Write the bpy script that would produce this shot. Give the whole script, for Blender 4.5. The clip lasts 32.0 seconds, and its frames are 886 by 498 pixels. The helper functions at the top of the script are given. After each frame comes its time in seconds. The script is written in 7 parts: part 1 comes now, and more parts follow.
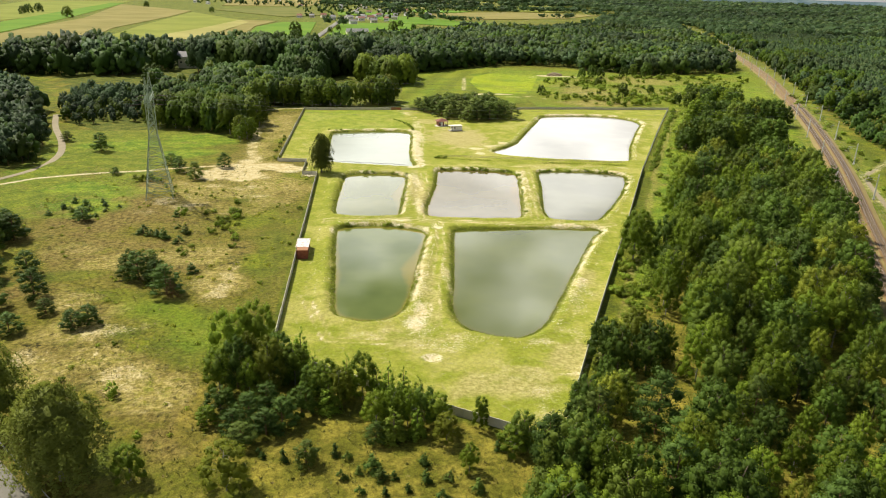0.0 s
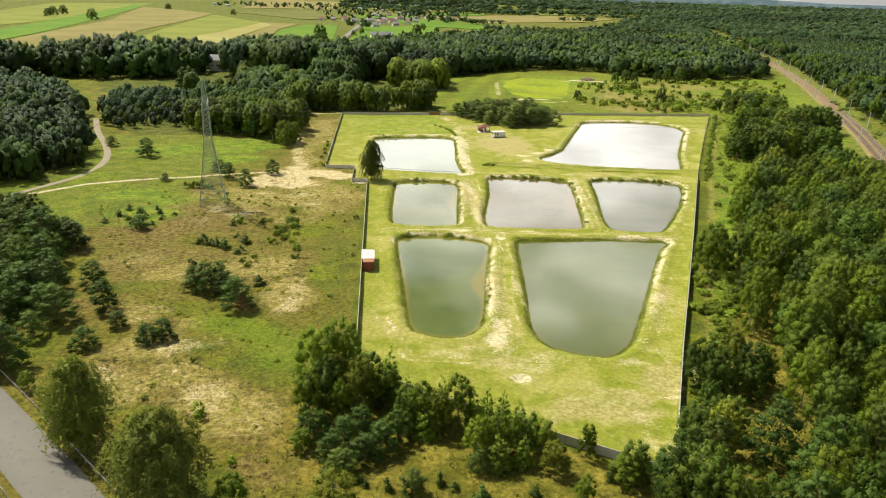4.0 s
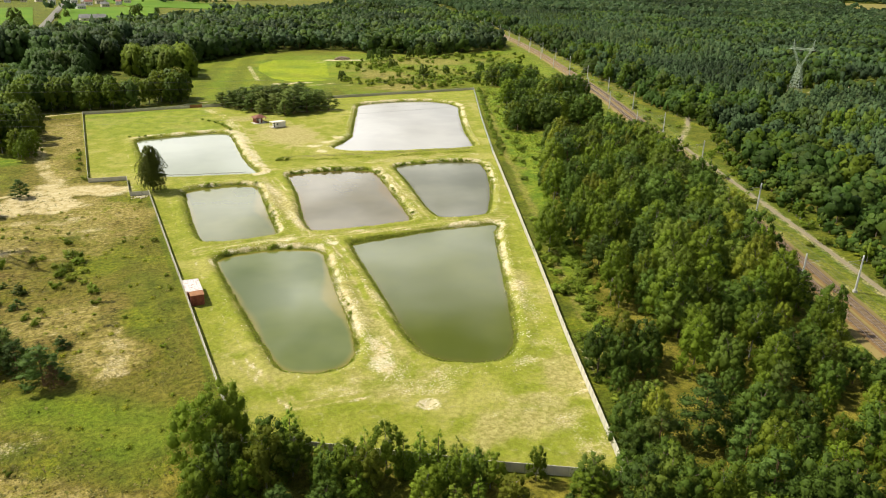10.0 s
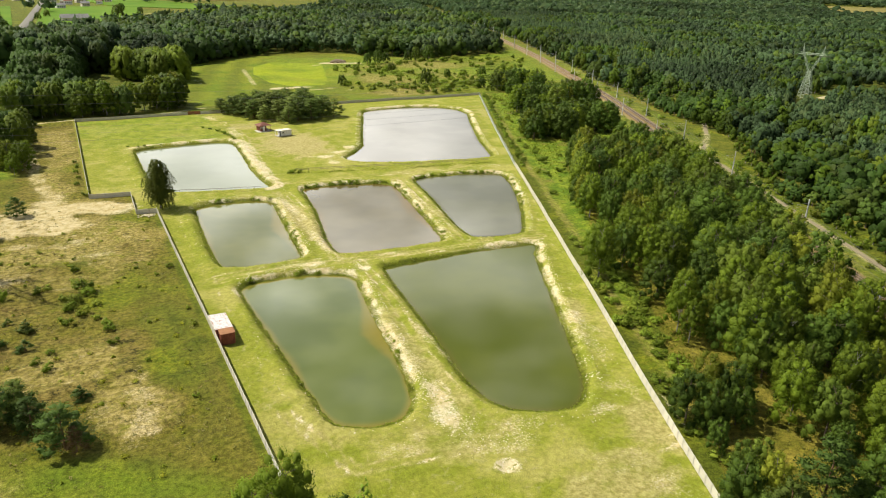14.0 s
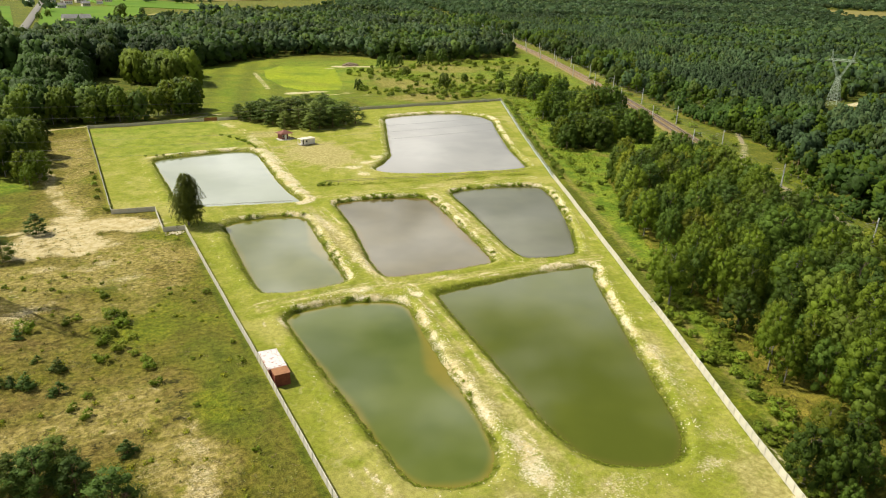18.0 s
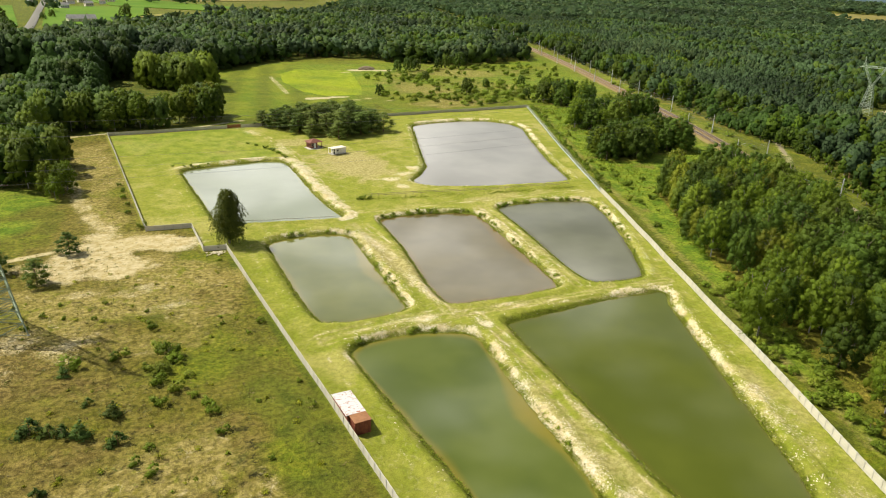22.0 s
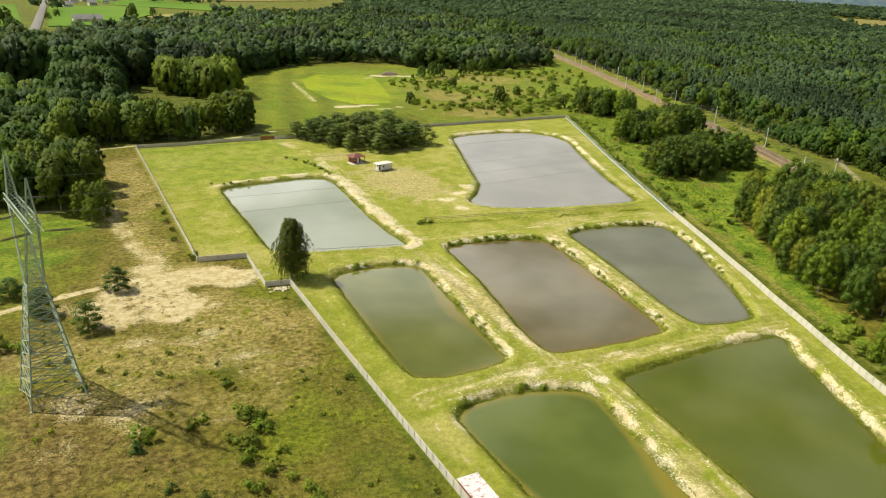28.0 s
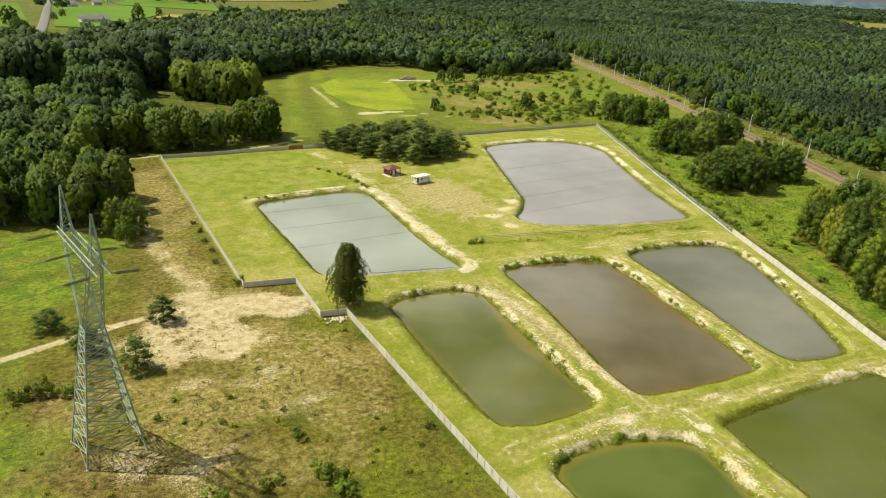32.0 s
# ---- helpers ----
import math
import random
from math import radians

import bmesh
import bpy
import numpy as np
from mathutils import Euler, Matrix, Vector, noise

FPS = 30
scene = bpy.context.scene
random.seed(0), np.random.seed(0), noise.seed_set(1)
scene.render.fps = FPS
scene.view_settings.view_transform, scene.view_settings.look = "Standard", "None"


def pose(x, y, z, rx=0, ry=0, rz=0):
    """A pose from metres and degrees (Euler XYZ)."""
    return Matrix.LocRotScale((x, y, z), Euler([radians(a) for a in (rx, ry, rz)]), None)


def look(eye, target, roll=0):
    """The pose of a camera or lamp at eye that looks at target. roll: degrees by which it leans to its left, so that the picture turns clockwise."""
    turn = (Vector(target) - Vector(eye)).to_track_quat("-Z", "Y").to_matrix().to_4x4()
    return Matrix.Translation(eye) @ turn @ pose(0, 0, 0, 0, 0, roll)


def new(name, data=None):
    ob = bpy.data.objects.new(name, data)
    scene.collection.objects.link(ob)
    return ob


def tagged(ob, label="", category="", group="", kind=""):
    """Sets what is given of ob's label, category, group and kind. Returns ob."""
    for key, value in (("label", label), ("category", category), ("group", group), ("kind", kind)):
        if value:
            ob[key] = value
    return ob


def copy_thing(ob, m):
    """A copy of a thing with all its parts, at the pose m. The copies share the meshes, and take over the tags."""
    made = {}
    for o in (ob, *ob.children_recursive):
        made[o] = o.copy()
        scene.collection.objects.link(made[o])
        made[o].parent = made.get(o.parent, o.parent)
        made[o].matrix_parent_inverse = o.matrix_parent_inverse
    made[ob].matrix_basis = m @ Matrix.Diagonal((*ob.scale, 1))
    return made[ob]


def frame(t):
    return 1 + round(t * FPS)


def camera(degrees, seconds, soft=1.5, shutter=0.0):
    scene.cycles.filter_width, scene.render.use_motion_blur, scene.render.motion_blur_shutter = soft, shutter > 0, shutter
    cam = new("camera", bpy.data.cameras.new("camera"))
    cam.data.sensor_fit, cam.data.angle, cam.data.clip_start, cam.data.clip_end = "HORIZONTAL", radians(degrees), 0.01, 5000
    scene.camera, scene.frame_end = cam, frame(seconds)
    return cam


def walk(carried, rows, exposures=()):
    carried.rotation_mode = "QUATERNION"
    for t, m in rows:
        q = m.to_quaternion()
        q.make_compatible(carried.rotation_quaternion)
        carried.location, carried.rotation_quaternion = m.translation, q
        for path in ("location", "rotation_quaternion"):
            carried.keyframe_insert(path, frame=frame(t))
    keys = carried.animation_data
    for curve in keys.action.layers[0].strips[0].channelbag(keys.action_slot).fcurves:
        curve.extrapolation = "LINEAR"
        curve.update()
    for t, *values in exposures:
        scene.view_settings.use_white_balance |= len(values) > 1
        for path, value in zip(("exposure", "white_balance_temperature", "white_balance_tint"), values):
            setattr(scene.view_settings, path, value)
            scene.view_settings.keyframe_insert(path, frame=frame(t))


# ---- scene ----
cam = camera(64.5, 32.0, 1.05)
METRES, EYE, TILT, LEAN, TURN = 147.9, 63.9, 0.0, 0.0, -6.5
ROWS = [
    (0.0, 0.0, 0.0, 0.0, 0.53, -20.38, -1.43),
    (0.5, -0.0131, -0.0028, -0.0002, 0.6, -20.36, -1.43),
    (1.0, -0.0274, -0.0053, 0.0006, 0.72, -20.34, -1.43),
    (1.5, -0.0383, -0.0025, 0.0013, 0.84, -20.33, -1.45),
    (2.0, -0.0498, 0.0038, 0.0012, 0.99, -20.31, -1.47),
    (2.5, -0.0605, 0.01, 0.0013, 1.15, -20.3, -1.48),
    (3.0, -0.0722, 0.0179, 0.0015, 1.32, -20.27, -1.5),
    (3.5, -0.0829, 0.0253, 0.002, 1.49, -20.24, -1.52),
    (5.5, -0.1299, 0.0611, 0.0023, 2.2, -20.11, -1.56),
    (6.0, -0.1426, 0.0709, 0.0021, 2.38, -20.09, -1.58),
    (6.5, -0.1546, 0.08, 0.0015, 2.55, -20.05, -1.6),
    (7.0, -0.1675, 0.0898, 0.0013, 2.73, -20.03, -1.62),
    (7.5, -0.1797, 0.0989, 0.0013, 2.88, -20.0, -1.65),
    (8.0, -0.1903, 0.1084, 0.0015, 2.87, -20.0, -1.64),
    (8.5, -0.1993, 0.1184, 0.0012, -2.04, -20.29, -1.51),
    (9.0, -0.2088, 0.1314, 0.001, -10.86, -20.84, -1.37),
    (9.5, -0.2167, 0.1464, 0.0012, -17.22, -21.25, -1.25),
    (10.0, -0.2239, 0.1636, 0.0019, -19.9, -21.42, -1.28),
    (10.5, -0.2292, 0.1792, 0.0021, -20.65, -21.46, -1.31),
    (11.0, -0.2353, 0.1957, 0.0024, -21.08, -21.47, -1.35),
    (11.5, -0.2416, 0.2109, 0.0025, -21.23, -21.45, -1.38),
    (12.0, -0.2491, 0.2275, 0.0024, -21.27, -21.43, -1.44),
    (12.5, -0.2557, 0.243, 0.0024, -21.31, -21.41, -1.5),
    (13.0, -0.2628, 0.259, 0.0026, -21.35, -21.4, -1.54),
    (13.5, -0.2705, 0.2727, 0.0032, -21.38, -21.38, -1.58),
    (14.0, -0.2791, 0.2876, 0.0036, -21.41, -21.36, -1.62),
    (14.5, -0.2861, 0.302, 0.0035, -21.43, -21.34, -1.65),
    (16.5, -0.3123, 0.3596, 0.003, -21.54, -21.3, -1.79),
    (17.0, -0.3183, 0.3741, 0.0029, -21.58, -21.29, -1.84),
    (17.5, -0.3243, 0.3875, 0.0034, -21.61, -21.28, -1.88),
    (18.0, -0.3321, 0.4022, 0.004, -21.65, -21.26, -1.92),
    (18.5, -0.3403, 0.4156, 0.0047, -21.67, -21.25, -1.95),
    (19.0, -0.3484, 0.4306, 0.005, -21.68, -21.23, -1.99),
    (19.5, -0.3559, 0.4448, 0.0055, -21.7, -21.22, -2.03),
    (20.0, -0.3644, 0.4598, 0.0059, -21.73, -21.21, -2.07),
    (20.5, -0.3727, 0.4732, 0.0061, -21.76, -21.19, -2.11),
    (21.0, -0.3814, 0.488, 0.0061, -21.79, -21.19, -2.16),
    (21.5, -0.3892, 0.5014, 0.0055, -21.81, -21.18, -2.19),
    (22.0, -0.3976, 0.5154, 0.0055, -21.83, -21.17, -2.24),
    (22.5, -0.4054, 0.5281, 0.0053, -21.86, -21.17, -2.29),
    (23.0, -0.4133, 0.5422, 0.0053, -21.88, -21.17, -2.31),
    (23.5, -0.4201, 0.5551, 0.0056, -21.89, -21.16, -2.36),
    (24.0, -0.4268, 0.5694, 0.0062, -21.91, -21.16, -2.39),
    (24.5, -0.4328, 0.5834, 0.0063, -21.93, -21.15, -2.43),
    (25.0, -0.4392, 0.5984, 0.0068, -21.95, -21.15, -2.48),
    (25.5, -0.4449, 0.6119, 0.0074, -21.97, -21.14, -2.51),
    (27.5, -0.4722, 0.6656, 0.0101, -22.06, -21.12, -2.65),
    (28.0, -0.4802, 0.6801, 0.01, -22.06, -21.11, -2.69),
    (28.5, -0.4875, 0.6933, 0.0096, -22.06, -21.11, -2.72),
    (29.0, -0.4957, 0.7084, 0.0096, -22.08, -21.1, -2.75),
    (29.5, -0.5032, 0.7224, 0.0101, -22.09, -21.1, -2.8),
    (30.0, -0.5111, 0.7373, 0.0109, -22.09, -21.1, -2.84),
    (30.5, -0.5181, 0.7507, 0.0119, -22.09, -21.1, -2.88),
    (31.0, -0.5255, 0.7653, 0.0124, -22.11, -21.08, -2.87),
    (31.5, -0.5329, 0.779, 0.0134, -22.12, -21.08, -2.94),
    (32.0, -0.541, 0.7942, 0.0139, -22.13, -21.08, -2.98),
]
walk(cam, [(t, pose(0, 0, EYE, TILT, LEAN, TURN) @ pose(METRES * x, METRES * y, METRES * z, 90 + pitch, roll, yaw)) for t, x, y, z, yaw, pitch, roll in ROWS], [(0.0, 0.32), (10.0, 0.23), (20.0, 0.17), (32.0, 0.14)])

# ---- world and light ----
SUN_EL, SUN_TOWARD = 53.0, (-0.72, 0.69)          # the sun stands ahead and to the west
world = bpy.data.worlds.new("sky")
scene.world = world
world.use_nodes = True
wn, wl = world.node_tree.nodes, world.node_tree.links
wn.clear()
sky = wn.new("ShaderNodeTexSky")
sky.sky_type, sky.sun_disc = "NISHITA", False
sky.sun_elevation = radians(SUN_EL)
sky.sun_rotation = math.atan2(SUN_TOWARD[0], SUN_TOWARD[1])
sky.dust_density, sky.air_density = 1.5, 1.0
coord = wn.new("ShaderNodeTexCoord")
height = wn.new("ShaderNodeSeparateXYZ")
wl.new(coord.outputs["Generated"], height.inputs[0])
stretch = wn.new("ShaderNodeMapping")
stretch.inputs["Scale"].default_value = (1.0, 1.0, 2.6)
cloud = wn.new("ShaderNodeTexNoise")
cloud.inputs["Scale"].default_value, cloud.inputs["Detail"].default_value, cloud.inputs["Roughness"].default_value = 2.6, 7, 0.55
cover = wn.new("ShaderNodeValToRGB")
cover.color_ramp.elements[0].position, cover.color_ramp.elements[1].position = 0.43, 0.60
blend = wn.new("ShaderNodeMix")
blend.data_type = "RGBA"
# Cloud brightness graded by hand towards the sun, to brighten the pond reflections.
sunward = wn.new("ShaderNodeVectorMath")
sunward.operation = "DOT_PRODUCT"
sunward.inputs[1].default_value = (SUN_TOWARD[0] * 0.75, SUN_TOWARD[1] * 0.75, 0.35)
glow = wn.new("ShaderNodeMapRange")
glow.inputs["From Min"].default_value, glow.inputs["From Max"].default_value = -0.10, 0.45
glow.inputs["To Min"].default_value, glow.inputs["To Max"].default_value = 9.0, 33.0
lit = wn.new("ShaderNodeVectorMath")
lit.operation = "SCALE"
lit.inputs[0].default_value = (1.0, 0.99, 0.96)
back = wn.new("ShaderNodeBackground")
back.inputs["Strength"].default_value = 0.06
wout = wn.new("ShaderNodeOutputWorld")
wl.new(coord.outputs["Generated"], stretch.inputs["Vector"])
wl.new(stretch.outputs["Vector"], cloud.inputs["Vector"])
low = wn.new("ShaderNodeMapRange")           # clouds close up towards the horizon
low.inputs["From Min"].default_value, low.inputs["From Max"].default_value = 0.0, 0.75
low.inputs["To Min"].default_value, low.inputs["To Max"].default_value = 0.22, -0.15
total = wn.new("ShaderNodeMath")
wl.new(height.outputs["Z"], low.inputs["Value"])
wl.new(cloud.outputs["Fac"], total.inputs[0])
wl.new(low.outputs["Result"], total.inputs[1])
wl.new(total.outputs[0], cover.inputs["Fac"])
wl.new(cover.outputs["Color"], blend.inputs["Factor"])
wl.new(sky.outputs["Color"], blend.inputs["A"])
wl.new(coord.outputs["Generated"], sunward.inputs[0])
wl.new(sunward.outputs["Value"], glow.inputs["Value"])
billow = wn.new("ShaderNodeTexNoise")
billow.inputs["Scale"].default_value, billow.inputs["Detail"].default_value, billow.inputs["Distortion"].default_value = 4.6, 5, 0.4
shaded = wn.new("ShaderNodeMapRange")
shaded.inputs["From Min"].default_value, shaded.inputs["From Max"].default_value = 0.36, 0.66
shaded.inputs["To Min"].default_value, shaded.inputs["To Max"].default_value = 0.6, 1.4
thick = wn.new("ShaderNodeMath")
thick.operation = "MULTIPLY"
wl.new(stretch.outputs["Vector"], billow.inputs["Vector"])
wl.new(billow.outputs["Fac"], shaded.inputs["Value"])
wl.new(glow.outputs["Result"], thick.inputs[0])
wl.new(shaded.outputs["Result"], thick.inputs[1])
haze = wn.new("ShaderNodeMapRange")          # clouds dimmed towards the horizon, so the far ponds reflect less white
haze.inputs["From Min"].default_value, haze.inputs["From Max"].default_value = 0.10, 0.42
haze.inputs["To Min"].default_value, haze.inputs["To Max"].default_value = 0.55, 1.30
dim = wn.new("ShaderNodeMath")
dim.operation = "MULTIPLY"
wl.new(height.outputs["Z"], haze.inputs["Value"])
wl.new(thick.outputs[0], dim.inputs[0])
wl.new(haze.outputs["Result"], dim.inputs[1])
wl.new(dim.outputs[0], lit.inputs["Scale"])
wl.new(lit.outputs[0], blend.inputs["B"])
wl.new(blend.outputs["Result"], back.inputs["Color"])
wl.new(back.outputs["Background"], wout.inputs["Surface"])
sun = new("sun", bpy.data.lights.new("sun", "SUN"))
sun.data.energy, sun.data.angle, sun.data.color = 5.0, radians(0.6), (1.0, 0.94, 0.79)
sun_dir = Vector((*SUN_TOWARD, 0)).normalized() * math.cos(radians(SUN_EL)) + Vector((0, 0, math.sin(radians(SUN_EL))))
sun.matrix_basis = look(sun_dir * 300 + Vector((40, 220, 0)), (40, 220, 0))


# ---- material helpers ----
class Nodes:
    """A small wrapper that makes and links shader nodes."""

    def __init__(self, name):
        self.mat = bpy.data.materials.new(name)
        self.mat.use_nodes = True
        self.tree = self.mat.node_tree
        self.tree.nodes.clear()
        self.out = self.tree.nodes.new("ShaderNodeOutputMaterial")

    def put(self, socket, value):
        if isinstance(value, bpy.types.NodeSocket):
            self.tree.links.new(value, socket)
        elif value is not None:
            socket.default_value = (*value, 1) if isinstance(value, tuple) and len(value) == 3 and socket.type == "RGBA" else value

    def node(self, kind, **inputs):
        n = self.tree.nodes.new(kind)
        for k, v in inputs.items():
            self.put(n.inputs[k], v)
        return n

    def place(self):
        return self.node("ShaderNodeNewGeometry").outputs["Position"]

    def local(self):
        return self.node("ShaderNodeTexCoord").outputs["Object"]

    def noise(self, scale, detail=4, rough=0.55, vector=None, distort=0.0):
        n = self.node("ShaderNodeTexNoise", Scale=scale, Detail=detail, Roughness=rough, Distortion=distort, Vector=vector or self.place())
        return n.outputs["Fac"]

    def ramp(self, fac, lo, hi):
        n = self.node("ShaderNodeMapRange", Value=fac)
        n.interpolation_type = "SMOOTHSTEP"
        self.put(n.inputs["From Min"], lo)
        self.put(n.inputs["From Max"], hi)
        return n.outputs["Result"]

    def mix(self, fac, a, b):
        n = self.tree.nodes.new("ShaderNodeMix")
        n.data_type = "RGBA"
        self.put(n.inputs[0], fac)
        self.put(n.inputs[6], a)
        self.put(n.inputs[7], b)
        return n.outputs[2]

    def maths(self, op, a, b=0.0):
        n = self.tree.nodes.new("ShaderNodeMath")
        n.operation = op
        self.put(n.inputs[0], a)
        self.put(n.inputs[1], b)
        return n.outputs[0]

    def bump(self, height, strength=0.5, distance=0.1):
        return self.node("ShaderNodeBump", Height=height, Strength=strength, Distance=distance).outputs["Normal"]

    def attr(self, name):
        n = self.tree.nodes.new("ShaderNodeAttribute")
        n.attribute_name = name
        s = self.node("ShaderNodeSeparateColor", Color=n.outputs["Color"])
        return s.outputs[0], s.outputs[1], s.outputs[2]

    def done(self, color, rough=0.8, normal=None, metal=0.0, spec=0.5, ior=None):
        n = self.tree.nodes.new("ShaderNodeBsdfPrincipled")
        self.put(n.inputs["Base Color"], color)
        self.put(n.inputs["Roughness"], rough)
        self.put(n.inputs["Metallic"], metal)
        self.put(n.inputs["Specular IOR Level"], spec)
        if ior:
            n.inputs["IOR"].default_value = ior
        if normal is not None:
            self.put(n.inputs["Normal"], normal)
        self.tree.links.new(n.outputs[0], self.out.inputs["Surface"])
        return self.mat


def worn(name, a, b, scale=1.5, rough=0.8, metal=0.0, fine=14.0, bump=0.3, where="local"):
    """A two-tone weathered surface with grain."""
    k = Nodes(name)
    v = k.local() if where == "local" else k.place()
    big = k.ramp(k.noise(scale, 5, vector=v), 0.35, 0.68)
    grain = k.noise(fine, 3, vector=v)
    rnd = k.node("ShaderNodeObjectInfo").outputs["Random"]
    col = k.mix(big, a, b)
    col = k.mix(k.maths("MULTIPLY", grain, 0.45), col, tuple(c * 0.55 for c in a))
    col = k.mix(k.maths("MULTIPLY", rnd, 0.25), col, tuple(min(1, c * 1.25) for c in b))
    return k.done(col, rough, k.bump(grain, bump, 0.02), metal)


def foliage(name, dark, light, dry, trans=0.3, vary=0.64, grain=3.4, differ=0.66):
    """Leaves: tone varies leaf by leaf and tree by tree."""
    k = Nodes(name)
    leaf = k.node("ShaderNodeNewGeometry").outputs["Random Per Island"]
    mottle = k.noise(grain, 3, 0.6)
    leaf = k.maths("ADD", k.maths("MULTIPLY", leaf, 0.55), k.maths("MULTIPLY", k.ramp(mottle, 0.34, 0.68), 0.45))
    tint, stand, _ = k.attr("tint")
    tree = k.maths("ADD", k.node("ShaderNodeObjectInfo").outputs["Random"], tint)
    tree = k.maths("FRACT", tree)
    col = k.mix(k.maths("ADD", 0.5 - vary / 2, k.maths("MULTIPLY", leaf, vary)), dark, light)
    col = k.mix(k.maths("MULTIPLY", k.ramp(tree, 0.55, 1.0), 0.7), col, dry)
    shade = k.maths("ADD", 0.95 - differ / 2, k.maths("MULTIPLY", k.maths("FRACT", k.maths("MULTIPLY", tree, 7.31)), differ))
    shade = k.maths("MULTIPLY", shade, k.maths("SUBTRACT", 1.0, k.maths("MULTIPLY", stand, 0.5)))
    col = k.node("ShaderNodeVectorMath", Vector=col)
    col.operation = "SCALE"
    k.put(col.inputs["Scale"], shade)
    col = col.outputs[0]
    d = k.node("ShaderNodeBsdfPrincipled", Roughness=0.55)
    k.put(d.inputs["Base Color"], col)
    d.inputs["Specular IOR Level"].default_value = 0.12
    k.put(d.inputs["Normal"], k.bump(mottle, 0.8, 0.5 / grain))
    t = k.node("ShaderNodeBsdfTranslucent", Color=col)
    m = k.node("ShaderNodeMixShader", Fac=trans)
    k.tree.links.new(d.outputs[0], m.inputs[1])
    k.tree.links.new(t.outputs[0], m.inputs[2])
    k.tree.links.new(m.outputs[0], k.out.inputs["Surface"])
    return k.mat


LEAF_BIRCH = foliage("leaves_birch", (0.069, 0.118, 0.009), (0.224, 0.300, 0.023), (0.262, 0.273, 0.028), 0.44)
LEAF_ALDER = foliage("leaves_alder", (0.041, 0.079, 0.011), (0.128, 0.198, 0.023), (0.155, 0.198, 0.023), 0.36)
LEAF_PINE = foliage("needles_pine", (0.046, 0.090, 0.016), (0.128, 0.200, 0.034), (0.155, 0.200, 0.032), 0.32)
# Retoned copies of the near leaves for woods; pine and alder blue imitates haze.
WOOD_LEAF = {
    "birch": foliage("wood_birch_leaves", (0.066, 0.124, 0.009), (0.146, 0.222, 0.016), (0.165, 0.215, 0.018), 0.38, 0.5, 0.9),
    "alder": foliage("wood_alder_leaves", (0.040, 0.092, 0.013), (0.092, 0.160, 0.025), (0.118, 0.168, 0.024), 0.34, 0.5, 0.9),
    "pine": foliage("wood_pine_needles_hazed", (0.050, 0.098, 0.038), (0.108, 0.172, 0.062), (0.130, 0.178, 0.055), 0.32, 0.5, 0.7, 0.36),
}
LEAF_LARCH = foliage("needles_larch", (0.120, 0.205, 0.020), (0.310, 0.420, 0.046), (0.29, 0.36, 0.045), 0.46)
LEAF_BUSH = foliage("leaves_bush", (0.125, 0.200, 0.018), (0.29, 0.37, 0.038), (0.29, 0.32, 0.040), 0.42)
LEAF_WEED = foliage("leaves_weed", (0.14, 0.205, 0.012), (0.27, 0.320, 0.025), (0.29, 0.29, 0.04), 0.42)
BARK = worn("bark_brown", (0.10, 0.075, 0.05), (0.17, 0.13, 0.09), 3.0, 0.9)
BARK_BIRCH = worn("bark_birch", (0.11, 0.10, 0.08), (0.34, 0.32, 0.28), 4.0, 0.8)
BARK_PINE = worn("bark_pine", (0.14, 0.085, 0.05), (0.26, 0.14, 0.07), 3.0, 0.9)
CONCRETE = worn("concrete_fence", (0.48, 0.45, 0.36), (0.62, 0.59, 0.48), 0.9, 0.85)
CONCRETE_POST = worn("concrete_post", (0.42, 0.40, 0.34), (0.56, 0.54, 0.47), 1.2, 0.85)
SHINGLE = worn("dark_red_shingles", (0.15, 0.052, 0.034), (0.23, 0.085, 0.055), 2.5, 0.8)
PLINTH = worn("painted_plinth", (0.40, 0.45, 0.50), (0.60, 0.64, 0.66), 0.7, 0.8)
STEEL_GREEN = worn("painted_lattice_steel", (0.26, 0.33, 0.22), (0.38, 0.45, 0.33), 0.8, 0.6, 0.1)
STEEL_GREY = worn("galvanised_steel", (0.38, 0.39, 0.39), (0.52, 0.53, 0.52), 1.0, 0.45, 0.5)
MAST_PAINT = worn("pale_grey_mast_paint", (0.50, 0.51, 0.50), (0.64, 0.65, 0.63), 1.0, 0.6)
INSULATOR = worn("brown_insulator", (0.05, 0.03, 0.03), (0.10, 0.06, 0.05), 4.0, 0.3)
CABLE = worn("dark_cable", (0.08, 0.08, 0.08), (0.14, 0.14, 0.14), 1.0, 0.5, 0.3)
RUST = worn("rusty_red_steel", (0.20, 0.050, 0.026), (0.29, 0.085, 0.040), 1.6, 0.75)
RUST_TOP = worn("rusty_brown_roof", (0.24, 0.10, 0.04), (0.34, 0.16, 0.065), 1.4, 0.8)
WHITE = worn("white_paint", (0.70, 0.69, 0.65), (0.82, 0.81, 0.78), 1.2, 0.6)
DARKGLASS = worn("dark_window_glass", (0.02, 0.022, 0.025), (0.04, 0.045, 0.05), 2.0, 0.12)
WOOD_RED = worn("stained_red_timber", (0.17, 0.055, 0.03), (0.26, 0.09, 0.05), 2.0, 0.75)
TILE_RED = worn("red_shingle_roof", (0.21, 0.085, 0.06), (0.30, 0.13, 0.09), 2.5, 0.8)
WOOD_GREY = worn("weathered_timber", (0.22, 0.18, 0.12), (0.36, 0.31, 0.22), 3.0, 0.9)
RAIL_STEEL = worn("rail_steel", (0.22, 0.15, 0.11), (0.34, 0.27, 0.22), 1.0, 0.4, 0.6)
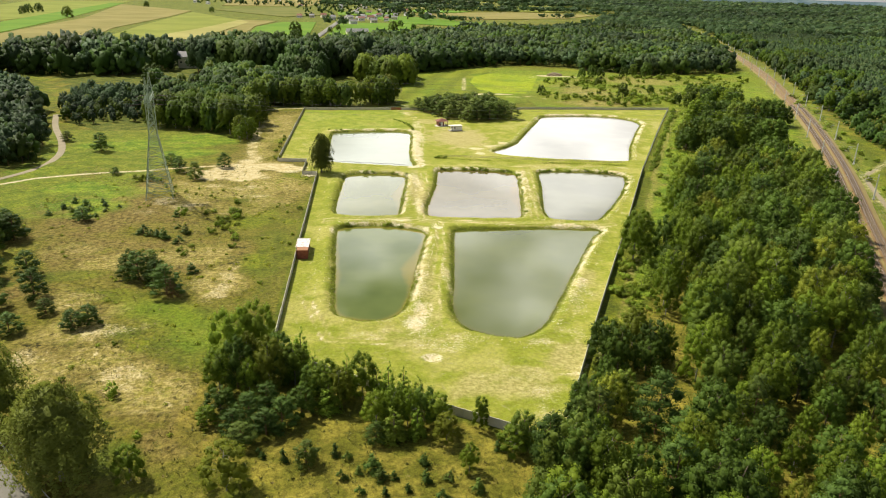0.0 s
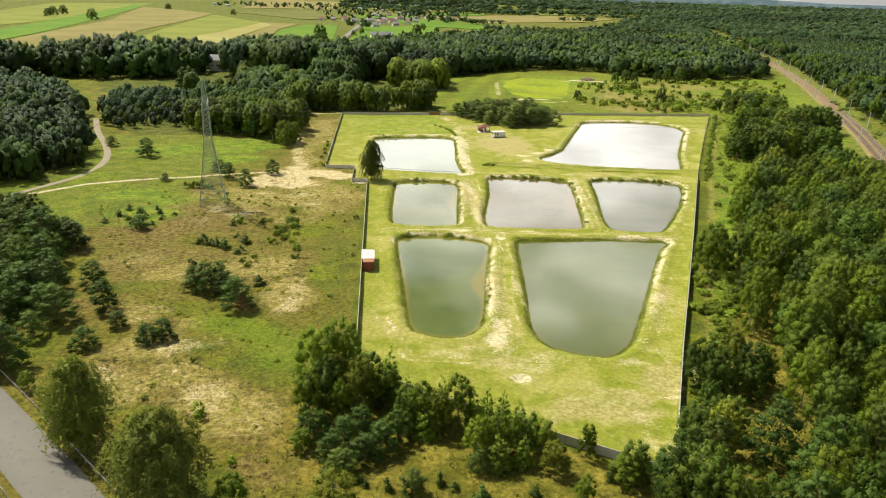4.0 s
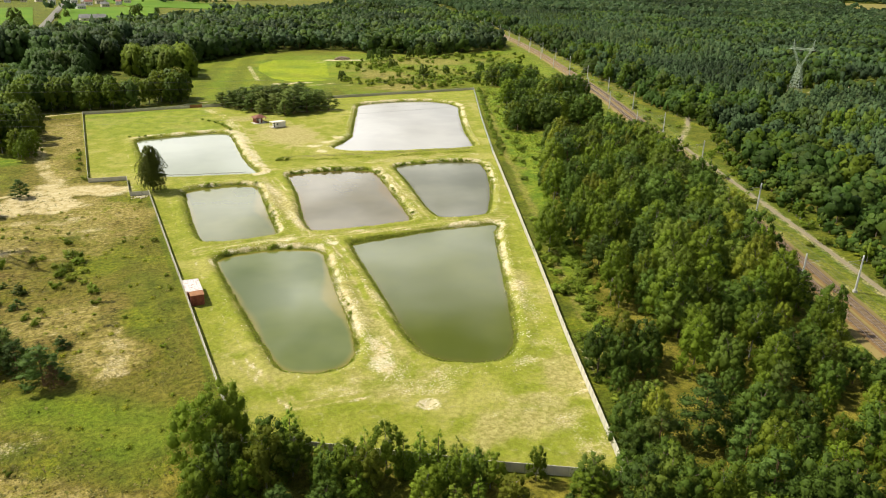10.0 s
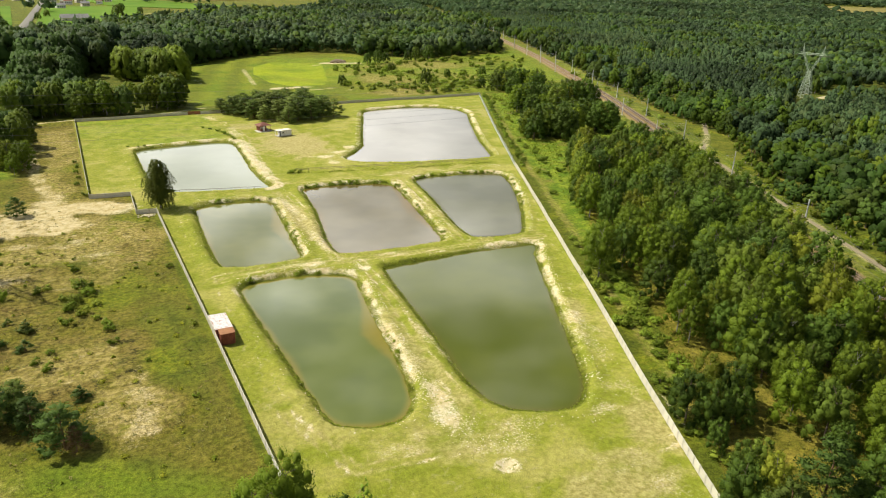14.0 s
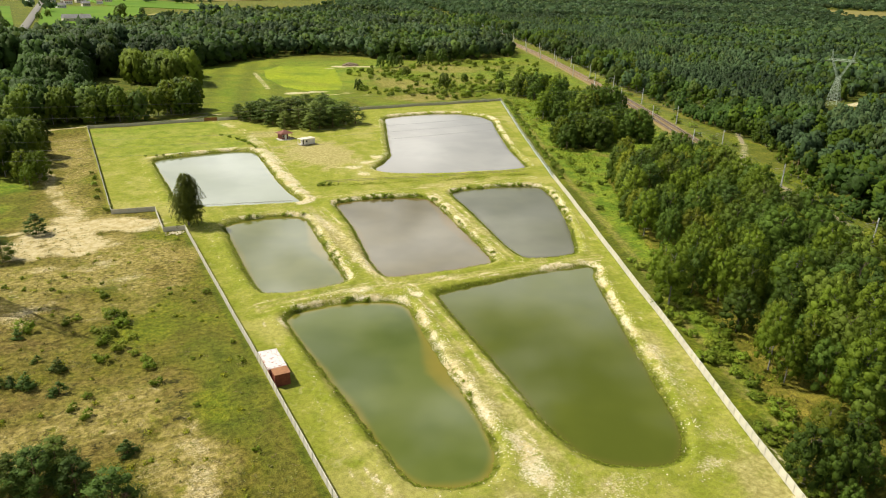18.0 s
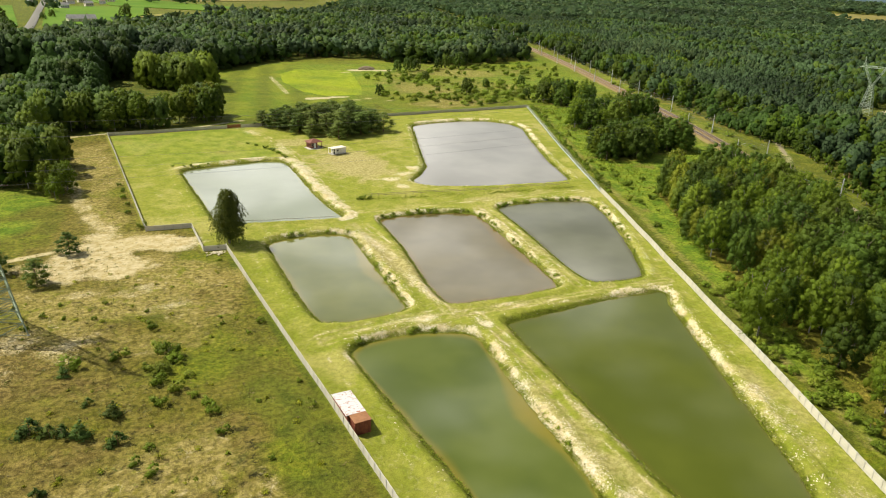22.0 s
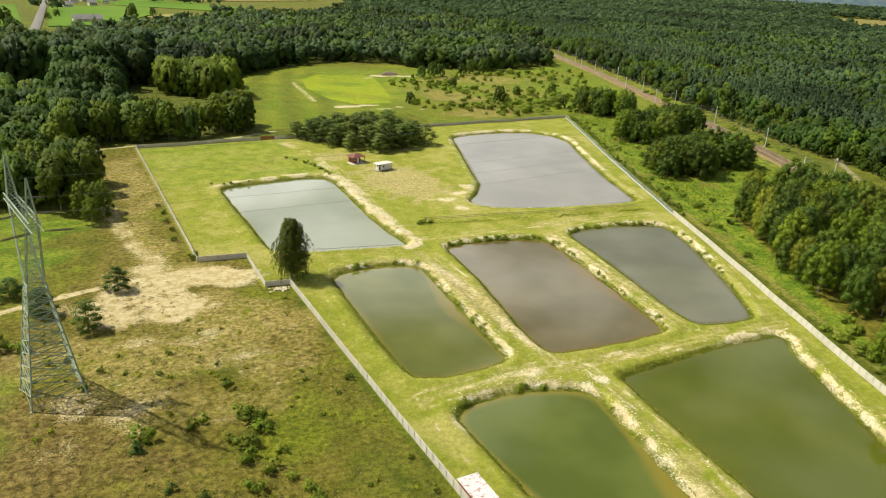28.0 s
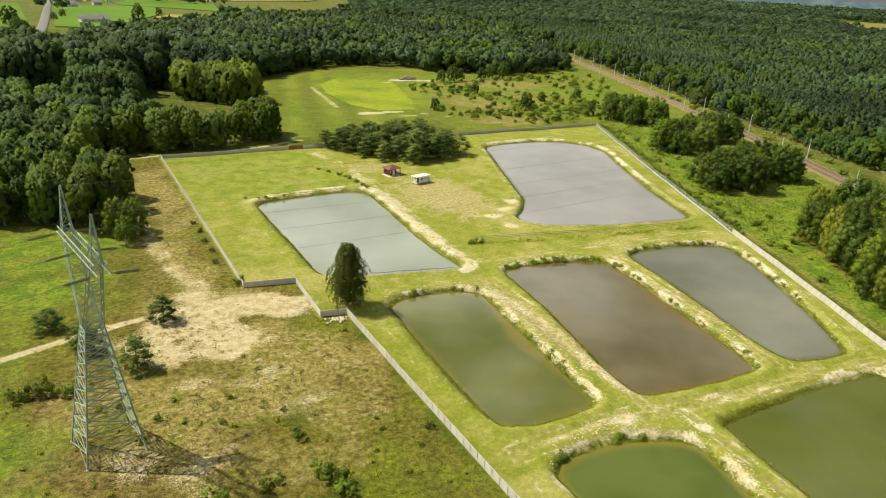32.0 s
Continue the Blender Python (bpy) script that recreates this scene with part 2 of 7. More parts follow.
SLEEPER = worn("concrete_sleeper", (0.20, 0.150, 0.10), (0.28, 0.22, 0.15), 2.0, 0.9)
STONE = worn("pale_bank_stone", (0.58, 0.50, 0.31), (0.82, 0.75, 0.54), 3.0, 0.9, where="place")


def peeling():
    """White roof paint that flakes off rusty sheet."""
    k = Nodes("peeling_white_roof")
    v = k.local()
    flakes = k.ramp(k.noise(1.6, 6, 0.7, v), 0.54, 0.60)
    col = k.mix(flakes, (0.66, 0.64, 0.62), (0.36, 0.15, 0.08))
    return k.done(col, 0.7, k.bump(flakes, 0.3, 0.02))


PEELING = peeling()


def asphalt(name, a, b):
    k = Nodes(name)
    col = k.mix(k.noise(0.25, 4), a, b)
    col = k.mix(k.ramp(k.noise(1.3, 5, 0.6), 0.55, 0.75), col, tuple(c * 0.7 for c in a))
    return k.done(col, 0.85, k.bump(k.noise(30, 2), 0.3, 0.02))


ASPHALT = asphalt("sunbleached_asphalt", (0.135, 0.125, 0.100), (0.175, 0.163, 0.132))
EARTH = asphalt("brown_earth", (0.13, 0.095, 0.055), (0.24, 0.18, 0.11))
BALLAST = asphalt("rail_ballast", (0.150, 0.086, 0.026), (0.220, 0.132, 0.042))
TRACK_BED = asphalt("track_bed", (0.180, 0.138, 0.038), (0.255, 0.195, 0.060))
DIRT = asphalt("sandy_track", (0.205, 0.168, 0.095), (0.30, 0.250, 0.150))


def ground_material():
    k = Nodes("grassland_ground")
    lawn, bare, wood = k.attr("zone_a")
    meadow, heath, lush = k.attr("zone_b")
    n_big, n_mid, n_fine = k.noise(0.035, 5), k.noise(0.20, 7, 0.62), k.noise(1.1, 7, 0.68)
    n_grass = k.noise(5.0, 5, 0.7)
    streak = k.noise(0.5, 6, 0.65, distort=1.2)
    # rough grassland and heath
    n_tuft = k.noise(0.75, 8, 0.72, distort=0.4)
    field = k.mix(k.ramp(n_mid, 0.34, 0.64), (0.088, 0.112, 0.010), (0.172, 0.176, 0.020))
    field = k.mix(k.ramp(n_big, 0.46, 0.62), field, (0.105, 0.132, 0.012))
    ochre = k.mix(k.ramp(n_tuft, 0.36, 0.64), (0.115, 0.114, 0.007), (0.225, 0.196, 0.020))
    field = k.mix(k.maths("MULTIPLY", k.ramp(heath, 0.0, 0.6), 0.75), field, ochre)
    brown = k.mix(k.ramp(n_tuft, 0.34, 0.66), (0.115, 0.088, 0.016), (0.300, 0.236, 0.062))
    field = k.mix(k.maths("MULTIPLY", heath, k.ramp(k.noise(0.10, 8, 0.72), 0.34, 0.54)), field, brown)
    field = k.mix(k.maths("MULTIPLY", heath, k.ramp(k.noise(0.12, 8, 0.70, distort=0.8), 0.57, 0.68)), field, (0.080, 0.082, 0.016))
    field = k.mix(k.maths("MULTIPLY", heath, k.ramp(k.noise(0.22, 8, 0.74, distort=0.5), 0.58, 0.72)), field, (0.34, 0.280, 0.080))
    green = k.maths("MULTIPLY", k.ramp(k.noise(0.05, 7, 0.66), 0.50, 0.62), k.maths("SUBTRACT", 0.9, k.maths("MULTIPLY", heath, 0.5)))
    field = k.mix(green, field, k.mix(k.ramp(n_tuft, 0.4, 0.62), (0.122, 0.160, 0.008), (0.240, 0.248, 0.018)))
    field = k.mix(k.maths("MULTIPLY", heath, k.ramp(k.noise(0.33, 8, 0.76), 0.53, 0.64)), field, (0.042, 0.040, 0.010))
    field = k.mix(k.ramp(n_tuft, 0.57, 0.72), field, (0.060, 0.078, 0.010))
    # mown turf with dry patches
    turf = k.mix(k.ramp(n_mid, 0.34, 0.64), (0.212, 0.243, 0.022), (0.285, 0.294, 0.042))
    turf = k.mix(k.ramp(k.noise(0.05, 7, 0.68), 0.47, 0.62), turf, (0.350, 0.330, 0.080))
    turf = k.mix(k.maths("MULTIPLY", k.ramp(streak, 0.54, 0.70), 0.5), turf, (0.40, 0.360, 0.165))
    turf = k.mix(k.maths("MULTIPLY", k.ramp(k.noise(0.30, 7, 0.68), 0.54, 0.68), 0.35), turf, (0.165, 0.200, 0.028))
    dry, heather, pale = k.attr("zone_c")
    twigs = k.mix(k.ramp(n_tuft, 0.36, 0.66), (0.105, 0.078, 0.016), (0.285, 0.218, 0.062))
    field = k.mix(k.maths("MULTIPLY", heather, k.ramp(k.noise(0.16, 8, 0.72), 0.36, 0.56)), field, twigs)
    hay = k.mix(k.ramp(n_tuft, 0.36, 0.66), (0.228, 0.192, 0.034), (0.440, 0.355, 0.128))
    hay = k.mix(k.ramp(k.noise(0.22, 8, 0.72, distort=0.6), 0.50, 0.66), hay, (0.205, 0.215, 0.020))
    hay = k.mix(k.ramp(k.noise(0.4, 8, 0.75, distort=0.8), 0.55, 0.63), hay, (0.120, 0.098, 0.026))
    hay = k.mix(k.ramp(k.noise(0.31, 8, 0.75, distort=0.5), 0.58, 0.66), hay, (0.56, 0.47, 0.24))
    field = k.mix(k.maths("MULTIPLY", pale, k.ramp(k.maths("ADD", pale, k.maths("MULTIPLY", k.maths("SUBTRACT", k.noise(0.13, 8, 0.72), 0.5), 3.0)), 0.25, 0.8)), field, hay)
    dry = k.maths("MULTIPLY", dry, k.ramp(k.maths("ADD", dry, k.maths("MULTIPLY", k.maths("SUBTRACT", n_mid, 0.5), 1.6)), 0.25, 0.75))
    turf = k.mix(dry, turf, k.mix(k.ramp(n_fine, 0.36, 0.66), (0.330, 0.283, 0.092), (0.445, 0.385, 0.165)))
    col = k.mix(lawn, field, turf)
    mead = k.mix(k.ramp(n_big, 0.40, 0.62), (0.155, 0.235, 0.014), (0.27, 0.30, 0.025))
    col = k.mix(meadow, col, mead)
    col = k.mix(k.ramp(meadow, 1.05, 1.25), col, k.mix(k.ramp(n_mid, 0.36, 0.64), (0.255, 0.330, 0.012), (0.340, 0.390, 0.020)))
    lushc = k.mix(k.ramp(n_mid, 0.38, 0.62), (0.116, 0.198, 0.013), (0.240, 0.300, 0.025))
    lushc = k.mix(k.ramp(k.noise(0.07, 6, 0.65), 0.55, 0.68), lushc, (0.23, 0.205, 0.045))
    lushc = k.mix(k.ramp(k.noise(0.6, 6, 0.7), 0.55, 0.68), lushc, (0.078, 0.132, 0.012))
    col = k.mix(lush, col, lushc)
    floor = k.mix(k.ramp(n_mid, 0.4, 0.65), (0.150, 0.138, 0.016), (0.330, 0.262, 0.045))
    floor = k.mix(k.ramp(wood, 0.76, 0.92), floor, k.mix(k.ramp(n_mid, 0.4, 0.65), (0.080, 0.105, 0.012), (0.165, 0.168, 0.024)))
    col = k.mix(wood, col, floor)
    n_grit = k.noise(2.6, 7, 0.72)
    ragged = k.maths("ADD", bare, k.maths("MULTIPLY", k.maths("SUBTRACT", n_grit, 0.5), 1.5))
    ragged = k.maths("ADD", ragged, k.maths("MULTIPLY", k.maths("SUBTRACT", n_mid, 0.5), 1.4))
    sand = k.mix(k.ramp(n_grit, 0.30, 0.68), (0.50, 0.425, 0.225), (0.74, 0.67, 0.45))
    sand = k.mix(k.ramp(n_mid, 0.40, 0.62), sand, (0.56, 0.465, 0.24))
    sand = k.mix(k.ramp(k.noise(0.9, 7, 0.70, distort=0.8), 0.52, 0.66), sand, (0.76, 0.70, 0.54))
    sand = k.mix(k.maths("MULTIPLY", k.ramp(k.noise(0.8, 8, 0.75), 0.53, 0.60), 0.85), sand, (0.225, 0.245, 0.030))
    sand = k.mix(k.ramp(heath, 0.15, 0.7), sand, k.mix(k.ramp(k.noise(0.45, 8, 0.72), 0.36, 0.64), k.mix(k.ramp(n_grit, 0.30, 0.70), (0.42, 0.325, 0.120), (0.55, 0.44, 0.19)), (0.70, 0.60, 0.35)))
    col = k.mix(k.maths("MULTIPLY", k.ramp(ragged, 0.32, 0.78), k.ramp(bare, 0.02, 0.30)), col, sand)
    tuft = k.maths("ADD", k.maths("MULTIPLY", k.ramp(n_fine, 0.36, 0.64), 0.46), k.maths("MULTIPLY", k.ramp(n_grass, 0.38, 0.62), 0.38))
    tuft = k.maths("ADD", tuft, 0.58)
    tuft = k.maths("ADD", 1.0, k.maths("MULTIPLY", k.maths("SUBTRACT", tuft, 1.0), k.maths("SUBTRACT", 1.25, k.maths("MAXIMUM", k.maths("MULTIPLY", lawn, 0.65), k.ramp(bare, 0.3, 0.9)))))
    s = k.node("ShaderNodeVectorMath", Vector=col)
    s.operation = "SCALE"
    k.put(s.inputs["Scale"], k.maths("MULTIPLY", tuft, k.maths("ADD", 0.86, k.maths("MULTIPLY", lawn, 0.14))))
    bump = k.maths("ADD", k.maths("MULTIPLY", n_fine, 0.6), k.maths("MULTIPLY", n_grass, 0.4))
    return k.done(s.outputs[0], 0.95, k.bump(bump, 1.0, 0.5), spec=0.12)


GROUND = ground_material()


def water_material(name, deep, murky, shallow):
    """Opaque silty pond water with a sky-reflecting surface."""
    k = Nodes(name)
    shore = k.attr("shore")[0]
    col = k.mix(k.ramp(k.noise(0.05, 3), 0.35, 0.65), deep, murky)
    edge = k.ramp(k.maths("ADD", shore, k.maths("MULTIPLY", k.noise(0.12, 3), 0.5)), 0.75, 1.4)
    col = k.mix(edge, col, shallow)
    return k.done(col, 0.05, k.bump(k.noise(1.6, 3), 0.012, 0.1), ior=1.333)


# ---- mesh helpers ----
def mesh_of(name, verts, faces, material, smooth=False):
    me = bpy.data.meshes.new(name)
    me.from_pydata([tuple(v) for v in verts], [], [tuple(f) for f in faces])
    me.materials.append(material)
    if smooth:
        me.polygons.foreach_set("use_smooth", [True] * len(me.polygons))
    me.update()
    return me


def quads_mesh(name, verts, material, tint=None, size=4, stand=None):
    """A mesh of loose quads (or triangles) from an array of corners, n x size x 3."""
    n = len(verts)
    verts = np.asarray(verts, np.float32)
    me = bpy.data.meshes.new(name)
    me.vertices.add(n * size)
    me.vertices.foreach_set("co", np.ascontiguousarray(verts[..., :3]).ravel())
    me.loops.add(n * size)
    me.loops.foreach_set("vertex_index", np.arange(n * size, dtype=np.int32))
    me.polygons.add(n)
    me.polygons.foreach_set("loop_start", np.arange(n, dtype=np.int32) * size)
    me.materials.append(material)
    if tint is not None:
        col = np.ones((n * size, 4), np.float32)
        col[:, 0] = np.repeat(tint, size)
        col[:, 1] = 0.0 if stand is None else np.repeat(stand, size)
        me.color_attributes.new("tint", "FLOAT_COLOR", "POINT").data.foreach_set("color", col.ravel())
    me.update(calc_edges=True)
    if verts.shape[-1] == 6:                       # crowns carry the smooth normals of their rounded masses
        me.attributes.new("custom_normal", "FLOAT_VECTOR", "POINT").data.foreach_set("vector", np.ascontiguousarray(verts[..., 3:]).ravel())
        me.update()
    return me


def grid_mesh(name, co, nu, nv, material):
    """A sheet of nu x nv vertices."""
    idx = np.arange(nu * nv).reshape(nu, nv)
    f = np.stack([idx[:-1, :-1], idx[1:, :-1], idx[1:, 1:], idx[:-1, 1:]], -1).reshape(-1, 4).astype(np.int32)
    me = bpy.data.meshes.new(name)
    me.vertices.add(len(co))
    me.vertices.foreach_set("co", np.asarray(co, np.float32).ravel())
    me.loops.add(f.size)
    me.loops.foreach_set("vertex_index", f.ravel())
    me.polygons.add(len(f))
    me.polygons.foreach_set("loop_start", np.arange(len(f), dtype=np.int32) * 4)
    me.materials.append(material)
    me.polygons.foreach_set("use_smooth", [True] * len(f))
    me.update(calc_edges=True)
    return me


def box(bm, x0, y0, z0, x1, y1, z1, bevel=0.0):
    m = Matrix.LocRotScale(((x0 + x1) / 2, (y0 + y1) / 2, (z0 + z1) / 2), None, (x1 - x0, y1 - y0, z1 - z0))
    made = bmesh.ops.create_cube(bm, size=1, matrix=m)["verts"]
    if bevel:
        edges = list({e for v in made for e in v.link_edges})
        bmesh.ops.bevel(bm, geom=edges, offset=bevel, segments=1, affect="EDGES")


def bar(bm, a, b, r, r2=None, n=4):
    """A straight bar from a to b."""
    a, b = Vector(a), Vector(b)
    d = b - a
    m = Matrix.Translation((a + b) / 2) @ d.to_track_quat("Z", "Y").to_matrix().to_4x4()
    bmesh.ops.create_cone(bm, cap_ends=True, segments=n, radius1=r, radius2=r if r2 is None else r2, depth=d.length, matrix=m)


def finish(bm, name, material):
    me = bpy.data.meshes.new(name)
    bm.to_mesh(me)
    bm.free()
    me.materials.append(material)
    return me


def part(name, bm, material, parent, label=""):
    ob = new(name, finish(bm, name, material))
    ob.parent = parent
    return tagged(ob, label)


def child(name, me, parent, m=None, label=""):
    ob = new(name, me)
    ob.parent = parent
    if m is not None:
        ob.matrix_basis = m
    return tagged(ob, label)


# ---- plan ----
def rounded(corners, times=2):
    """Corner cutting of a closed outline."""
    p = np.array(corners, float)
    for _ in range(times):
        q = np.roll(p, -1, 0)
        far = np.hypot(*(q - p).T)[:, None]
        cut = np.minimum(0.22, 1.1 / far)
        p = np.stack([p + (q - p) * cut, q + (p - q) * cut], 1).reshape(-1, 2)
    # long straight stretches are split, so that the banks follow them closely
    out = []
    for a, b in zip(p, np.roll(p, -1, 0)):
        n = max(1, int(np.hypot(*(b - a)) / 5))
        out += [a + (b - a) * k / n for k in range(n)]
    return np.array(out)


def inside(poly, x, y):
    poly = np.asarray(poly, float)
    r = np.zeros(np.shape(x), bool)
    x0, y0 = poly[-1]
    for x1, y1 in poly:
        c = (y1 > y) != (y0 > y)
        if y0 != y1:
            r ^= c & (x < (x0 - x1) * (y - y1) / (y0 - y1) + x1)
        x0, y0 = x1, y1
    return r


def line_distance(points, x, y, closed=False):
    d = np.full(np.shape(x), 1e9)
    pts = [tuple(p) for p in points]
    for (x0, y0), (x1, y1) in zip(pts, pts[1:] + (pts[:1] if closed else [])):
        dx, dy = x1 - x0, y1 - y0
        t = np.clip(((x - x0) * dx + (y - y0) * dy) / (dx * dx + dy * dy + 1e-9), 0, 1)
        d = np.minimum(d, np.hypot(x - x0 - t * dx, y - y0 - t * dy))
    return d


def smooth(a, b, v):
    t = np.clip((v - a) / (b - a), 0, 1)
    return t * t * (3 - 2 * t)


def wobble(x, y, f, seed=0):
    """Cheap smooth noise, about -1 to 1."""
    s = seed * 1.7
    return (np.sin(x * f + 1.3 * np.sin(y * f * 0.7 + s) + s) + np.sin(y * f * 1.13 + 1.7 * np.sin(x * f * 0.61 - s) + 2 * s)) * 0.5


PONDS = {
    "pond_1": [(-8.7, 189.3), (-6.2, 191.5), (1.6, 192.2), (8, 190.9), (14.9, 187.8), (16.2, 184.8), (14.3, 174), (11.9, 161), (9.6, 146), (8.3, 140), (6.8, 135.2), (4.4, 131.9), (1.9, 130.6), (-1.7, 131), (-6.3, 133.4), (-7.3, 136.6), (-7.7, 152), (-8.4, 173)],
    "pond_2": [(24.6, 188), (42, 188.4), (52, 188.6), (66.7, 187), (66.3, 184.6), (63, 181), (56.6, 168.4), (43.4, 141.4), (38.7, 132), (35.9, 127), (32.8, 123.6), (29.5, 121.8), (24.5, 123.2), (19.9, 126.2), (18.3, 129.5), (17.9, 137.6), (19.4, 146.6), (22.6, 173.5)],
    "pond_3": [(-7.6, 249.6), (-3.4, 252.3), (5.7, 252.2), (11.2, 251), (14.2, 248), (13.3, 239.4), (11.4, 221.8), (9.4, 203.6), (8.3, 201.6), (2, 200.7), (-4, 201), (-8.2, 202.2), (-9.8, 204.4), (-9.7, 217.5), (-8.7, 235)],
    "pond_4": [(26.6, 257.6), (33.3, 258.3), (42, 257.3), (50, 255.1), (54.2, 252.4), (55.3, 249.6), (53.2, 235.8), (48.9, 211.6), (46.7, 200), (45.6, 198.3), (36, 198), (26.5, 198.9), (19.3, 200.2), (18.1, 201.8), (18.7, 210.5), (23.7, 234.9)],
    "pond_5": [(64, 252.8), (66.5, 254.8), (73, 255.2), (84, 254.3), (93, 250.8), (95.9, 248.2), (92.6, 237.3), (84.8, 221), (77, 207.6), (70.2, 197), (67.6, 195), (61, 195.8), (56.6, 197), (54.5, 199.2), (55.7, 210), (61.1, 234.5)],
    "pond_6": [(-15.7, 328.3), (-12.5, 330.4), (2.4, 332.6), (14.4, 333.4), (19.5, 331), (20.6, 328), (19.6, 311.4), (17.6, 289), (17.2, 274), (18.2, 264.6), (17, 262.4), (4, 264.8), (-8, 267.2), (-15.4, 270.5), (-15.9, 276.3), (-15.6, 293.5), (-15.9, 315)],
    "pond_7": [(94.6, 375), (99, 377.8), (108, 379.4), (123, 379.6), (136, 375.5), (143, 366), (142.4, 354), (132.8, 334.8), (116.6, 299.2), (107.4, 274), (105, 271.2), (95, 272), (75, 275.6), (61, 280.4), (54.4, 284.5), (53.2, 290.5), (60.4, 297.6), (67, 306.4), (74.5, 325.6), (85.5, 352.5)],
}
PONDS = {k: rounded(v) for k, v in PONDS.items()}
WATER_Z = -0.8
FENCE_W = [(-17.9, 116.0), (-17.9, 249.0)]
FENCE_JOG = [(-17.9, 249.0), (-23.2, 249.8), (-22.9, 267.4), (-34.0, 269.5), (-33.6, 391.5)]
FENCE_N = [(-33.6, 391.5), (24.0, 391.5), (92.0, 397.5), (177.3, 401.2)]
FENCE_E_MESH = [(177.3, 401.2), (140.5, 327.0), (105.6, 254.6)]
FENCE_E = [(105.6, 254.6), (75.2, 188.0), (45.6, 124.2), (28.2, 85.6)]
FENCE_S = [(28.2, 85.6), (13.0, 95.1), (-17.9, 116.0)]
YARD = FENCE_W + FENCE_JOG[1:] + FENCE_N[1:] + FENCE_E_MESH[1:] + FENCE_E[1:]
RAIL = [(60, 15), (97, 90), (118.5, 130), (140, 171), (183.5, 247), (213, 304), (249, 377), (295, 480), (332, 562), (387, 700), (446, 861), (530, 1100), (650, 1450)]
EAST_TRACK = [(112, 90), (132, 128), (155, 174), (175, 215), (190, 245), (204, 256), (216, 266), (240, 290)]
ROAD = [(-420, 300), (-260, 272), (-190, 228), (-152, 189), (-115, 150), (-83.5, 116.5), (-60.6, 92), (-36.2, 66), (-2, 29), (60, -42), (160, -150), (320, -330)]
DIRT_ROAD = [(-160, 199), (-131, 228), (-123.5, 242), (-116, 258), (-117, 281), (-128, 309), (-141, 335), (-154, 370)]
FIELD_PATH = [(-131, 226), (-112, 244), (-92, 252), (-79.6, 255), (-70.9, 258), (-61, 261.3), (-54, 262.5), (-44, 262)]
SPIT = [(-57, 251), (-48, 262), (-38, 262), (-29, 258)]


def ground_height(x, y):
    """The lie of the land: flat, with shallow swells and the pond basins."""
    z = 0.16 * wobble(x, y, 0.06, 1) + 0.10 * wobble(x, y, 0.19, 2)
    calm = smooth(1.0, 9.0, np.abs(line_distance(RAIL, x, y)))
    z = z * calm
    near = (x > -30) & (x < 160) & (y > 100) & (y < 395)
    for i, (name, p) in enumerate(PONDS.items()):
        sel = near & (x > p[:, 0].min() - 8) & (x < p[:, 0].max() + 8) & (y > p[:, 1].min() - 8) & (y < p[:, 1].max() + 8)
        if not sel.any():
            continue
        xs, ys = x[sel], y[sel]
        d = line_distance(p, xs, ys, True)
        d = np.where(inside(p, xs, ys), -d, d) + 0.22 * wobble(xs, ys, 0.9, i) + 0.10 * wobble(xs, ys, 2.1, i + 3)
        bank = 1.7 + 0.5 * wobble(xs, ys, 0.12, i)
        rim = 0.30 * np.exp(-((d - 2.6) / 1.1) ** 2)
        h = (z[sel] + rim) * smooth(0, 1.5, d) + (WATER_Z - 0.02) * (1 - smooth(-0.15, bank, d)) - 0.9 * (1 - smooth(-3.5, 0.0, d))
        z[sel] = np.where(d < 6.5, h, z[sel])
    pit = np.hypot(x - 11.4, y - 113.7)
    z = z - 0.5 * (1 - smooth(0.2, 1.3, pit)) + 0.18 * np.exp(-((pit - 1.9) / 0.7) ** 2)
    return z


WOODS = {
    "strip": [(8, 36), (20, 76), (34, 91), (47, 114), (66, 142), (76, 162), (82, 178), (97, 205), (113, 230), (123, 246), (150, 254), (171, 244), (131, 171), (108, 130), (86, 90), (59, 36)],
    "west": [(-94, 141), (-88, 134), (-80, 140), (-78, 153), (-86, 160), (-92, 172), (-92, 184), (-104, 200), (-124, 214), (-138, 221), (-156, 214), (-121, 184), (-100, 156)],
    "northwest": [(-129, 250), (-124, 258), (-124, 272), (-132, 302), (-155, 348), (-168, 385), (-230, 470), (-330, 420), (-360, 300), (-210, 236)],
    "middle": [(-53, 318), (-50, 345), (-56, 365), (-45, 398), (15, 409), (24, 470), (28, 568), (90, 616), (60, 680), (-100, 680), (-200, 640), (-215, 520), (-165, 410), (-143, 350), (-120, 327), (-87, 331)],
    "north": [(28, 570), (90, 616), (156, 650), (190, 604), (228, 575), (318, 600), (369, 712), (432, 880), (505, 1090), (400, 1180), (250, 1120), (60, 930), (-60, 700), (40, 660)],
    "east": [(108, 40), (140, 116), (163, 160), (194, 222), (222, 252), (236, 300), (266, 380), (311, 480), (350, 570), (410, 715), (470, 880), (548, 1100), (760, 1100), (980, 900), (980, 520), (420, 150), (230, 30)],
}
# Trees cleared on the camera's side of the sandy strip, to show its ground.
SIGHT_CUT = [(380, 316), (420, 318), (470, 322)]
CLUMPS = [(150, 292, 13, 9), (172, 297, 14, 10), (180, 346, 14, 11), (205, 353, 15, 10), (206, 405, 11, 17)]


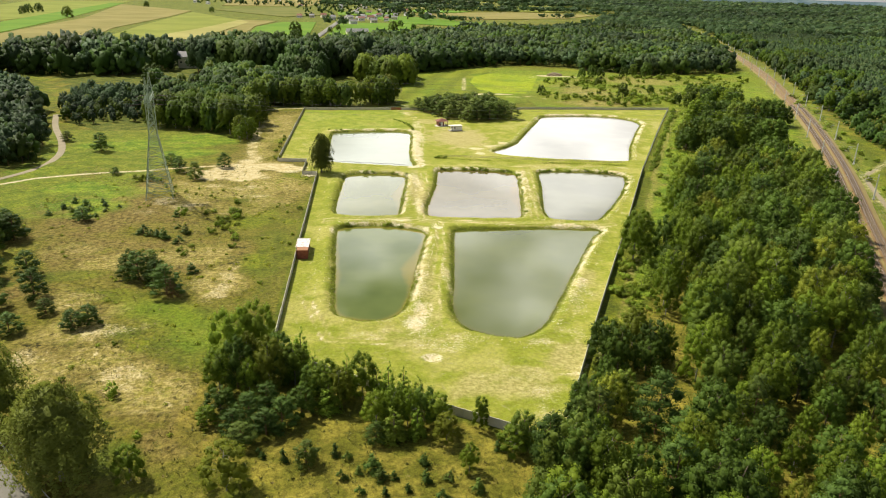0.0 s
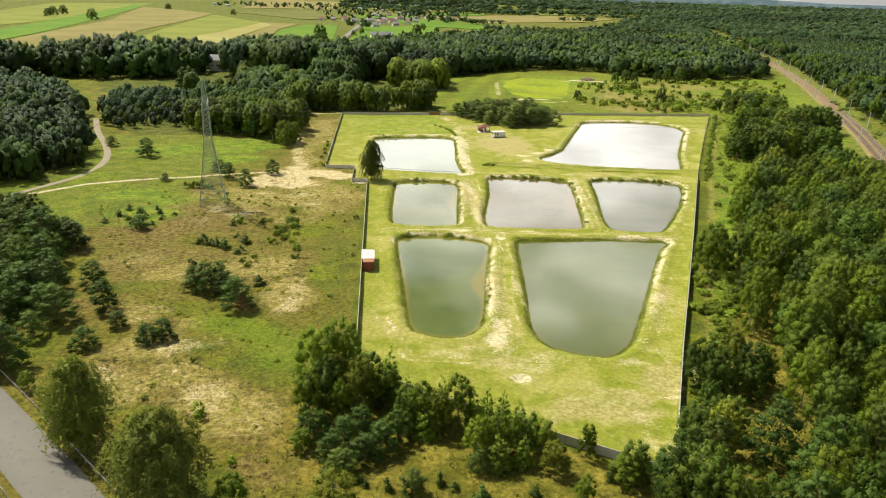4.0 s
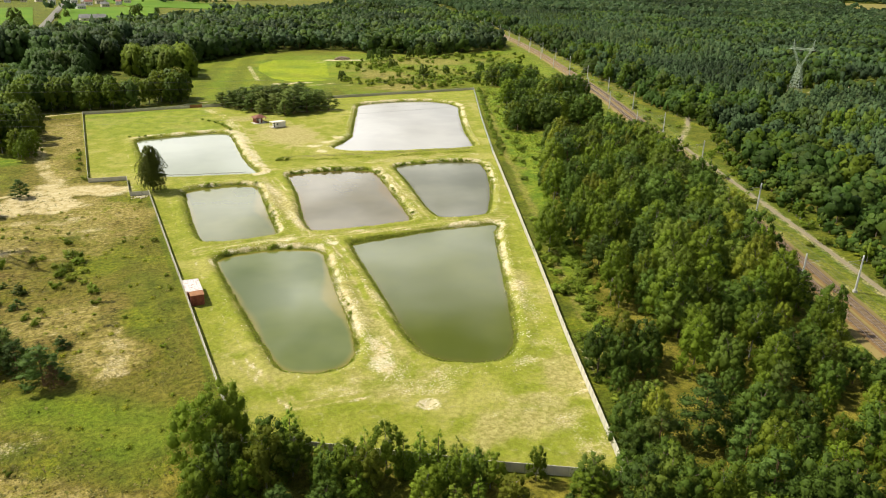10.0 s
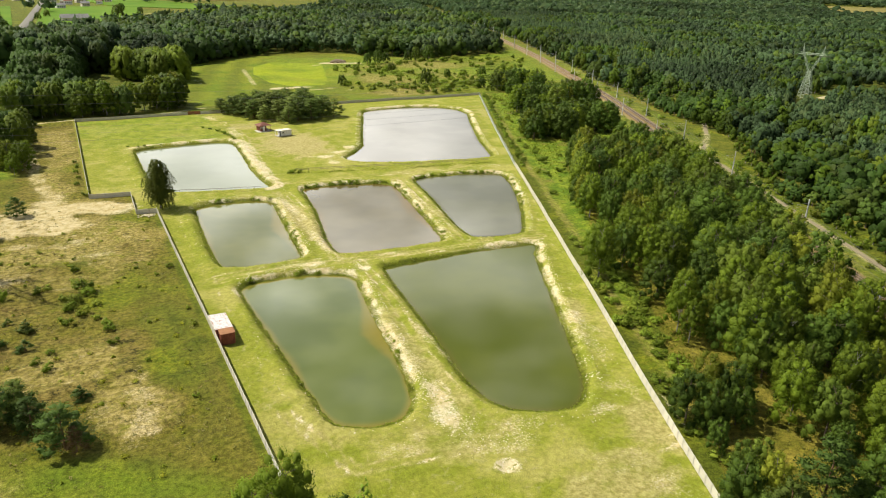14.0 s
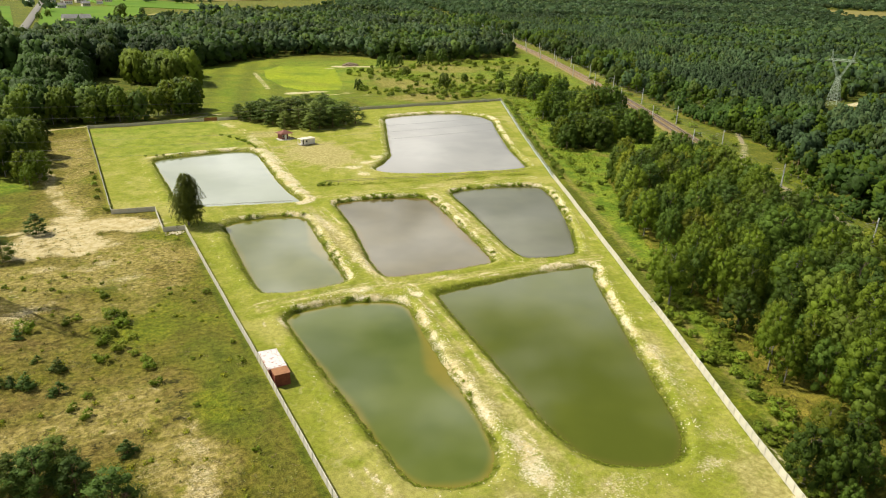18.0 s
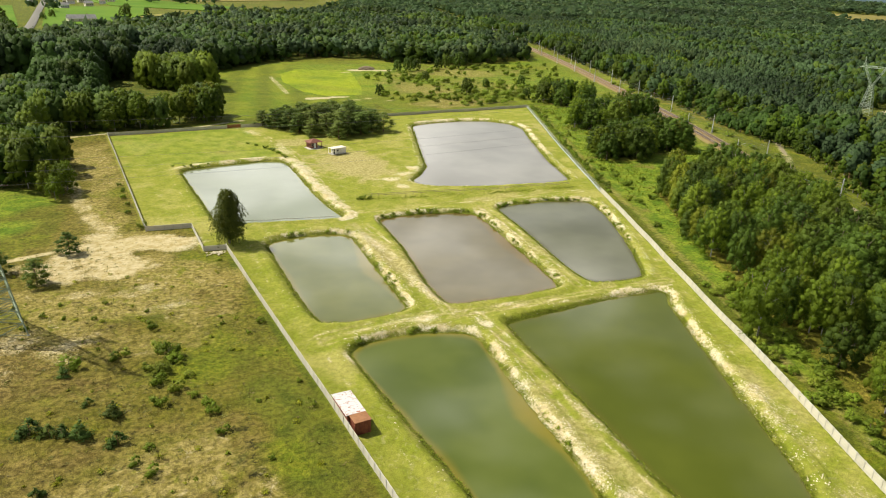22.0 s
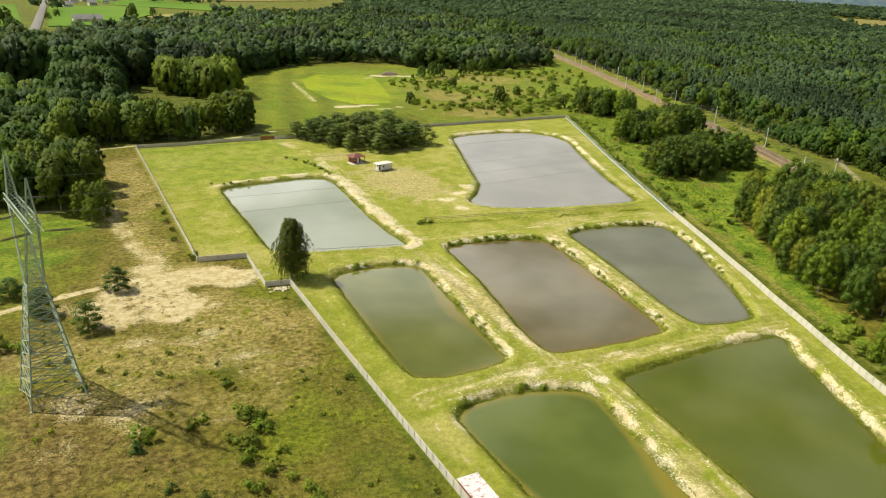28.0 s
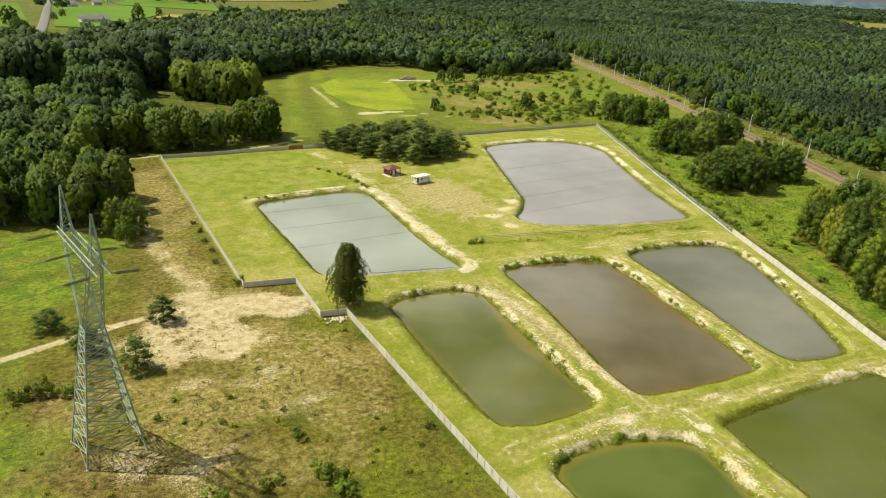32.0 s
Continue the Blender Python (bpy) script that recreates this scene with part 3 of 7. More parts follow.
# ---- ground ----
def spaced(stops):
    """Coordinates from (start, end, step) runs, end to end."""
    out = []
    for a, b, s in stops:
        n = max(1, round((b - a) / s))
        out += [a + (b - a) * i / n for i in range(n)]
    return out + [stops[-1][1]]


# worn and sandy places: centre, reach along x and y, bareness
HEATH_SAND_SOUTH = [(-32.2, 152, 3.5, 13, 0.5), (-34, 143, 5, 7, 0.45), (-37, 150, 6, 9, 0.3), (-50, 128, 9, 7, 0.45), (-42, 110, 8, 8, 0.5), (-60, 118, 8, 8, 0.4)]
HEATH_SAND_NORTH = [(-48, 257, 12, 8, 1.2), (-36, 261, 12, 7, 1.3), (-28, 257, 8, 6, 1.25), (-43, 247, 11, 9, 1.05), (-54, 246, 9, 7, 0.8), (-45, 268, 6, 9, 0.8), (-40, 232, 9, 4, 0.55), (-36, 222, 7, 3, 0.5), (-50, 234, 8, 3, 0.5), (-44, 275, 7, 9, 0.5), (-55, 210, 9, 7, 0.5), (-62, 217, 7, 6, 0.6), (-60, 255, 9, 6, 0.5), (-66, 205, 6, 6, 0.4)]
FAR_SAND = [(76, 457, 10, 4.6, 1.3), (88, 458, 8, 3.6, 1.2), (146, 566, 15, 8, 1.2), (160, 560, 12, 6, 0.8), (132, 556, 7, 4, 0.7), (92, 446, 9, 3, 0.7), (104, 450, 9, 3, 0.6), (112, 440, 6, 2.4, 0.6), (128, 418, 14, 2.4, 0.5), (150, 412, 14, 2.2, 0.45), (443, 531, 12, 10, 1.2)]
LAWN_WEAR = [(10.5, 124, 7, 7, 0.45), (40, 122, 7, 7, 0.36), (30, 101, 8, 8, 0.36), (15, 118, 9, 4, 0.45), (9, 128, 4, 5, 0.8), (45, 138, 4, 9, 0.45), (49, 146, 3.4, 10, 0.5), (11, 134, 2.6, 8, 0.8), (20, 121, 8, 4, 0.4), (34, 119, 5, 3, 0.5), (11.4, 113.7, 2.6, 2.4, 1.3), (26, 108, 12, 7, 0.3), (0, 124, 9, 3, 0.35), (30, 96, 7, 7, 0.4), (18.5, 150, 2.0, 18, 0.5), (12, 160, 2.2, 26, 0.62)]
BERM_WEAR = [(36.5, 344, 5, 4, 0.8), (9.5, 195, 5, 2.5, 0.8), (20, 188, 2.2, 2.5, 1.0), (17, 240, 2.4, 16, 0.62), (16, 210, 2.2, 16, 0.62), (6, 196.5, 16, 1.8, 0.5), (46, 294, 6, 3.4, 0.8), (47, 285, 3.4, 5, 0.8), (60, 303, 3.5, 5, 0.8), (54, 298, 5, 3, 0.8), (24.5, 346, 4, 18, 0.55), (24.0, 318, 3.4, 18, 0.75), (21.5, 288, 3.0, 20, 0.8), (21, 380, 5, 9, 0.5)]
# dry pale grass, in the same terms
PALE_HEATH = [(-57, 130, 9, 9, 0.95), (-63, 142, 8, 7, 0.9), (-49, 117, 9, 7, 0.95), (-42, 110, 9, 7, 1.0), (-35, 104, 8, 8, 1.0), (-56, 114, 8, 7, 0.9), (-60, 166, 14, 8, 0.85), (-46, 168, 13, 8, 0.85), (-34, 150, 8, 10, 0.95), (-51, 138, 6, 5, 0.7), (-72, 174, 10, 8, 0.6)]
PALE_NORTH = [(-48, 228, 22, 17, 0.95), (-36, 238, 18, 16, 0.9), (-62, 236, 15, 13, 0.8), (-38, 206, 18, 9, 0.6), (-30, 222, 11, 22, 0.7), (-44, 290, 9, 34, 0.95), (-42, 350, 9, 42, 0.95), (-46, 264, 14, 12, 0.9), (140, 425, 34, 16, 0.8), (150, 480, 24, 40, 0.85), (196, 480, 34, 40, 0.7), (210, 540, 60, 34, 0.85), (250, 440, 12, 40, 0.6)]


def build_ground():
    gx = spaced([(-4900, -1500, 400), (-1500, -400, 60), (-400, -140, 12), (-140, -42, 1.8), (-42, -21, 1.05), (-21, 102, 0.7), (102, 148, 1.05), (148, 240, 2.0), (240, 420, 8), (420, 1500, 60), (1500, 4900, 400)])
    gy = spaced([(-2500, -200, 300), (-200, 30, 20), (30, 84, 2.0), (84, 114, 1.05), (114, 264, 0.7), (264, 404, 1.05), (404, 640, 3), (640, 1000, 12), (1000, 2000, 60), (2000, 4900, 400)])
    x, y = [a.ravel() for a in np.meshgrid(gx, gy, indexing="ij")]
    z = ground_height(x, y)
    me = grid_mesh("ground", np.stack([x, y, z], 1), len(gx), len(gy), GROUND)
    lawn = np.where(inside(YARD, x, y), 1.0, 0.0)
    bare = np.zeros_like(x)
    patch = wobble(x, y, 0.55, 5) * 0.5 + wobble(x, y, 1.4, 6) * 0.3
    for i, (name, p) in enumerate(PONDS.items()):
        cx, cy = p.mean(0)
        hx, hy = np.ptp(p[:, 0]) / 2, np.ptp(p[:, 1]) / 2
        sel = (np.abs(x - cx) < hx + 9) & (np.abs(y - cy) < hy + 9)
        xs, ys = x[sel], y[sel]
        d = line_distance(p, xs, ys, True)
        d = np.where(inside(p, xs, ys), -d, d)
        # the far and the eastern banks are the sandy ones
        facing = np.clip(np.maximum((xs - cx) / hx - 0.35, ((ys - cy) / hy - 0.62) * (0.12 if name == "pond_2" else 0.8)) * 3, 0, 1)
        west = np.clip((cx - xs) / hx - 0.35, 0, 1) if name == "pond_7" else 0
        wide = {"pond_6": 4.8, "pond_7": 3.2, "pond_2": 2.2}.get(name, 2.1)
        band = np.exp(-((d - wide * 0.55) / (wide * 0.42)) ** 2)
        b = band * np.clip(facing + 0.9 * west, 0, 1) * (0.86 + 1.3 * patch[sel])
        b = np.maximum(b, 0.45 * np.exp(-((d - 4.6) / 0.5) ** 2) * (patch[sel] > 0.1))
        bare[sel] = np.maximum(bare[sel], b)
        lawn[sel] = np.where(d < 0.9, 0.35, lawn[sel])
    tracks = [[(17.5, 256), (17.0, 226), (15.8, 196), (20.5, 192), (19.0, 170), (15.5, 150), (13.5, 128), (6, 120), (-8, 122), (-13.2, 140)],
              [(-12, 194), (16, 194.5), (50, 192), (72, 190)], [(24, 264), (60, 262), (100, 258)], [(18.2, 390), (23.9, 375), (26.7, 351), (27.2, 338), (24.4, 313), (22.1, 287), (19.8, 262)], [(44, 118), (40, 108), (20, 106)], [(60, 256), (52, 196)], [(20.5, 250), (19.5, 226), (17.5, 205)], [(15.0, 180), (13.8, 160), (11.5, 138)], [(-12, 196.6), (14, 197.0)], [(22, 193.6), (50, 190.2), (70, 188.6)], [(57.2, 254), (50.0, 197)]]
    for t in tracks:
        d = line_distance(t, x, y)
        bare = np.maximum(bare, 0.72 * np.exp(-((d - 0.95) / 0.36) ** 2) * (0.7 + 0.8 * patch))
    for cx, cy, rx, ry, s in HEATH_SAND_SOUTH + HEATH_SAND_NORTH + FAR_SAND + LAWN_WEAR + BERM_WEAR:
        r = np.hypot((x - cx) / rx, (y - cy) / ry) + 0.28 * patch
        bare = np.maximum(bare, s * (1 - smooth(0.25, 1.15, r)))
    for line, half, s in [([(422, 510), (443, 531), (462, 552)], 3.4, 1.0), ([(376, 322), (388, 324), (418, 329), (470, 332)], 4.0, 1.1), ([(-40, 262), (-46, 285), (-50, 320), (-50, 345)], 2.6, 0.55), ([(-75, 372), (-51, 392), (-33, 396), (-17, 394), (8, 400), (24, 408)], 1.3, 0.7), ([(75, 546), (72, 524), (69, 503), (65.5, 476)], 1.9, 0.52), (FIELD_PATH, 1.1, 0.95), (SPIT, 4.0, 1.0), (DIRT_ROAD, 1.9, 0.3), (EAST_TRACK, 2.0, 0.5)]:
        bare = np.maximum(bare, s * (1 - smooth(half * 0.5, half * 1.5, line_distance(line, x, y))))
    bare = np.maximum(bare, 0.30 * (1 - smooth(5.5, 8.5, line_distance(RAIL, x, y))))
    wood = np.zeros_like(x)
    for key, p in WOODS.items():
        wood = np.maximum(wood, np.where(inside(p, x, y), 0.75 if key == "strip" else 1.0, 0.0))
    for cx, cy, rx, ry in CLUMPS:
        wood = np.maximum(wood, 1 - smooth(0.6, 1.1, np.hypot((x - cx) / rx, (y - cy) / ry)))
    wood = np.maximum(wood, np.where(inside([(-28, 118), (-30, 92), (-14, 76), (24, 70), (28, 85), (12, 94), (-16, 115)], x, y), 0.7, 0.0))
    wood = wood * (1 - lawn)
    meadow = np.where(inside([(17, 411), (28, 569), (90, 612), (123, 612), (118, 505), (96, 420)], x, y), 0.5 + 0.25 * np.sin((x - 0.28 * y) * 0.33), 0.0)
    meadow = np.maximum(meadow, np.where(inside([(84, 556), (103, 579), (138, 566), (126, 525), (116, 491), (105, 461), (84, 462), (76, 480), (76, 520)], x, y), 1.3, 0.0) * (0.93 + 0.1 * wobble(x, y, 0.11, 4)))
    scrub = (x > 100) & (y > 404) & (y < 620) & (line_distance(RAIL, x, y) > 9)
    meadow = np.where(scrub & (meadow < 0.4), 0.55 + 0.35 * wobble(x, y, 0.035, 6) + 0.15 * wobble(x, y, 0.12, 7), meadow)
    heath = np.where((x < -19) & (y < 268), 0.34 + 0.26 * smooth(-28, -48, x), 0.0) * smooth(30, 85, y + 12 * wobble(x, y, 0.04, 3)) * (1 - smooth(100, 135, -x)) * (1 - lawn) * (1 - 0.6 * smooth(-70, -82, x) * smooth(190, 205, y))
    rough = wobble(x, y, 0.11, 8) * 0.22 + wobble(x, y, 0.31, 9) * 0.16
    for cx, cy, rx, ry in [(-56, 123, 12, 9), (-46, 114, 12, 9), (-36, 104, 11, 9), (-30, 95, 9, 10), (-55, 136, 8, 6), (-68, 146, 8, 5), (-75, 220, 14, 9), (-66, 212, 12, 9), (-41, 164, 13, 9), (-32, 148, 8, 9), (-73, 175, 10, 11), (-72, 198, 11, 9), (-58, 169, 13, 9), (-67, 238, 12, 9), (-47, 176, 12, 8), (-34, 171, 8, 7), (-48, 250, 22, 13), (-34, 262, 14, 10), (-50, 215, 10, 7), (-26, 225, 6, 14)]:
        heath = np.maximum(heath, 1.15 * (1 - smooth(0.55, 1.15, np.hypot((x - cx) / rx, (y - cy) / ry) + rough)))
    for cx, cy, rx, ry in [(-67, 157, 9, 4), (-53, 145, 9, 4), (-43, 138, 8, 5), (-35, 134, 7, 6), (-39, 122, 6, 6), (-46, 127, 6, 4), (-89, 228, 14, 9), (-97, 214, 10, 9), (-36, 196, 12, 7), (-39, 222, 8, 7), (-24, 167, 6, 20), (-32, 118, 7, 6), (-60, 110, 8, 6), (-36, 88, 5, 5), (-78, 128, 6, 9)]:
        heath = heath * (1 - 0.92 * (1 - smooth(0.5, 1.2, np.hypot((x - cx) / rx, (y - cy) / ry) + rough)))
    heath = np.where((x < -34) & (x > -150) & (y >= 268) & (y < 395), np.where(x > -54 + 3 * wobble(x, y, 0.1, 2), 0.62, 0.22) + 0.25 * wobble(x, y, 0.05, 4), heath)
    heath = np.where((x > 100) & (y > 410), 0.12 + 0.2 * wobble(x, y, 0.03, 6), heath)
    heath = np.clip(heath, 0, 1.2)
    lush = np.where(inside([(45, 112), (178, 402), (250, 402), (186, 264), (150, 258), (122, 246), (78, 165)], x, y), 0.95, 0.0) * (1 - lawn)
    lush = np.maximum(lush, np.where((x > 100) & (x < 340) & (y > 404) & (y < 600), 0.35 + 0.35 * wobble(x, y, 0.025, 9), 0.0))
    lush = np.maximum(lush, np.where(inside([(60, 36), (86, 90), (108, 130), (131, 171), (171, 244), (180, 244), (138, 171), (116, 130), (95, 90), (70, 36)], x, y), 1.0, 0.0))
    lush = np.maximum(lush, 0.6 * (1 - smooth(9, 16, line_distance(RAIL, x, y))))
    lush = np.maximum(lush, np.where((x < -75) & (y > 200) & (y < 330), 0.45, 0.0) * (1 - smooth(0, 1, heath * 0.2)))
    for cx, cy, rx, ry in [(-80, 226, 10, 8), (-93, 231, 15, 8), (-74, 306, 20, 17), (-70, 284, 13, 10), (-100, 300, 26, 14), (-66, 322, 12, 8)]:
        lush = np.maximum(lush, 0.95 * (1 - smooth(0.5, 1.1, np.hypot((x - cx) / rx, (y - cy) / ry) + 1.4 * rough)))
    lush = np.maximum(lush, 0.9 * (1 - smooth(0.6, 1.1, np.hypot((x + 84) / 14, (y - 211) / 10))))
    lush = np.maximum(lush, np.where(inside([(20, 335), (20, 390), (-33, 390), (-33, 336)], x, y), 0.42 + 0.2 * wobble(x, y, 0.07, 12), 0.0))
    heather = np.zeros_like(x)
    for cx, cy, rx, ry in [(-75, 214, 15, 11), (-66, 204, 13, 11), (-73, 190, 11, 12), (-60, 178, 12, 8), (-70, 168, 9, 8), (-84, 200, 8, 14), (-52, 196, 8, 6), (-41, 108, 6, 5), (-30, 92, 5, 4), (-78, 146, 8, 6)]:
        heather = np.maximum(heather, 1 - smooth(0.4, 1.1, np.hypot((x - cx) / rx, (y - cy) / ry) + 1.6 * rough))
    pale = np.zeros_like(x)
    for cx, cy, rx, ry, s in PALE_HEATH + PALE_NORTH:
        pale = np.maximum(pale, s * (1 - smooth(0.45, 1.15, np.hypot((x - cx) / rx, (y - cy) / ry) + 1.2 * rough)))
    pale = np.maximum(pale, 0.8 * np.exp(-((line_distance(FENCE_E_MESH + FENCE_E[1:], x, y) - 5.2 + 2 * rough) / 1.7) ** 2) * (1 - lawn) * (x > 40))
    pale = np.maximum(pale, 0.55 * (1 - smooth(8, 15, line_distance(RAIL, x, y) + 4 * rough)))
    meadow = np.maximum(meadow, 0.55 * (1 - smooth(2.5, 9, line_distance([(-47, 139), (-40, 133), (-31, 125)], x, y) + 6 * rough)))
    meadow = np.where((x > 100) & (pale > 0) & (meadow < 1.1), meadow * (1 - 0.92 * pale), meadow)
    lush = lush * (1 - 0.85 * pale)
    dry = np.zeros_like(x)
    for cx, cy, rx, ry, s in [(42, 318, 20, 34, 0.95), (34, 356, 16, 10, 0.8), (24, 104, 18, 9, 0.7), (38, 112, 9, 12, 0.75), (8, 122, 12, 8, 0.6), (17, 225, 4.5, 36, 0.9), (54, 226, 4, 34, 0.7), (13, 150, 4.5, 34, 0.7), (60, 193, 20, 3.5, 0.5), (70, 262, 34, 5, 0.55), (150, 350, 10, 30, 0.5), (-8, 150, 3.5, 34, 0.45), (52, 150, 4, 26, 0.55)]:
        dry = np.maximum(dry, s * (1 - smooth(0.3, 1.15, np.hypot((x - cx) / rx, (y - cy) / ry) + 0.35 * patch)))
    for t in tracks:
        d = line_distance(t, x, y)
        dry = np.maximum(dry, 0.7 * np.exp(-((d - 0.95) / 0.7) ** 2))
    for name, chans in (("zone_a", (lawn, bare, wood)), ("zone_b", (meadow, heath, lush)), ("zone_c", (dry, heather, pale))):
        col = np.ones((len(x), 4), np.float32)
        for i, c in enumerate(chans):
            col[:, i] = np.clip(c, 0, 1.3)
        me.color_attributes.new(name, "FLOAT_COLOR", "POINT").data.foreach_set("color", col.ravel())
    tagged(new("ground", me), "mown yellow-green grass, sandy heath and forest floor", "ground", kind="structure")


build_ground()

# ---- water ----
WATERS = {
    "pond_1": ((0.072, 0.096, 0.016), (0.104, 0.128, 0.026), (0.20, 0.165, 0.024)),
    "pond_2": ((0.072, 0.088, 0.008), (0.090, 0.106, 0.011), (0.10, 0.098, 0.014)),
    "pond_3": ((0.088, 0.100, 0.018), (0.122, 0.130, 0.028), (0.17, 0.140, 0.022)),
    "pond_4": ((0.094, 0.078, 0.030), (0.128, 0.107, 0.046), (0.15, 0.100, 0.020)),
    "pond_5": ((0.130, 0.130, 0.084), (0.158, 0.158, 0.100), (0.10, 0.090, 0.034)),
    "pond_6": ((0.140, 0.164, 0.092), (0.164, 0.188, 0.108), (0.20, 0.20, 0.09)),
    "pond_7": ((0.265, 0.255, 0.222), (0.300, 0.290, 0.250), (0.16, 0.135, 0.08)),
}
POND_LOOK = {"pond_1": "still dark green fish pond reflecting clouds", "pond_2": "wide still olive-green fish pond", "pond_3": "still grey-green fish pond with sandy banks", "pond_4": "still brownish fish pond reflecting a cloud",
             "pond_5": "still grey fish pond beside the concrete fence", "pond_6": "pale milky grey-green fish pond", "pond_7": "wide pale grey fish pond with a curved bay"}
for pond_name, outline in PONDS.items():
    centre = outline.mean(0)
    rings, shore = [], []
    away = np.hypot(*(outline - centre).T)[:, None]
    toward = (centre - outline) / away
    for inset, s in ((-2.2, 1.0), (0.0, 1.0), (1.2, 0.7), (3.0, 0.3), (6.0, 0.0)):
        rings.append(outline + toward * inset)
        east = np.clip(-toward[:, 0] * 1.6 - 0.3, 0, 1) if pond_name in ("pond_1", "pond_3", "pond_4") else np.zeros(len(outline))
        shore.append(s + (1 - s) * east * {-2.2: 0, 0.0: 0, 1.2: 1.0, 3.0: 0.8, 6.0: 0.25}[inset])
    n = len(outline)
    pts = np.concatenate(rings + [centre[None]])
    faces = [(r * n + i, r * n + (i + 1) % n, (r + 1) * n + (i + 1) % n, (r + 1) * n + i) for r in range(4) for i in range(n)]
    faces += [(4 * n + i, 4 * n + (i + 1) % n, 5 * n) for i in range(n)]
    wm = mesh_of("water", [(px, py, WATER_Z) for px, py in pts], faces, water_material("water_" + pond_name, *WATERS[pond_name]))
    col = np.ones((len(pts), 4), np.float32)
    col[:, 0] = np.concatenate(shore + [[0.0]])
    wm.color_attributes.new("shore", "FLOAT_COLOR", "POINT").data.foreach_set("color", col.ravel())
    tagged(new(pond_name, wm), POND_LOOK[pond_name], "pond", "fish ponds", "structure")


# ---- roads and railway ----
def resample(line, step):
    p = np.array(line, float)
    for _ in range(3):
        p = np.concatenate([p[:1], np.stack([0.75 * p[:-1] + 0.25 * p[1:], 0.25 * p[:-1] + 0.75 * p[1:]], 1).reshape(-1, 2), p[-1:]])
    seg = np.r_[0, np.cumsum(np.hypot(*np.diff(p, axis=0).T))]
    s = np.arange(0, seg[-1], step)
    q = np.stack([np.interp(s, seg, p[:, 0]), np.interp(s, seg, p[:, 1])], 1)
    d = np.gradient(q, axis=0)
    d /= np.hypot(*d.T)[:, None]
    return q, np.stack([d[:, 1], -d[:, 0]], 1)


def ribbon(name, line, profile, step, material):
    """A strip along a line; profile: (offset to the right, height) pairs."""
    q, nrm = resample(line, step)
    co = np.concatenate([np.c_[q + nrm * o, np.full(len(q), h)] for o, h in profile])
    idx = np.arange(len(co)).reshape(len(profile), len(q))
    me = grid_mesh(name, co, len(profile), len(q), material)
    return me


tagged(new("road", ribbon("road", ROAD, [(-4.1, -0.3), (-3.3, 0.30), (0, 0.36), (3.3, 0.30), (4.1, -0.3)], 4, ASPHALT)), "sun-bleached grey asphalt country road", "road", kind="structure")
tagged(new("rail_bed", ribbon("rail_bed", RAIL, [(-5.9, -0.3), (-4.2, 0.42), (4.2, 0.42), (5.9, -0.3)], 6, TRACK_BED)), "brown ballasted bed of a double railway", "railway", kind="structure")
sb = bmesh.new()
box(sb, -1.25, -0.13, -0.06, 1.25, 0.13, 0.06, 0.02)
SLEEPER_ME = finish(sb, "sleeper", SLEEPER)
railway = tagged(new("railway_track"), "double railway track with rusty rails on brown ballast", "railway")
for off in (-2.05, 2.05):
    child("ballast", ribbon("ballast", RAIL, [(off - 1.75, 0.40), (off - 1.35, 0.55), (off + 1.35, 0.55), (off + 1.75, 0.40)], 6, BALLAST), railway)
    for side in (-0.75, 0.75):
        o = off + side
        child("rail", ribbon("rail", RAIL, [(o - 0.07, 0.58), (o - 0.05, 0.76), (o + 0.05, 0.76), (o + 0.07, 0.58)], 6, RAIL_STEEL), railway)
    q, nrm = resample(RAIL, 0.62)
    tan = np.stack([-nrm[:, 1], nrm[:, 0]], 1)
    c = q + nrm * off
    close = (q[:, 1] > 128) & (q[:, 1] < 198)
    for (qx, qy), (ux, uy) in zip(c[close], nrm[close]):
        child("sleeper", SLEEPER_ME, railway, pose(float(qx), float(qy), 0.56, 0, 0, math.degrees(math.atan2(uy, ux))))
    rest = (q[:, 1] > 80) & (q[:, 1] < 420) & ~close
    c, nrm, tan = c[rest], nrm[rest], tan[rest]
    tops = np.stack([np.c_[c + nrm * a * 1.25 + tan * b * 0.13, np.full(len(c), 0.62)] for a, b in ((-1, -1), (1, -1), (1, 1), (-1, 1))], 1)
    ends = np.stack([np.c_[c + nrm * a * 1.25 + tan * b * 0.13, np.full(len(c), h)] for a, b, h in ((-1, -1, 0.5), (1, -1, 0.5), (1, -1, 0.62), (-1, -1, 0.62))], 1)
    tagged(child("sleeper_rest", quads_mesh("sleeper_rest", np.concatenate([tops, ends]), SLEEPER), railway), kind="stuff")
tagged(new("east_track", ribbon("east_track", EAST_TRACK, [(-0.85, 0.06), (-0.4, 0.13), (0.4, 0.13), (0.85, 0.06)], 3, DIRT)), "pale sandy track beside the railway", "track", kind="structure")
tagged(new("dirt_road", ribbon("dirt_road", DIRT_ROAD, [(-1.3, 0.10), (-0.5, 0.2), (0.5, 0.2), (1.3, 0.10)], 3, DIRT)), "pale sandy dirt road into the wood", "track", kind="structure")


# ---- trees ----
def unit(v):
    return v / (np.linalg.norm(v, axis=-1, keepdims=True) + 1e-9)


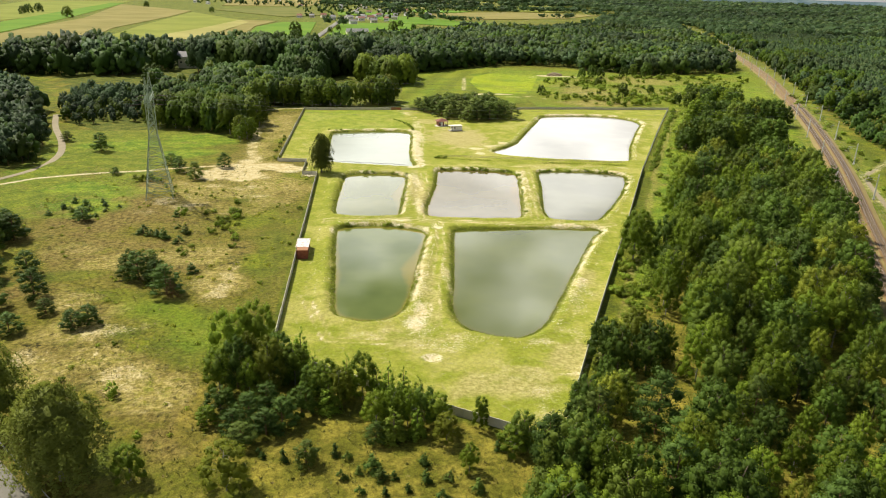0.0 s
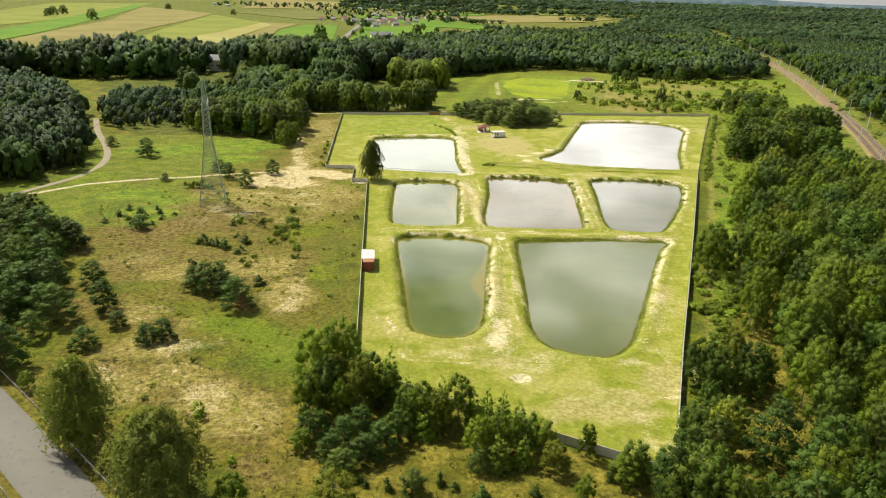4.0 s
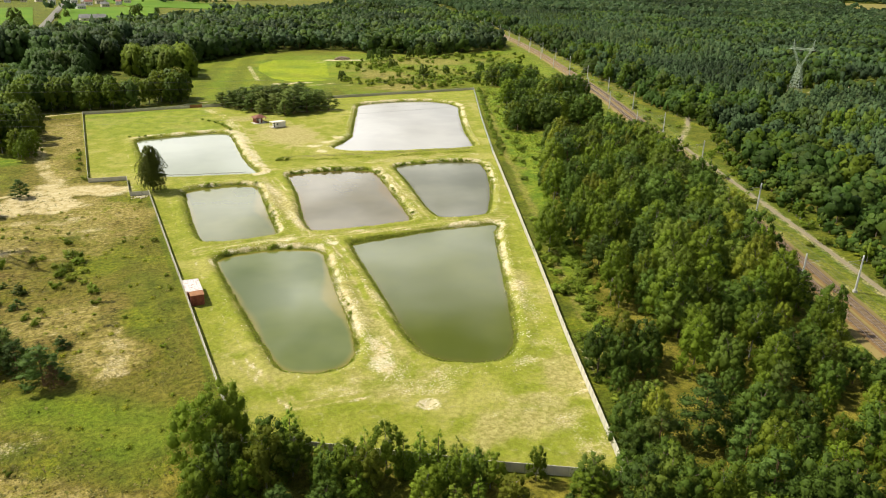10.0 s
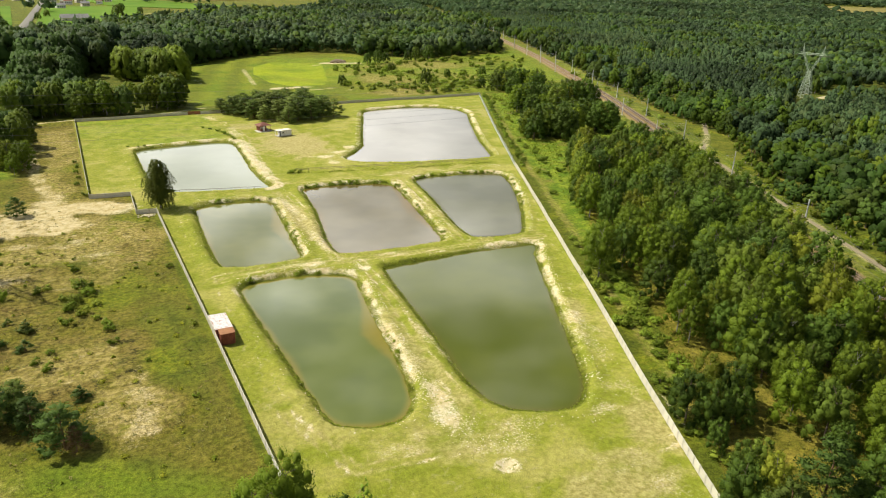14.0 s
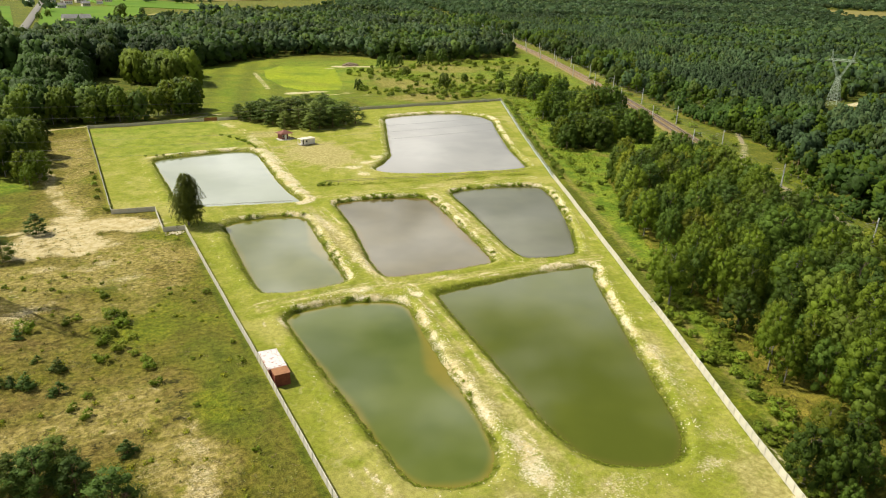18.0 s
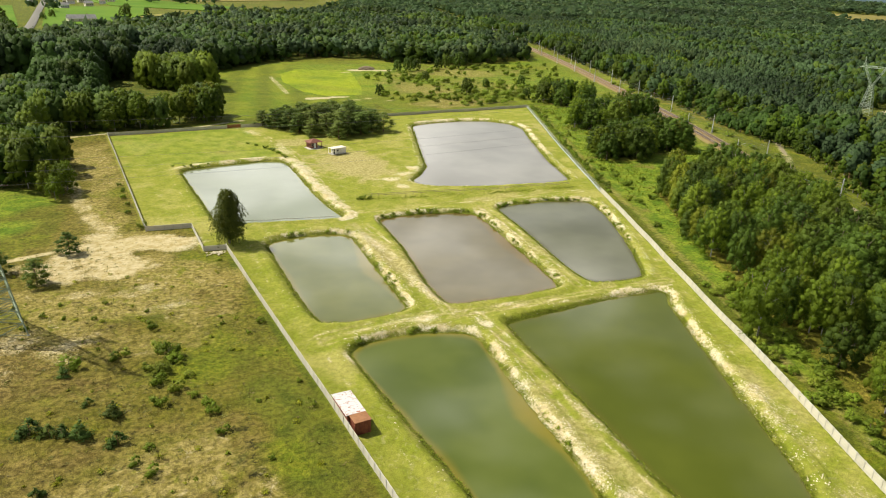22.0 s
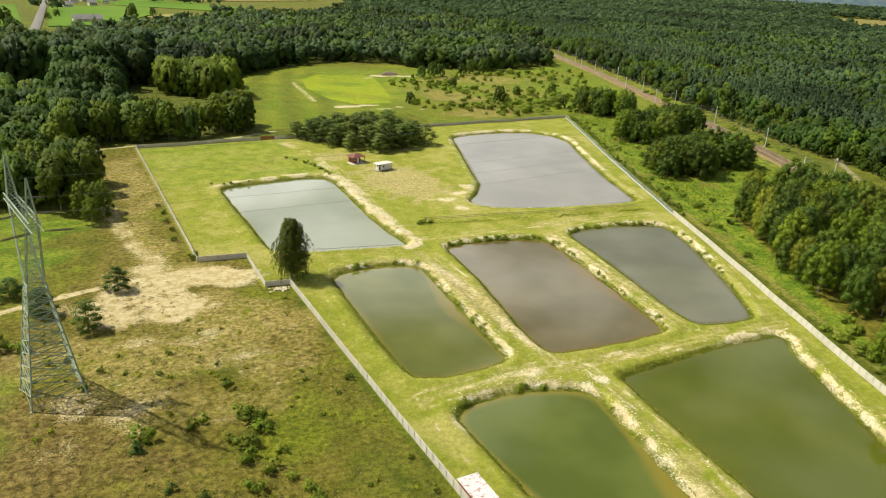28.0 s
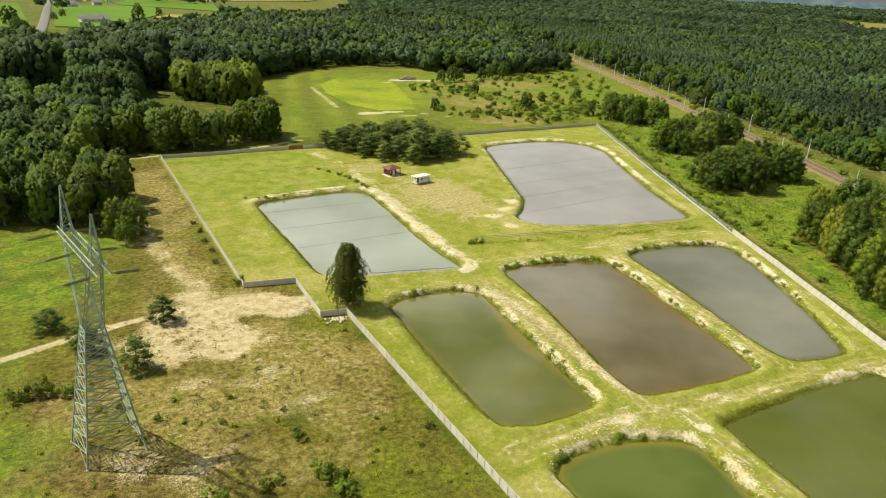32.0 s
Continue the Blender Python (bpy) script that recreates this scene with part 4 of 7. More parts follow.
def leaves_on(clumps, n, size, rng, up=0.35, ragged=0.42, aspect=0.7, tri=False, stir=0.45):
    """n leaf sprays as loose diamonds over ellipsoid clumps (x, y, z, rxy, rz): corners and soft normals."""
    c = np.array(clumps, float)
    w = c[:, 3] ** 2
    i = rng.choice(len(c), n, p=w / w.sum())
    d = unit(rng.normal(size=(n, 3)) + np.array([0, 0, up]))
    core = rng.random(n) < 0.18                    # larger sprays inside, which keep the light out
    r = np.where(core, rng.uniform(0.25, 0.55, n), rng.uniform(0.70, 1.06, n))[:, None]
    p = c[i, :3] + d * r * np.stack([c[i, 3], c[i, 3], c[i, 4]], 1)
    nrm = unit(d + ragged * rng.normal(size=(n, 3)))
    t = unit(np.cross(nrm, rng.normal(size=(n, 3))))
    b = np.cross(nrm, t)
    s = size * (rng.uniform(0.55, 1.35, n) * np.where(core, 1.7, 1.0))[:, None]
    heart = np.array([0, 0, np.average(c[:, 2], weights=w)])
    away = unit((p - heart) * np.array([1, 1, 0.6]))
    soft = unit(0.55 * d + 0.65 * away + stir * nrm) if stir > 0.4 else unit(0.25 * d + 0.75 * away + stir * nrm + np.array([0, 0, 0.25]))
    if tri:
        q = np.stack([p - t * s * 0.9, p + t * s * 0.7 - b * s * aspect, p + t * s * 0.7 + b * s * aspect], 1)
    else:
        q = np.stack([p - t * s, p - b * s * aspect, p + t * s, p + b * s * aspect], 1)
    return np.concatenate([q, np.repeat(soft[:, None], q.shape[1], 1)], 2)


GOLD = (1 + 5 ** 0.5) / 2
ICO = unit(np.array([(-1, GOLD, 0), (1, GOLD, 0), (-1, -GOLD, 0), (1, -GOLD, 0), (0, -1, GOLD), (0, 1, GOLD), (0, -1, -GOLD), (0, 1, -GOLD), (GOLD, 0, -1), (GOLD, 0, 1), (-GOLD, 0, -1), (-GOLD, 0, 1)], float))
ICO_F = np.array([(0, 11, 5), (0, 5, 1), (0, 1, 7), (0, 7, 10), (0, 10, 11), (1, 5, 9), (5, 11, 4), (11, 10, 2), (10, 7, 6), (7, 1, 8), (3, 9, 4), (3, 4, 2), (3, 2, 6), (3, 6, 8), (3, 8, 9), (4, 9, 5), (2, 4, 11), (6, 2, 10), (8, 6, 7), (9, 8, 1)])


def lumps_on(clumps, rng, fill=0.8, rough=0.24, away=0.4):
    """The dense leaf masses inside a crown: an uneven rounded body for each clump."""
    c = np.array(clumps, float)
    n = len(c)
    turn = rng.uniform(0, 6.283, n)[:, None]
    d = np.stack([ICO[None, :, 0] * np.cos(turn) - ICO[None, :, 1] * np.sin(turn), ICO[None, :, 0] * np.sin(turn) + ICO[None, :, 1] * np.cos(turn), np.repeat(ICO[None, :, 2], n, 0)], -1)
    v = c[:, None, :3] + d * np.stack([c[:, 3], c[:, 3], c[:, 4]], 1)[:, None] * fill * (1 + rough * rng.normal(size=(n, 12, 1)))
    heart = np.array([0, 0, np.average(c[:, 2], weights=c[:, 3] ** 2)])
    soft = unit((1.1 - 0.8 * away) * d + away * unit((v - heart) * np.array([1, 1, 0.6])) + np.array([0, 0, 0.1]))
    out = np.concatenate([v, soft], 2)[:, ICO_F].reshape(-1, 3, 6)
    under = out[:, :, 5].mean(1) > -0.45              # no undersides, which nobody sees from above
    return out[under]


def tubes(limbs, sides=5):
    """Tapered limbs, each a list of (point, radius)."""
    verts, faces = [], []
    for limb in limbs:
        base = len(verts)
        for k, (p, r) in enumerate(limb):
            for j in range(sides):
                a = 2 * math.pi * j / sides
                verts.append((p[0] + r * math.cos(a), p[1] + r * math.sin(a), p[2]))
        for k in range(len(limb) - 1):
            for j in range(sides):
                a, b = base + k * sides + j, base + k * sides + (j + 1) % sides
                faces.append((a, b, b + sides, a + sides))
    return verts, faces


def dome_clumps(h, w, low, point, n, rng):
    """Clumps over a rounded or pointed dome, from its top to its skirt, round a dense heart."""
    c = []
    for k in range(n):
        f = (k + 0.5) / n
        a = k * 2.4 + rng.uniform(-0.5, 0.5)
        reach = w * 0.5 * math.sin(math.acos(max(-1, min(1, 1.25 * (1 - f) - 0.35)))) ** (0.7 + point) * rng.uniform(0.72, 1.0)
        z = h * (low + (0.93 - low) * (1 - f) ** 0.8)
        r = w * rng.uniform(0.15, 0.22) * (34 / (n + 8)) ** 0.35 * (0.75 + 0.4 * f)
        c.append((reach * math.cos(a), reach * math.sin(a), z - r * 0.3, r, r * rng.uniform(0.9, 1.4)))
    return c + [(0, 0, h * 0.5, w * 0.33, h * 0.40)]


def dome_kind(kind, seed, lod):
    """A crown of a closed wood with sprays on its outline, and its height."""
    rng = np.random.default_rng(seed)
    h = 12.0
    w, low, point = {"birch": (6.2, 0.06, 0.75), "alder": (8.4, 0.05, 0.45), "pine": (6.4, 0.16, 0.60)}[kind]
    c = dome_clumps(h, w, low, point, 2 if lod < 0.05 else 60 if lod > 0.4 else max(4, round(34 * lod ** 0.55)), rng)
    q = leaves_on(c, max(8, int(1150 * lod)), 0.18 / max(lod, 0.03) ** 0.42, rng, 0.3, 0.45, 0.7, tri=True, stir=0.3)
    return np.concatenate([q, lumps_on(c, rng, 0.70 if lod > 0.7 else 0.80, 0.2, away=1.0)]), h


def cone_clumps(h, w, rng, tiers):
    out = []
    for k in range(tiers):
        f = k / tiers
        z, r = h * (0.10 + 0.86 * f), w * 0.5 * (1 - f) ** 0.85 + 0.1
        m = max(1, round(6 * (1 - f)))
        for j in range(m):
            a = j * 2 * math.pi / m + k * 0.9 + rng.uniform(-0.3, 0.3)
            q = r * 0.62
            out.append((q * math.cos(a), q * math.sin(a), z - 0.08 * r, r * rng.uniform(0.40, 0.55), h / tiers * rng.uniform(0.5, 0.8)))
    return out


def pine_clumps(h, w, rng, n):
    out = []
    for k in range(n):
        f = (k + 0.5) / n
        a = k * 2.4 + rng.uniform(-0.4, 0.4)
        q = w * 0.5 * math.sqrt(1.02 - f ** 1.8) * rng.uniform(0.35, 0.95)
        r = w * rng.uniform(0.15, 0.25) * (1.1 - 0.35 * f)
        out.append((q * math.cos(a), q * math.sin(a), h * (0.10 + 0.82 * f), r, r * 0.6))
    return out


def weeping_sprays(h, w, rng, strings, n):
    """Hanging strings of small leaves round a tall column that narrows to its top."""
    f = rng.uniform(0.18, 0.99, strings)
    reach = w * 0.5 * np.sin(np.pi * np.clip(f * 0.95 + 0.05, 0, 1) ** 1.12) ** 0.55 * np.sqrt(rng.uniform(0.25, 1, strings)) * rng.uniform(0.7, 1.12, strings) + 0.15
    turn = rng.uniform(0, 6.283, strings)
    drop = rng.uniform(1.2, 3.6, strings) * (0.55 + 0.6 * reach / w * 2)
    i, s = rng.integers(0, strings, n), rng.random(n)
    out = np.stack([np.cos(turn[i]), np.sin(turn[i]), np.zeros(n)], 1)
    p = out * (reach[i] * (0.82 + 0.24 * np.sqrt(s)))[:, None] + rng.normal(0, 0.10, (n, 3))
    p[:, 2] = np.maximum(0.5, h * f[i] - drop[i] * s + rng.normal(0, 0.12, n))
    nrm = unit(out + 0.55 * rng.normal(size=(n, 3)) + np.array([0, 0, 0.35]))
    t = unit(np.array([0, 0, -1.0]) + 0.35 * rng.normal(size=(n, 3)))
    b = unit(np.cross(nrm, t))
    size = rng.uniform(0.08, 0.19, n)[:, None]
    q = np.stack([p - t * size, p + t * size * 0.8 - b * size * 0.6, p + t * size * 0.8 + b * size * 0.6], 1)
    return np.concatenate([q, np.repeat(unit(0.7 * out + 0.5 * nrm + np.array([0, 0, 0.25]))[:, None], 3, 1)], 2)


def limbs_to(clumps, h, rng, thick, stem=0.92):
    lean = rng.uniform(-0.2, 0.2, 2)
    at = lambda f: (lean[0] * f, lean[1] * f, h * f)
    limbs = [[(at(0), thick), (at(0.3), thick * 0.75), (at(0.6), thick * 0.5), (at(stem), thick * 0.12)]]
    for x, y, z, r, rz in clumps[::3]:
        f = min(0.8, max(0.15, z / h - 0.12))
        a = at(f)
        limbs.append([(a, thick * 0.35), (((a[0] + x) / 2, (a[1] + y) / 2, (a[2] + z) / 2 + 0.1), thick * 0.22), ((x, y, z), thick * 0.08)])
    return limbs


def make_kind(kind, seed):
    """Leaf masses with sprays, limbs and height of a single tree."""
    rng = np.random.default_rng(seed)
    fill = 0.56
    if kind == "birch":
        h, w = rng.uniform(10.5, 12.5), rng.uniform(4.9, 6.2)
        c = dome_clumps(h, w * 1.08, 0.15, 0.72, 36, rng)
        n, size, up, ragged, aspect, thick = 2900, 0.155, 0.25, 0.42, 0.7, 0.16
    elif kind in ("alder", "lime"):
        h, w = rng.uniform(9.5, 11.5), rng.uniform(6.0, 7.6)
        c = dome_clumps(h, w * 1.05, 0.10, 0.45, 38, rng)
        n, size, up, ragged, aspect, thick = (4200, 0.145, 0.3, 0.42, 0.7, 0.2) if kind == "lime" else (2900, 0.170, 0.3, 0.42, 0.7, 0.2)
    elif kind in ("pine", "dry", "scots"):
        h, w = rng.uniform(8.5, 10), rng.uniform(5.4, 6.6)
        c = pine_clumps(h, w, rng, 32)
        n, size, up, ragged, aspect, thick = 2700, 0.175, 0.45, 0.6, 0.5, 0.17
        fill = 0.2 if kind == "dry" else fill * 0.9
    elif kind == "larch":
        h, w = rng.uniform(8, 9), rng.uniform(3.4, 4.1)
        c = cone_clumps(h, w, rng, 12)
        n, size, up, ragged, aspect, thick = 1800, 0.17, 0.1, 0.6, 0.5, 0.11
        fill = 0.5
    elif kind == "bush":
        h, w = 2.4, 3.4
        c = [(rng.uniform(-1.1, 1.1), rng.uniform(-1.1, 1.1), rng.uniform(0.4, 1.5), rng.uniform(0.45, 0.9), rng.uniform(0.4, 0.75)) for _ in range(11)]
        n, size, up, ragged, aspect, thick = 400, 0.135, 0.35, 0.42, 0.7, 0.05
    elif kind == "weeping":
        h, w = 14.4, 7.0
        c = [(0.3 * math.cos(z * 3), 0.3 * math.sin(z * 3), z, 0.36 * w * math.sin(math.pi * (z / h) ** 0.85) ** 0.8, 1.5) for z in np.linspace(2.2, 12.4, 9)]
        thick, fill = 0.24, 0.8
    else:
        h, w = 2.6, 2.4
        c = [(*(rng.uniform(-0.55, 0.55, 2) * (1.2 - f)), 0.25 + 2.1 * f, 0.62 * (1.1 - f * 0.8), 0.42) for f in np.linspace(0, 1, 9)]
        n, size, up, ragged, aspect, thick = 420, 0.13, 0.3, 0.6, 0.5, 0.05
    sprays = weeping_sprays(h, w, rng, 420, 15000) if kind == "weeping" else leaves_on(c, n, size, rng, up, ragged, aspect, tri=True)
    q = np.concatenate([sprays, lumps_on(c, rng, fill)])
    return q, limbs_to(c, h, rng, thick, 0.80), h


LEAF_LIME = foliage("leaves_bright", (0.115, 0.205, 0.014), (0.290, 0.400, 0.036), (0.29, 0.37, 0.035), 0.46, 0.5)
LEAF_WEEPING = foliage("leaves_weeping_birch", (0.090, 0.125, 0.018), (0.260, 0.295, 0.046), (0.24, 0.27, 0.05), 0.40, 0.8)
LEAF_SCOTS = foliage("needles_grove_pine", (0.072, 0.118, 0.022), (0.195, 0.262, 0.052), (0.21, 0.25, 0.055), 0.36)
LEAF_DRY = foliage("dry_needles", (0.10, 0.062, 0.026), (0.26, 0.17, 0.075), (0.22, 0.15, 0.06), 0.2)
LOOKS = {
    "dry": ("pine_tree", LEAF_DRY, BARK_PINE, "half-dead brown pine on the heath", "tree"),
    "lime": ("broadleaf_tree", LEAF_LIME, BARK, "tall bright green broadleaf tree", "tree"),
    "birch": ("birch_tree", LEAF_BIRCH, BARK_BIRCH, "light green birch with an airy crown", "tree"),
    "alder": ("broadleaf_tree", LEAF_ALDER, BARK, "dense dark green broadleaf tree", "tree"),
    "scots": ("pine_tree", LEAF_SCOTS, BARK_PINE, "rounded grey-green pine in a dense grove", "tree"),
    "pine": ("pine_tree", LEAF_PINE, BARK_PINE, "dark blue-green spreading pine", "tree"),
    "larch": ("larch_tree", LEAF_LARCH, BARK, "slender bright green young larch", "tree"),
    "bush": ("bush", LEAF_BUSH, BARK, "low rounded leafy green bush in dry grass", "bush"),
    "weeping": ("birch_tree", LEAF_WEEPING, BARK_BIRCH, "tall weeping birch beside the fence corner", "tree"),
    "sapling": ("pine_sapling", LEAF_PINE, BARK_PINE, "small dark green pine sapling in dry grass", "sapling"),
}
PROTO = {}


def plant(kind, x, y, h, group, label="", turn=None, wide=1.0):
    """A tree of its own at (x, y), h metres tall."""
    rnd = random.Random(int(x * 131 + y * 17))
    variant = (kind, rnd.randrange({"birch": 4, "alder": 4, "pine": 3, "scots": 3, "larch": 3}.get(kind, 2)))
    name, leaf, bark, look_of, category = LOOKS[kind]
    if variant not in PROTO:
        q, limbs, height = make_kind(kind, 11 + variant[1] * 7 + len(kind))
        PROTO[variant] = (quads_mesh("crown", q, leaf, size=3), mesh_of("trunk", *tubes(limbs), bark, True), height)
    crown, trunk, height = PROTO[variant]
    s = h / height
    root = tagged(new(name), label or look_of, category, group)
    root.matrix_basis = Matrix.Translation((x, y, float(ground_height(np.array([x]), np.array([y]))[0]) - 0.05)) @ pose(0, 0, 0, 0, 0, rnd.uniform(0, 360)) @ Matrix.Diagonal((s * wide, s * wide, s, 1))
    child("trunk", trunk, root)
    child("crown", crown, root)
    return root


def scatter(poly, step, seed, jitter=0.5):
    """Jittered grid points inside an outline."""
    rng = np.random.default_rng(seed)
    p = np.array(poly, float)
    gx, gy = np.meshgrid(np.arange(p[:, 0].min(), p[:, 0].max(), step), np.arange(p[:, 1].min(), p[:, 1].max(), step * 0.9))
    gx = gx + step * 0.5 * (np.arange(gx.shape[0])[:, None] % 2)
    x = gx.ravel() + rng.uniform(-jitter, jitter, gx.size) * step
    y = gy.ravel() + rng.uniform(-jitter, jitter, gy.size) * step
    sel = inside(poly, x, y)
    return x[sel], y[sel], rng


def wood_stuff(name, x, y, kinds, heights, lod, rng, label, leaf=None, trunks=True, spread=1.2):
    """Many trees as one mesh a species: woods that nobody could count."""
    score = wobble(x, y, 0.035, 11) + 0.6 * wobble(x, y, 0.09, 12) + 0.9 * rng.normal(size=len(x)) * 0.6
    rank = np.argsort(np.argsort(score)) / max(1, len(x))
    pick = np.searchsorted(np.cumsum([k[1] for k in kinds])[:-1], rank)
    for ki, (kind, share) in enumerate(kinds):
        sel = np.where(pick == ki)[0]
        if not len(sel):
            continue
        quads, tint, stand, tv, tf, count = [], [], [], [], [], 0
        protos = [dome_kind(kind, 301 + ki * 13 + v, lod) for v in range(4)]
        group = rng.integers(0, 4, len(sel))
        for v in range(4):
            idx = sel[group == v]
            q, height = protos[v]
            n = len(idx)
            if not n:
                continue
            a, s = rng.uniform(0, 6.283, n), rng.uniform(heights[0], heights[1], n) / height
            s = s * (1 + 0.14 * wobble(x[idx], y[idx], 0.05, 3) + 0.10 * wobble(x[idx], y[idx], 0.017, 7))
            wide = s * spread * rng.uniform(0.84, 1.16, n)
            ca, sa = np.cos(a)[:, None, None], np.sin(a)[:, None, None]
            Q = np.empty((n, *q.shape))
            Q[..., 0] = (q[None, ..., 0] * ca - q[None, ..., 1] * sa) * wide[:, None, None] + x[idx][:, None, None]
            Q[..., 1] = (q[None, ..., 0] * sa + q[None, ..., 1] * ca) * wide[:, None, None] + y[idx][:, None, None]
            Q[..., 2] = q[None, ..., 2] * s[:, None, None]
            Q[..., 3] = q[None, ..., 3] * ca - q[None, ..., 4] * sa
            Q[..., 4] = q[None, ..., 3] * sa + q[None, ..., 4] * ca
            Q[..., 5] = q[None, ..., 5]
            quads.append(Q.reshape(-1, 3, 6))
            tint.append(np.repeat((0.35 + 0.25 * wobble(x[idx], y[idx], 0.012, 5) + 0.55 * rng.random(n)) % 1.0, len(q)))
            stand.append(np.repeat(np.clip(0.32 + 0.55 * wobble(x[idx], y[idx], 0.021, 15) + 0.4 * wobble(x[idx], y[idx], 0.055, 16), 0, 1), len(q)))
            if trunks:
                for j in range(n):
                    hx, hy, hh = x[idx[j]], y[idx[j]], height * s[j]
                    b = len(tv)
                    tv += [(hx + 0.18 * c, hy + 0.18 * d, 0) for c, d in ((-1, -1), (1, -1), (0, 1))] + [(hx, hy, hh * 0.85)]
                    tf += [(b, b + 1, b + 3), (b + 1, b + 2, b + 3), (b + 2, b, b + 3)]
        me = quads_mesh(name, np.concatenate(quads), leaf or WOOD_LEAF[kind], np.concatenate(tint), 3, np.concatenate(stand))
        ob = tagged(new(name, me), label, "wood", kind="stuff")
        if trunks:
            child("trunks", mesh_of("trunks", tv, tf, LOOKS[kind][2]), ob)["kind"] = "stuff"


# the strip between the fence and the railway
sx, sy, srng = scatter(WOODS["strip"], 5.5, 5)
for x, y in zip(sx, sy):
    if math.hypot((x - 48) / 6.5, (y - 95) / 7) < 1 or math.hypot((x - 38) / 4, (y - 82) / 4) < 1 or math.hypot((x - 58) / 5, (y - 119) / 8) < 1 or math.hypot((x - 63) / 4, (y - 147) / 6) < 1:
        continue
    if srng.random() < 0.08 + 0.12 * (abs(x - 48 - 0.62 * (y - 100)) < 7):
        continue
    u = srng.random()
    kind = "birch" if u < 0.46 else "alder" if u < 0.88 else "pine"
    h = srng.uniform(9.0, 16.0) if y > 112 else srng.uniform(6, 12.5)
    plant(kind, float(x), float(y), float(h), "trees of the railway wood", wide=float(srng.uniform(0.80, 1.12)))
for cx, cy, rx, ry in CLUMPS:
    for k in range(int(rx * ry / 7.5)):
        a, r = srng.uniform(0, 6.283), srng.random() ** 0.5
        plant("birch" if srng.random() < 0.4 else "alder", float(cx + rx * r * math.cos(a)), float(cy + ry * r * math.sin(a)), float(srng.uniform(10.5, 15)), "trees of the clumps by the railway", wide=1.15)
for x, y, h in [(-51.8, 311, 10.5), (-50.5, 316, 9.5), (-54, 306.5, 8), (-55.5, 314, 10.5)]:
    plant("birch", x, y, h, "trees at the corner of the wood", wide=1.1)
for x, y, h in [(67.3, 161.3, 14.2), (71.5, 168, 12), (42.8, 110.6, 9.5), (51.7, 110, 9.1), (41.2, 95.7, 7.3), (30.5, 82, 9), (24, 76.5, 6.4), (22.5, 86.2, 6.2), (26.0, 83.6, 7.0), (31.2, 87.5, 7.4), (34.2, 93.0, 8.0)]:
    plant("birch" if h > 10 else "alder", x, y, h, "trees along the concrete fence")

# young trees before the southern fence, with their heights and crown widths
GIRTH = {"lime": 0.70, "alder": 0.70, "birch": 0.55, "larch": 0.44, "pine": 0.65}
for kind, x, y, h, w in [("lime", -23.7, 111.8, 12.6, 8.0), ("lime", -20.0, 114.4, 12.6, 7.4), ("birch", -20.7, 109.0, 9.2, 5.2), ("birch", -24.6, 103.6, 9.2, 5.6), ("birch", -12.6, 105.8, 8.2, 5.8), ("birch", -19.7, 103.0, 7.2, 4.0), ("birch", -16.5, 104.3, 10.6, 5.5), ("alder", -15.2, 107.6, 9.6, 5.5), ("alder", -22.0, 105.5, 10.0, 6.0), ("alder", -23.4, 97.8, 5.0, 5.2), ("alder", -10.8, 96.5, 5.4, 4.8), ("alder", -9.3, 100.5, 7.0, 4.5), ("birch", -25.0, 95.1, 3.5, 3.4), ("birch", -19.2, 79.4, 8.2, 6.6)]:
    plant(kind, x, y, h, "broadleaf trees before the fence", wide=w / (GIRTH[kind] * h))
for kind, x, y, h, w in [("birch", -7.0, 99.9, 7.5, 5.2), ("birch", -1.2, 100.2, 8.5, 4.7), ("birch", -4.8, 98.2, 7.0, 3.9), ("birch", 0.9, 92.0, 6.5, 3.9), ("birch", 3.6, 91.9, 7.0, 3.7), ("birch", 5.7, 92.2, 6.5, 3.4), ("birch", 10.5, 92.3, 5.5, 4.0), ("birch", 11.3, 87.8, 5.0, 3.7), ("birch", 16.9, 91.0, 5.5, 2.6), ("birch", 13.8, 80.9, 4.5, 2.6), ("birch", 21.0, 85.1, 4.0, 4.4), ("alder", 8.4, 93.5, 6.0, 4.0)]:
    plant(kind, x, y, h * 1.1, "young birches before the fence", wide=w / (GIRTH[kind] * h))
for x, y, h, w in [(-11.8, 109.4, 9.4, 4.4), (-13.2, 108.0, 8.0, 3.8), (-3.8, 101.4, 8.4, 3.6), (1.1, 99.8, 7.2, 3.3), (3.0, 98.5, 8.2, 3.6), (5.3, 97.6, 7.7, 3.6), (-6.4, 97.4, 5.6, 4.1), (3.4, 89.2, 6.0, 4.3), (7.0, 89.4, 5.6, 3.0), (-9.2, 103.6, 7.6, 3.6), (7.6, 96.6, 6.6, 3.4)]:
    plant("larch", x, y, h * 1.1, "young conifers before the fence", wide=w / (GIRTH["larch"] * h))
for x, y, h, w in [(-18.6, 95.5, 5.5, 5.3), (-16.3, 98.6, 5.2, 4.9), (-18.9, 89.4, 4.2, 4.8), (-13.4, 93.6, 5.5, 5.1), (-15.6, 91.6, 4.8, 5.0), (0.8, 88.6, 4.0, 3.7), (-9.1, 84.3, 4.2, 3.8), (-20.5, 92.6, 4.4, 4.4)]:
    plant("pine", x, y, h, "spreading young pines before the fence", "low spreading blue-green young pine", wide=w / (GIRTH["pine"] * h))
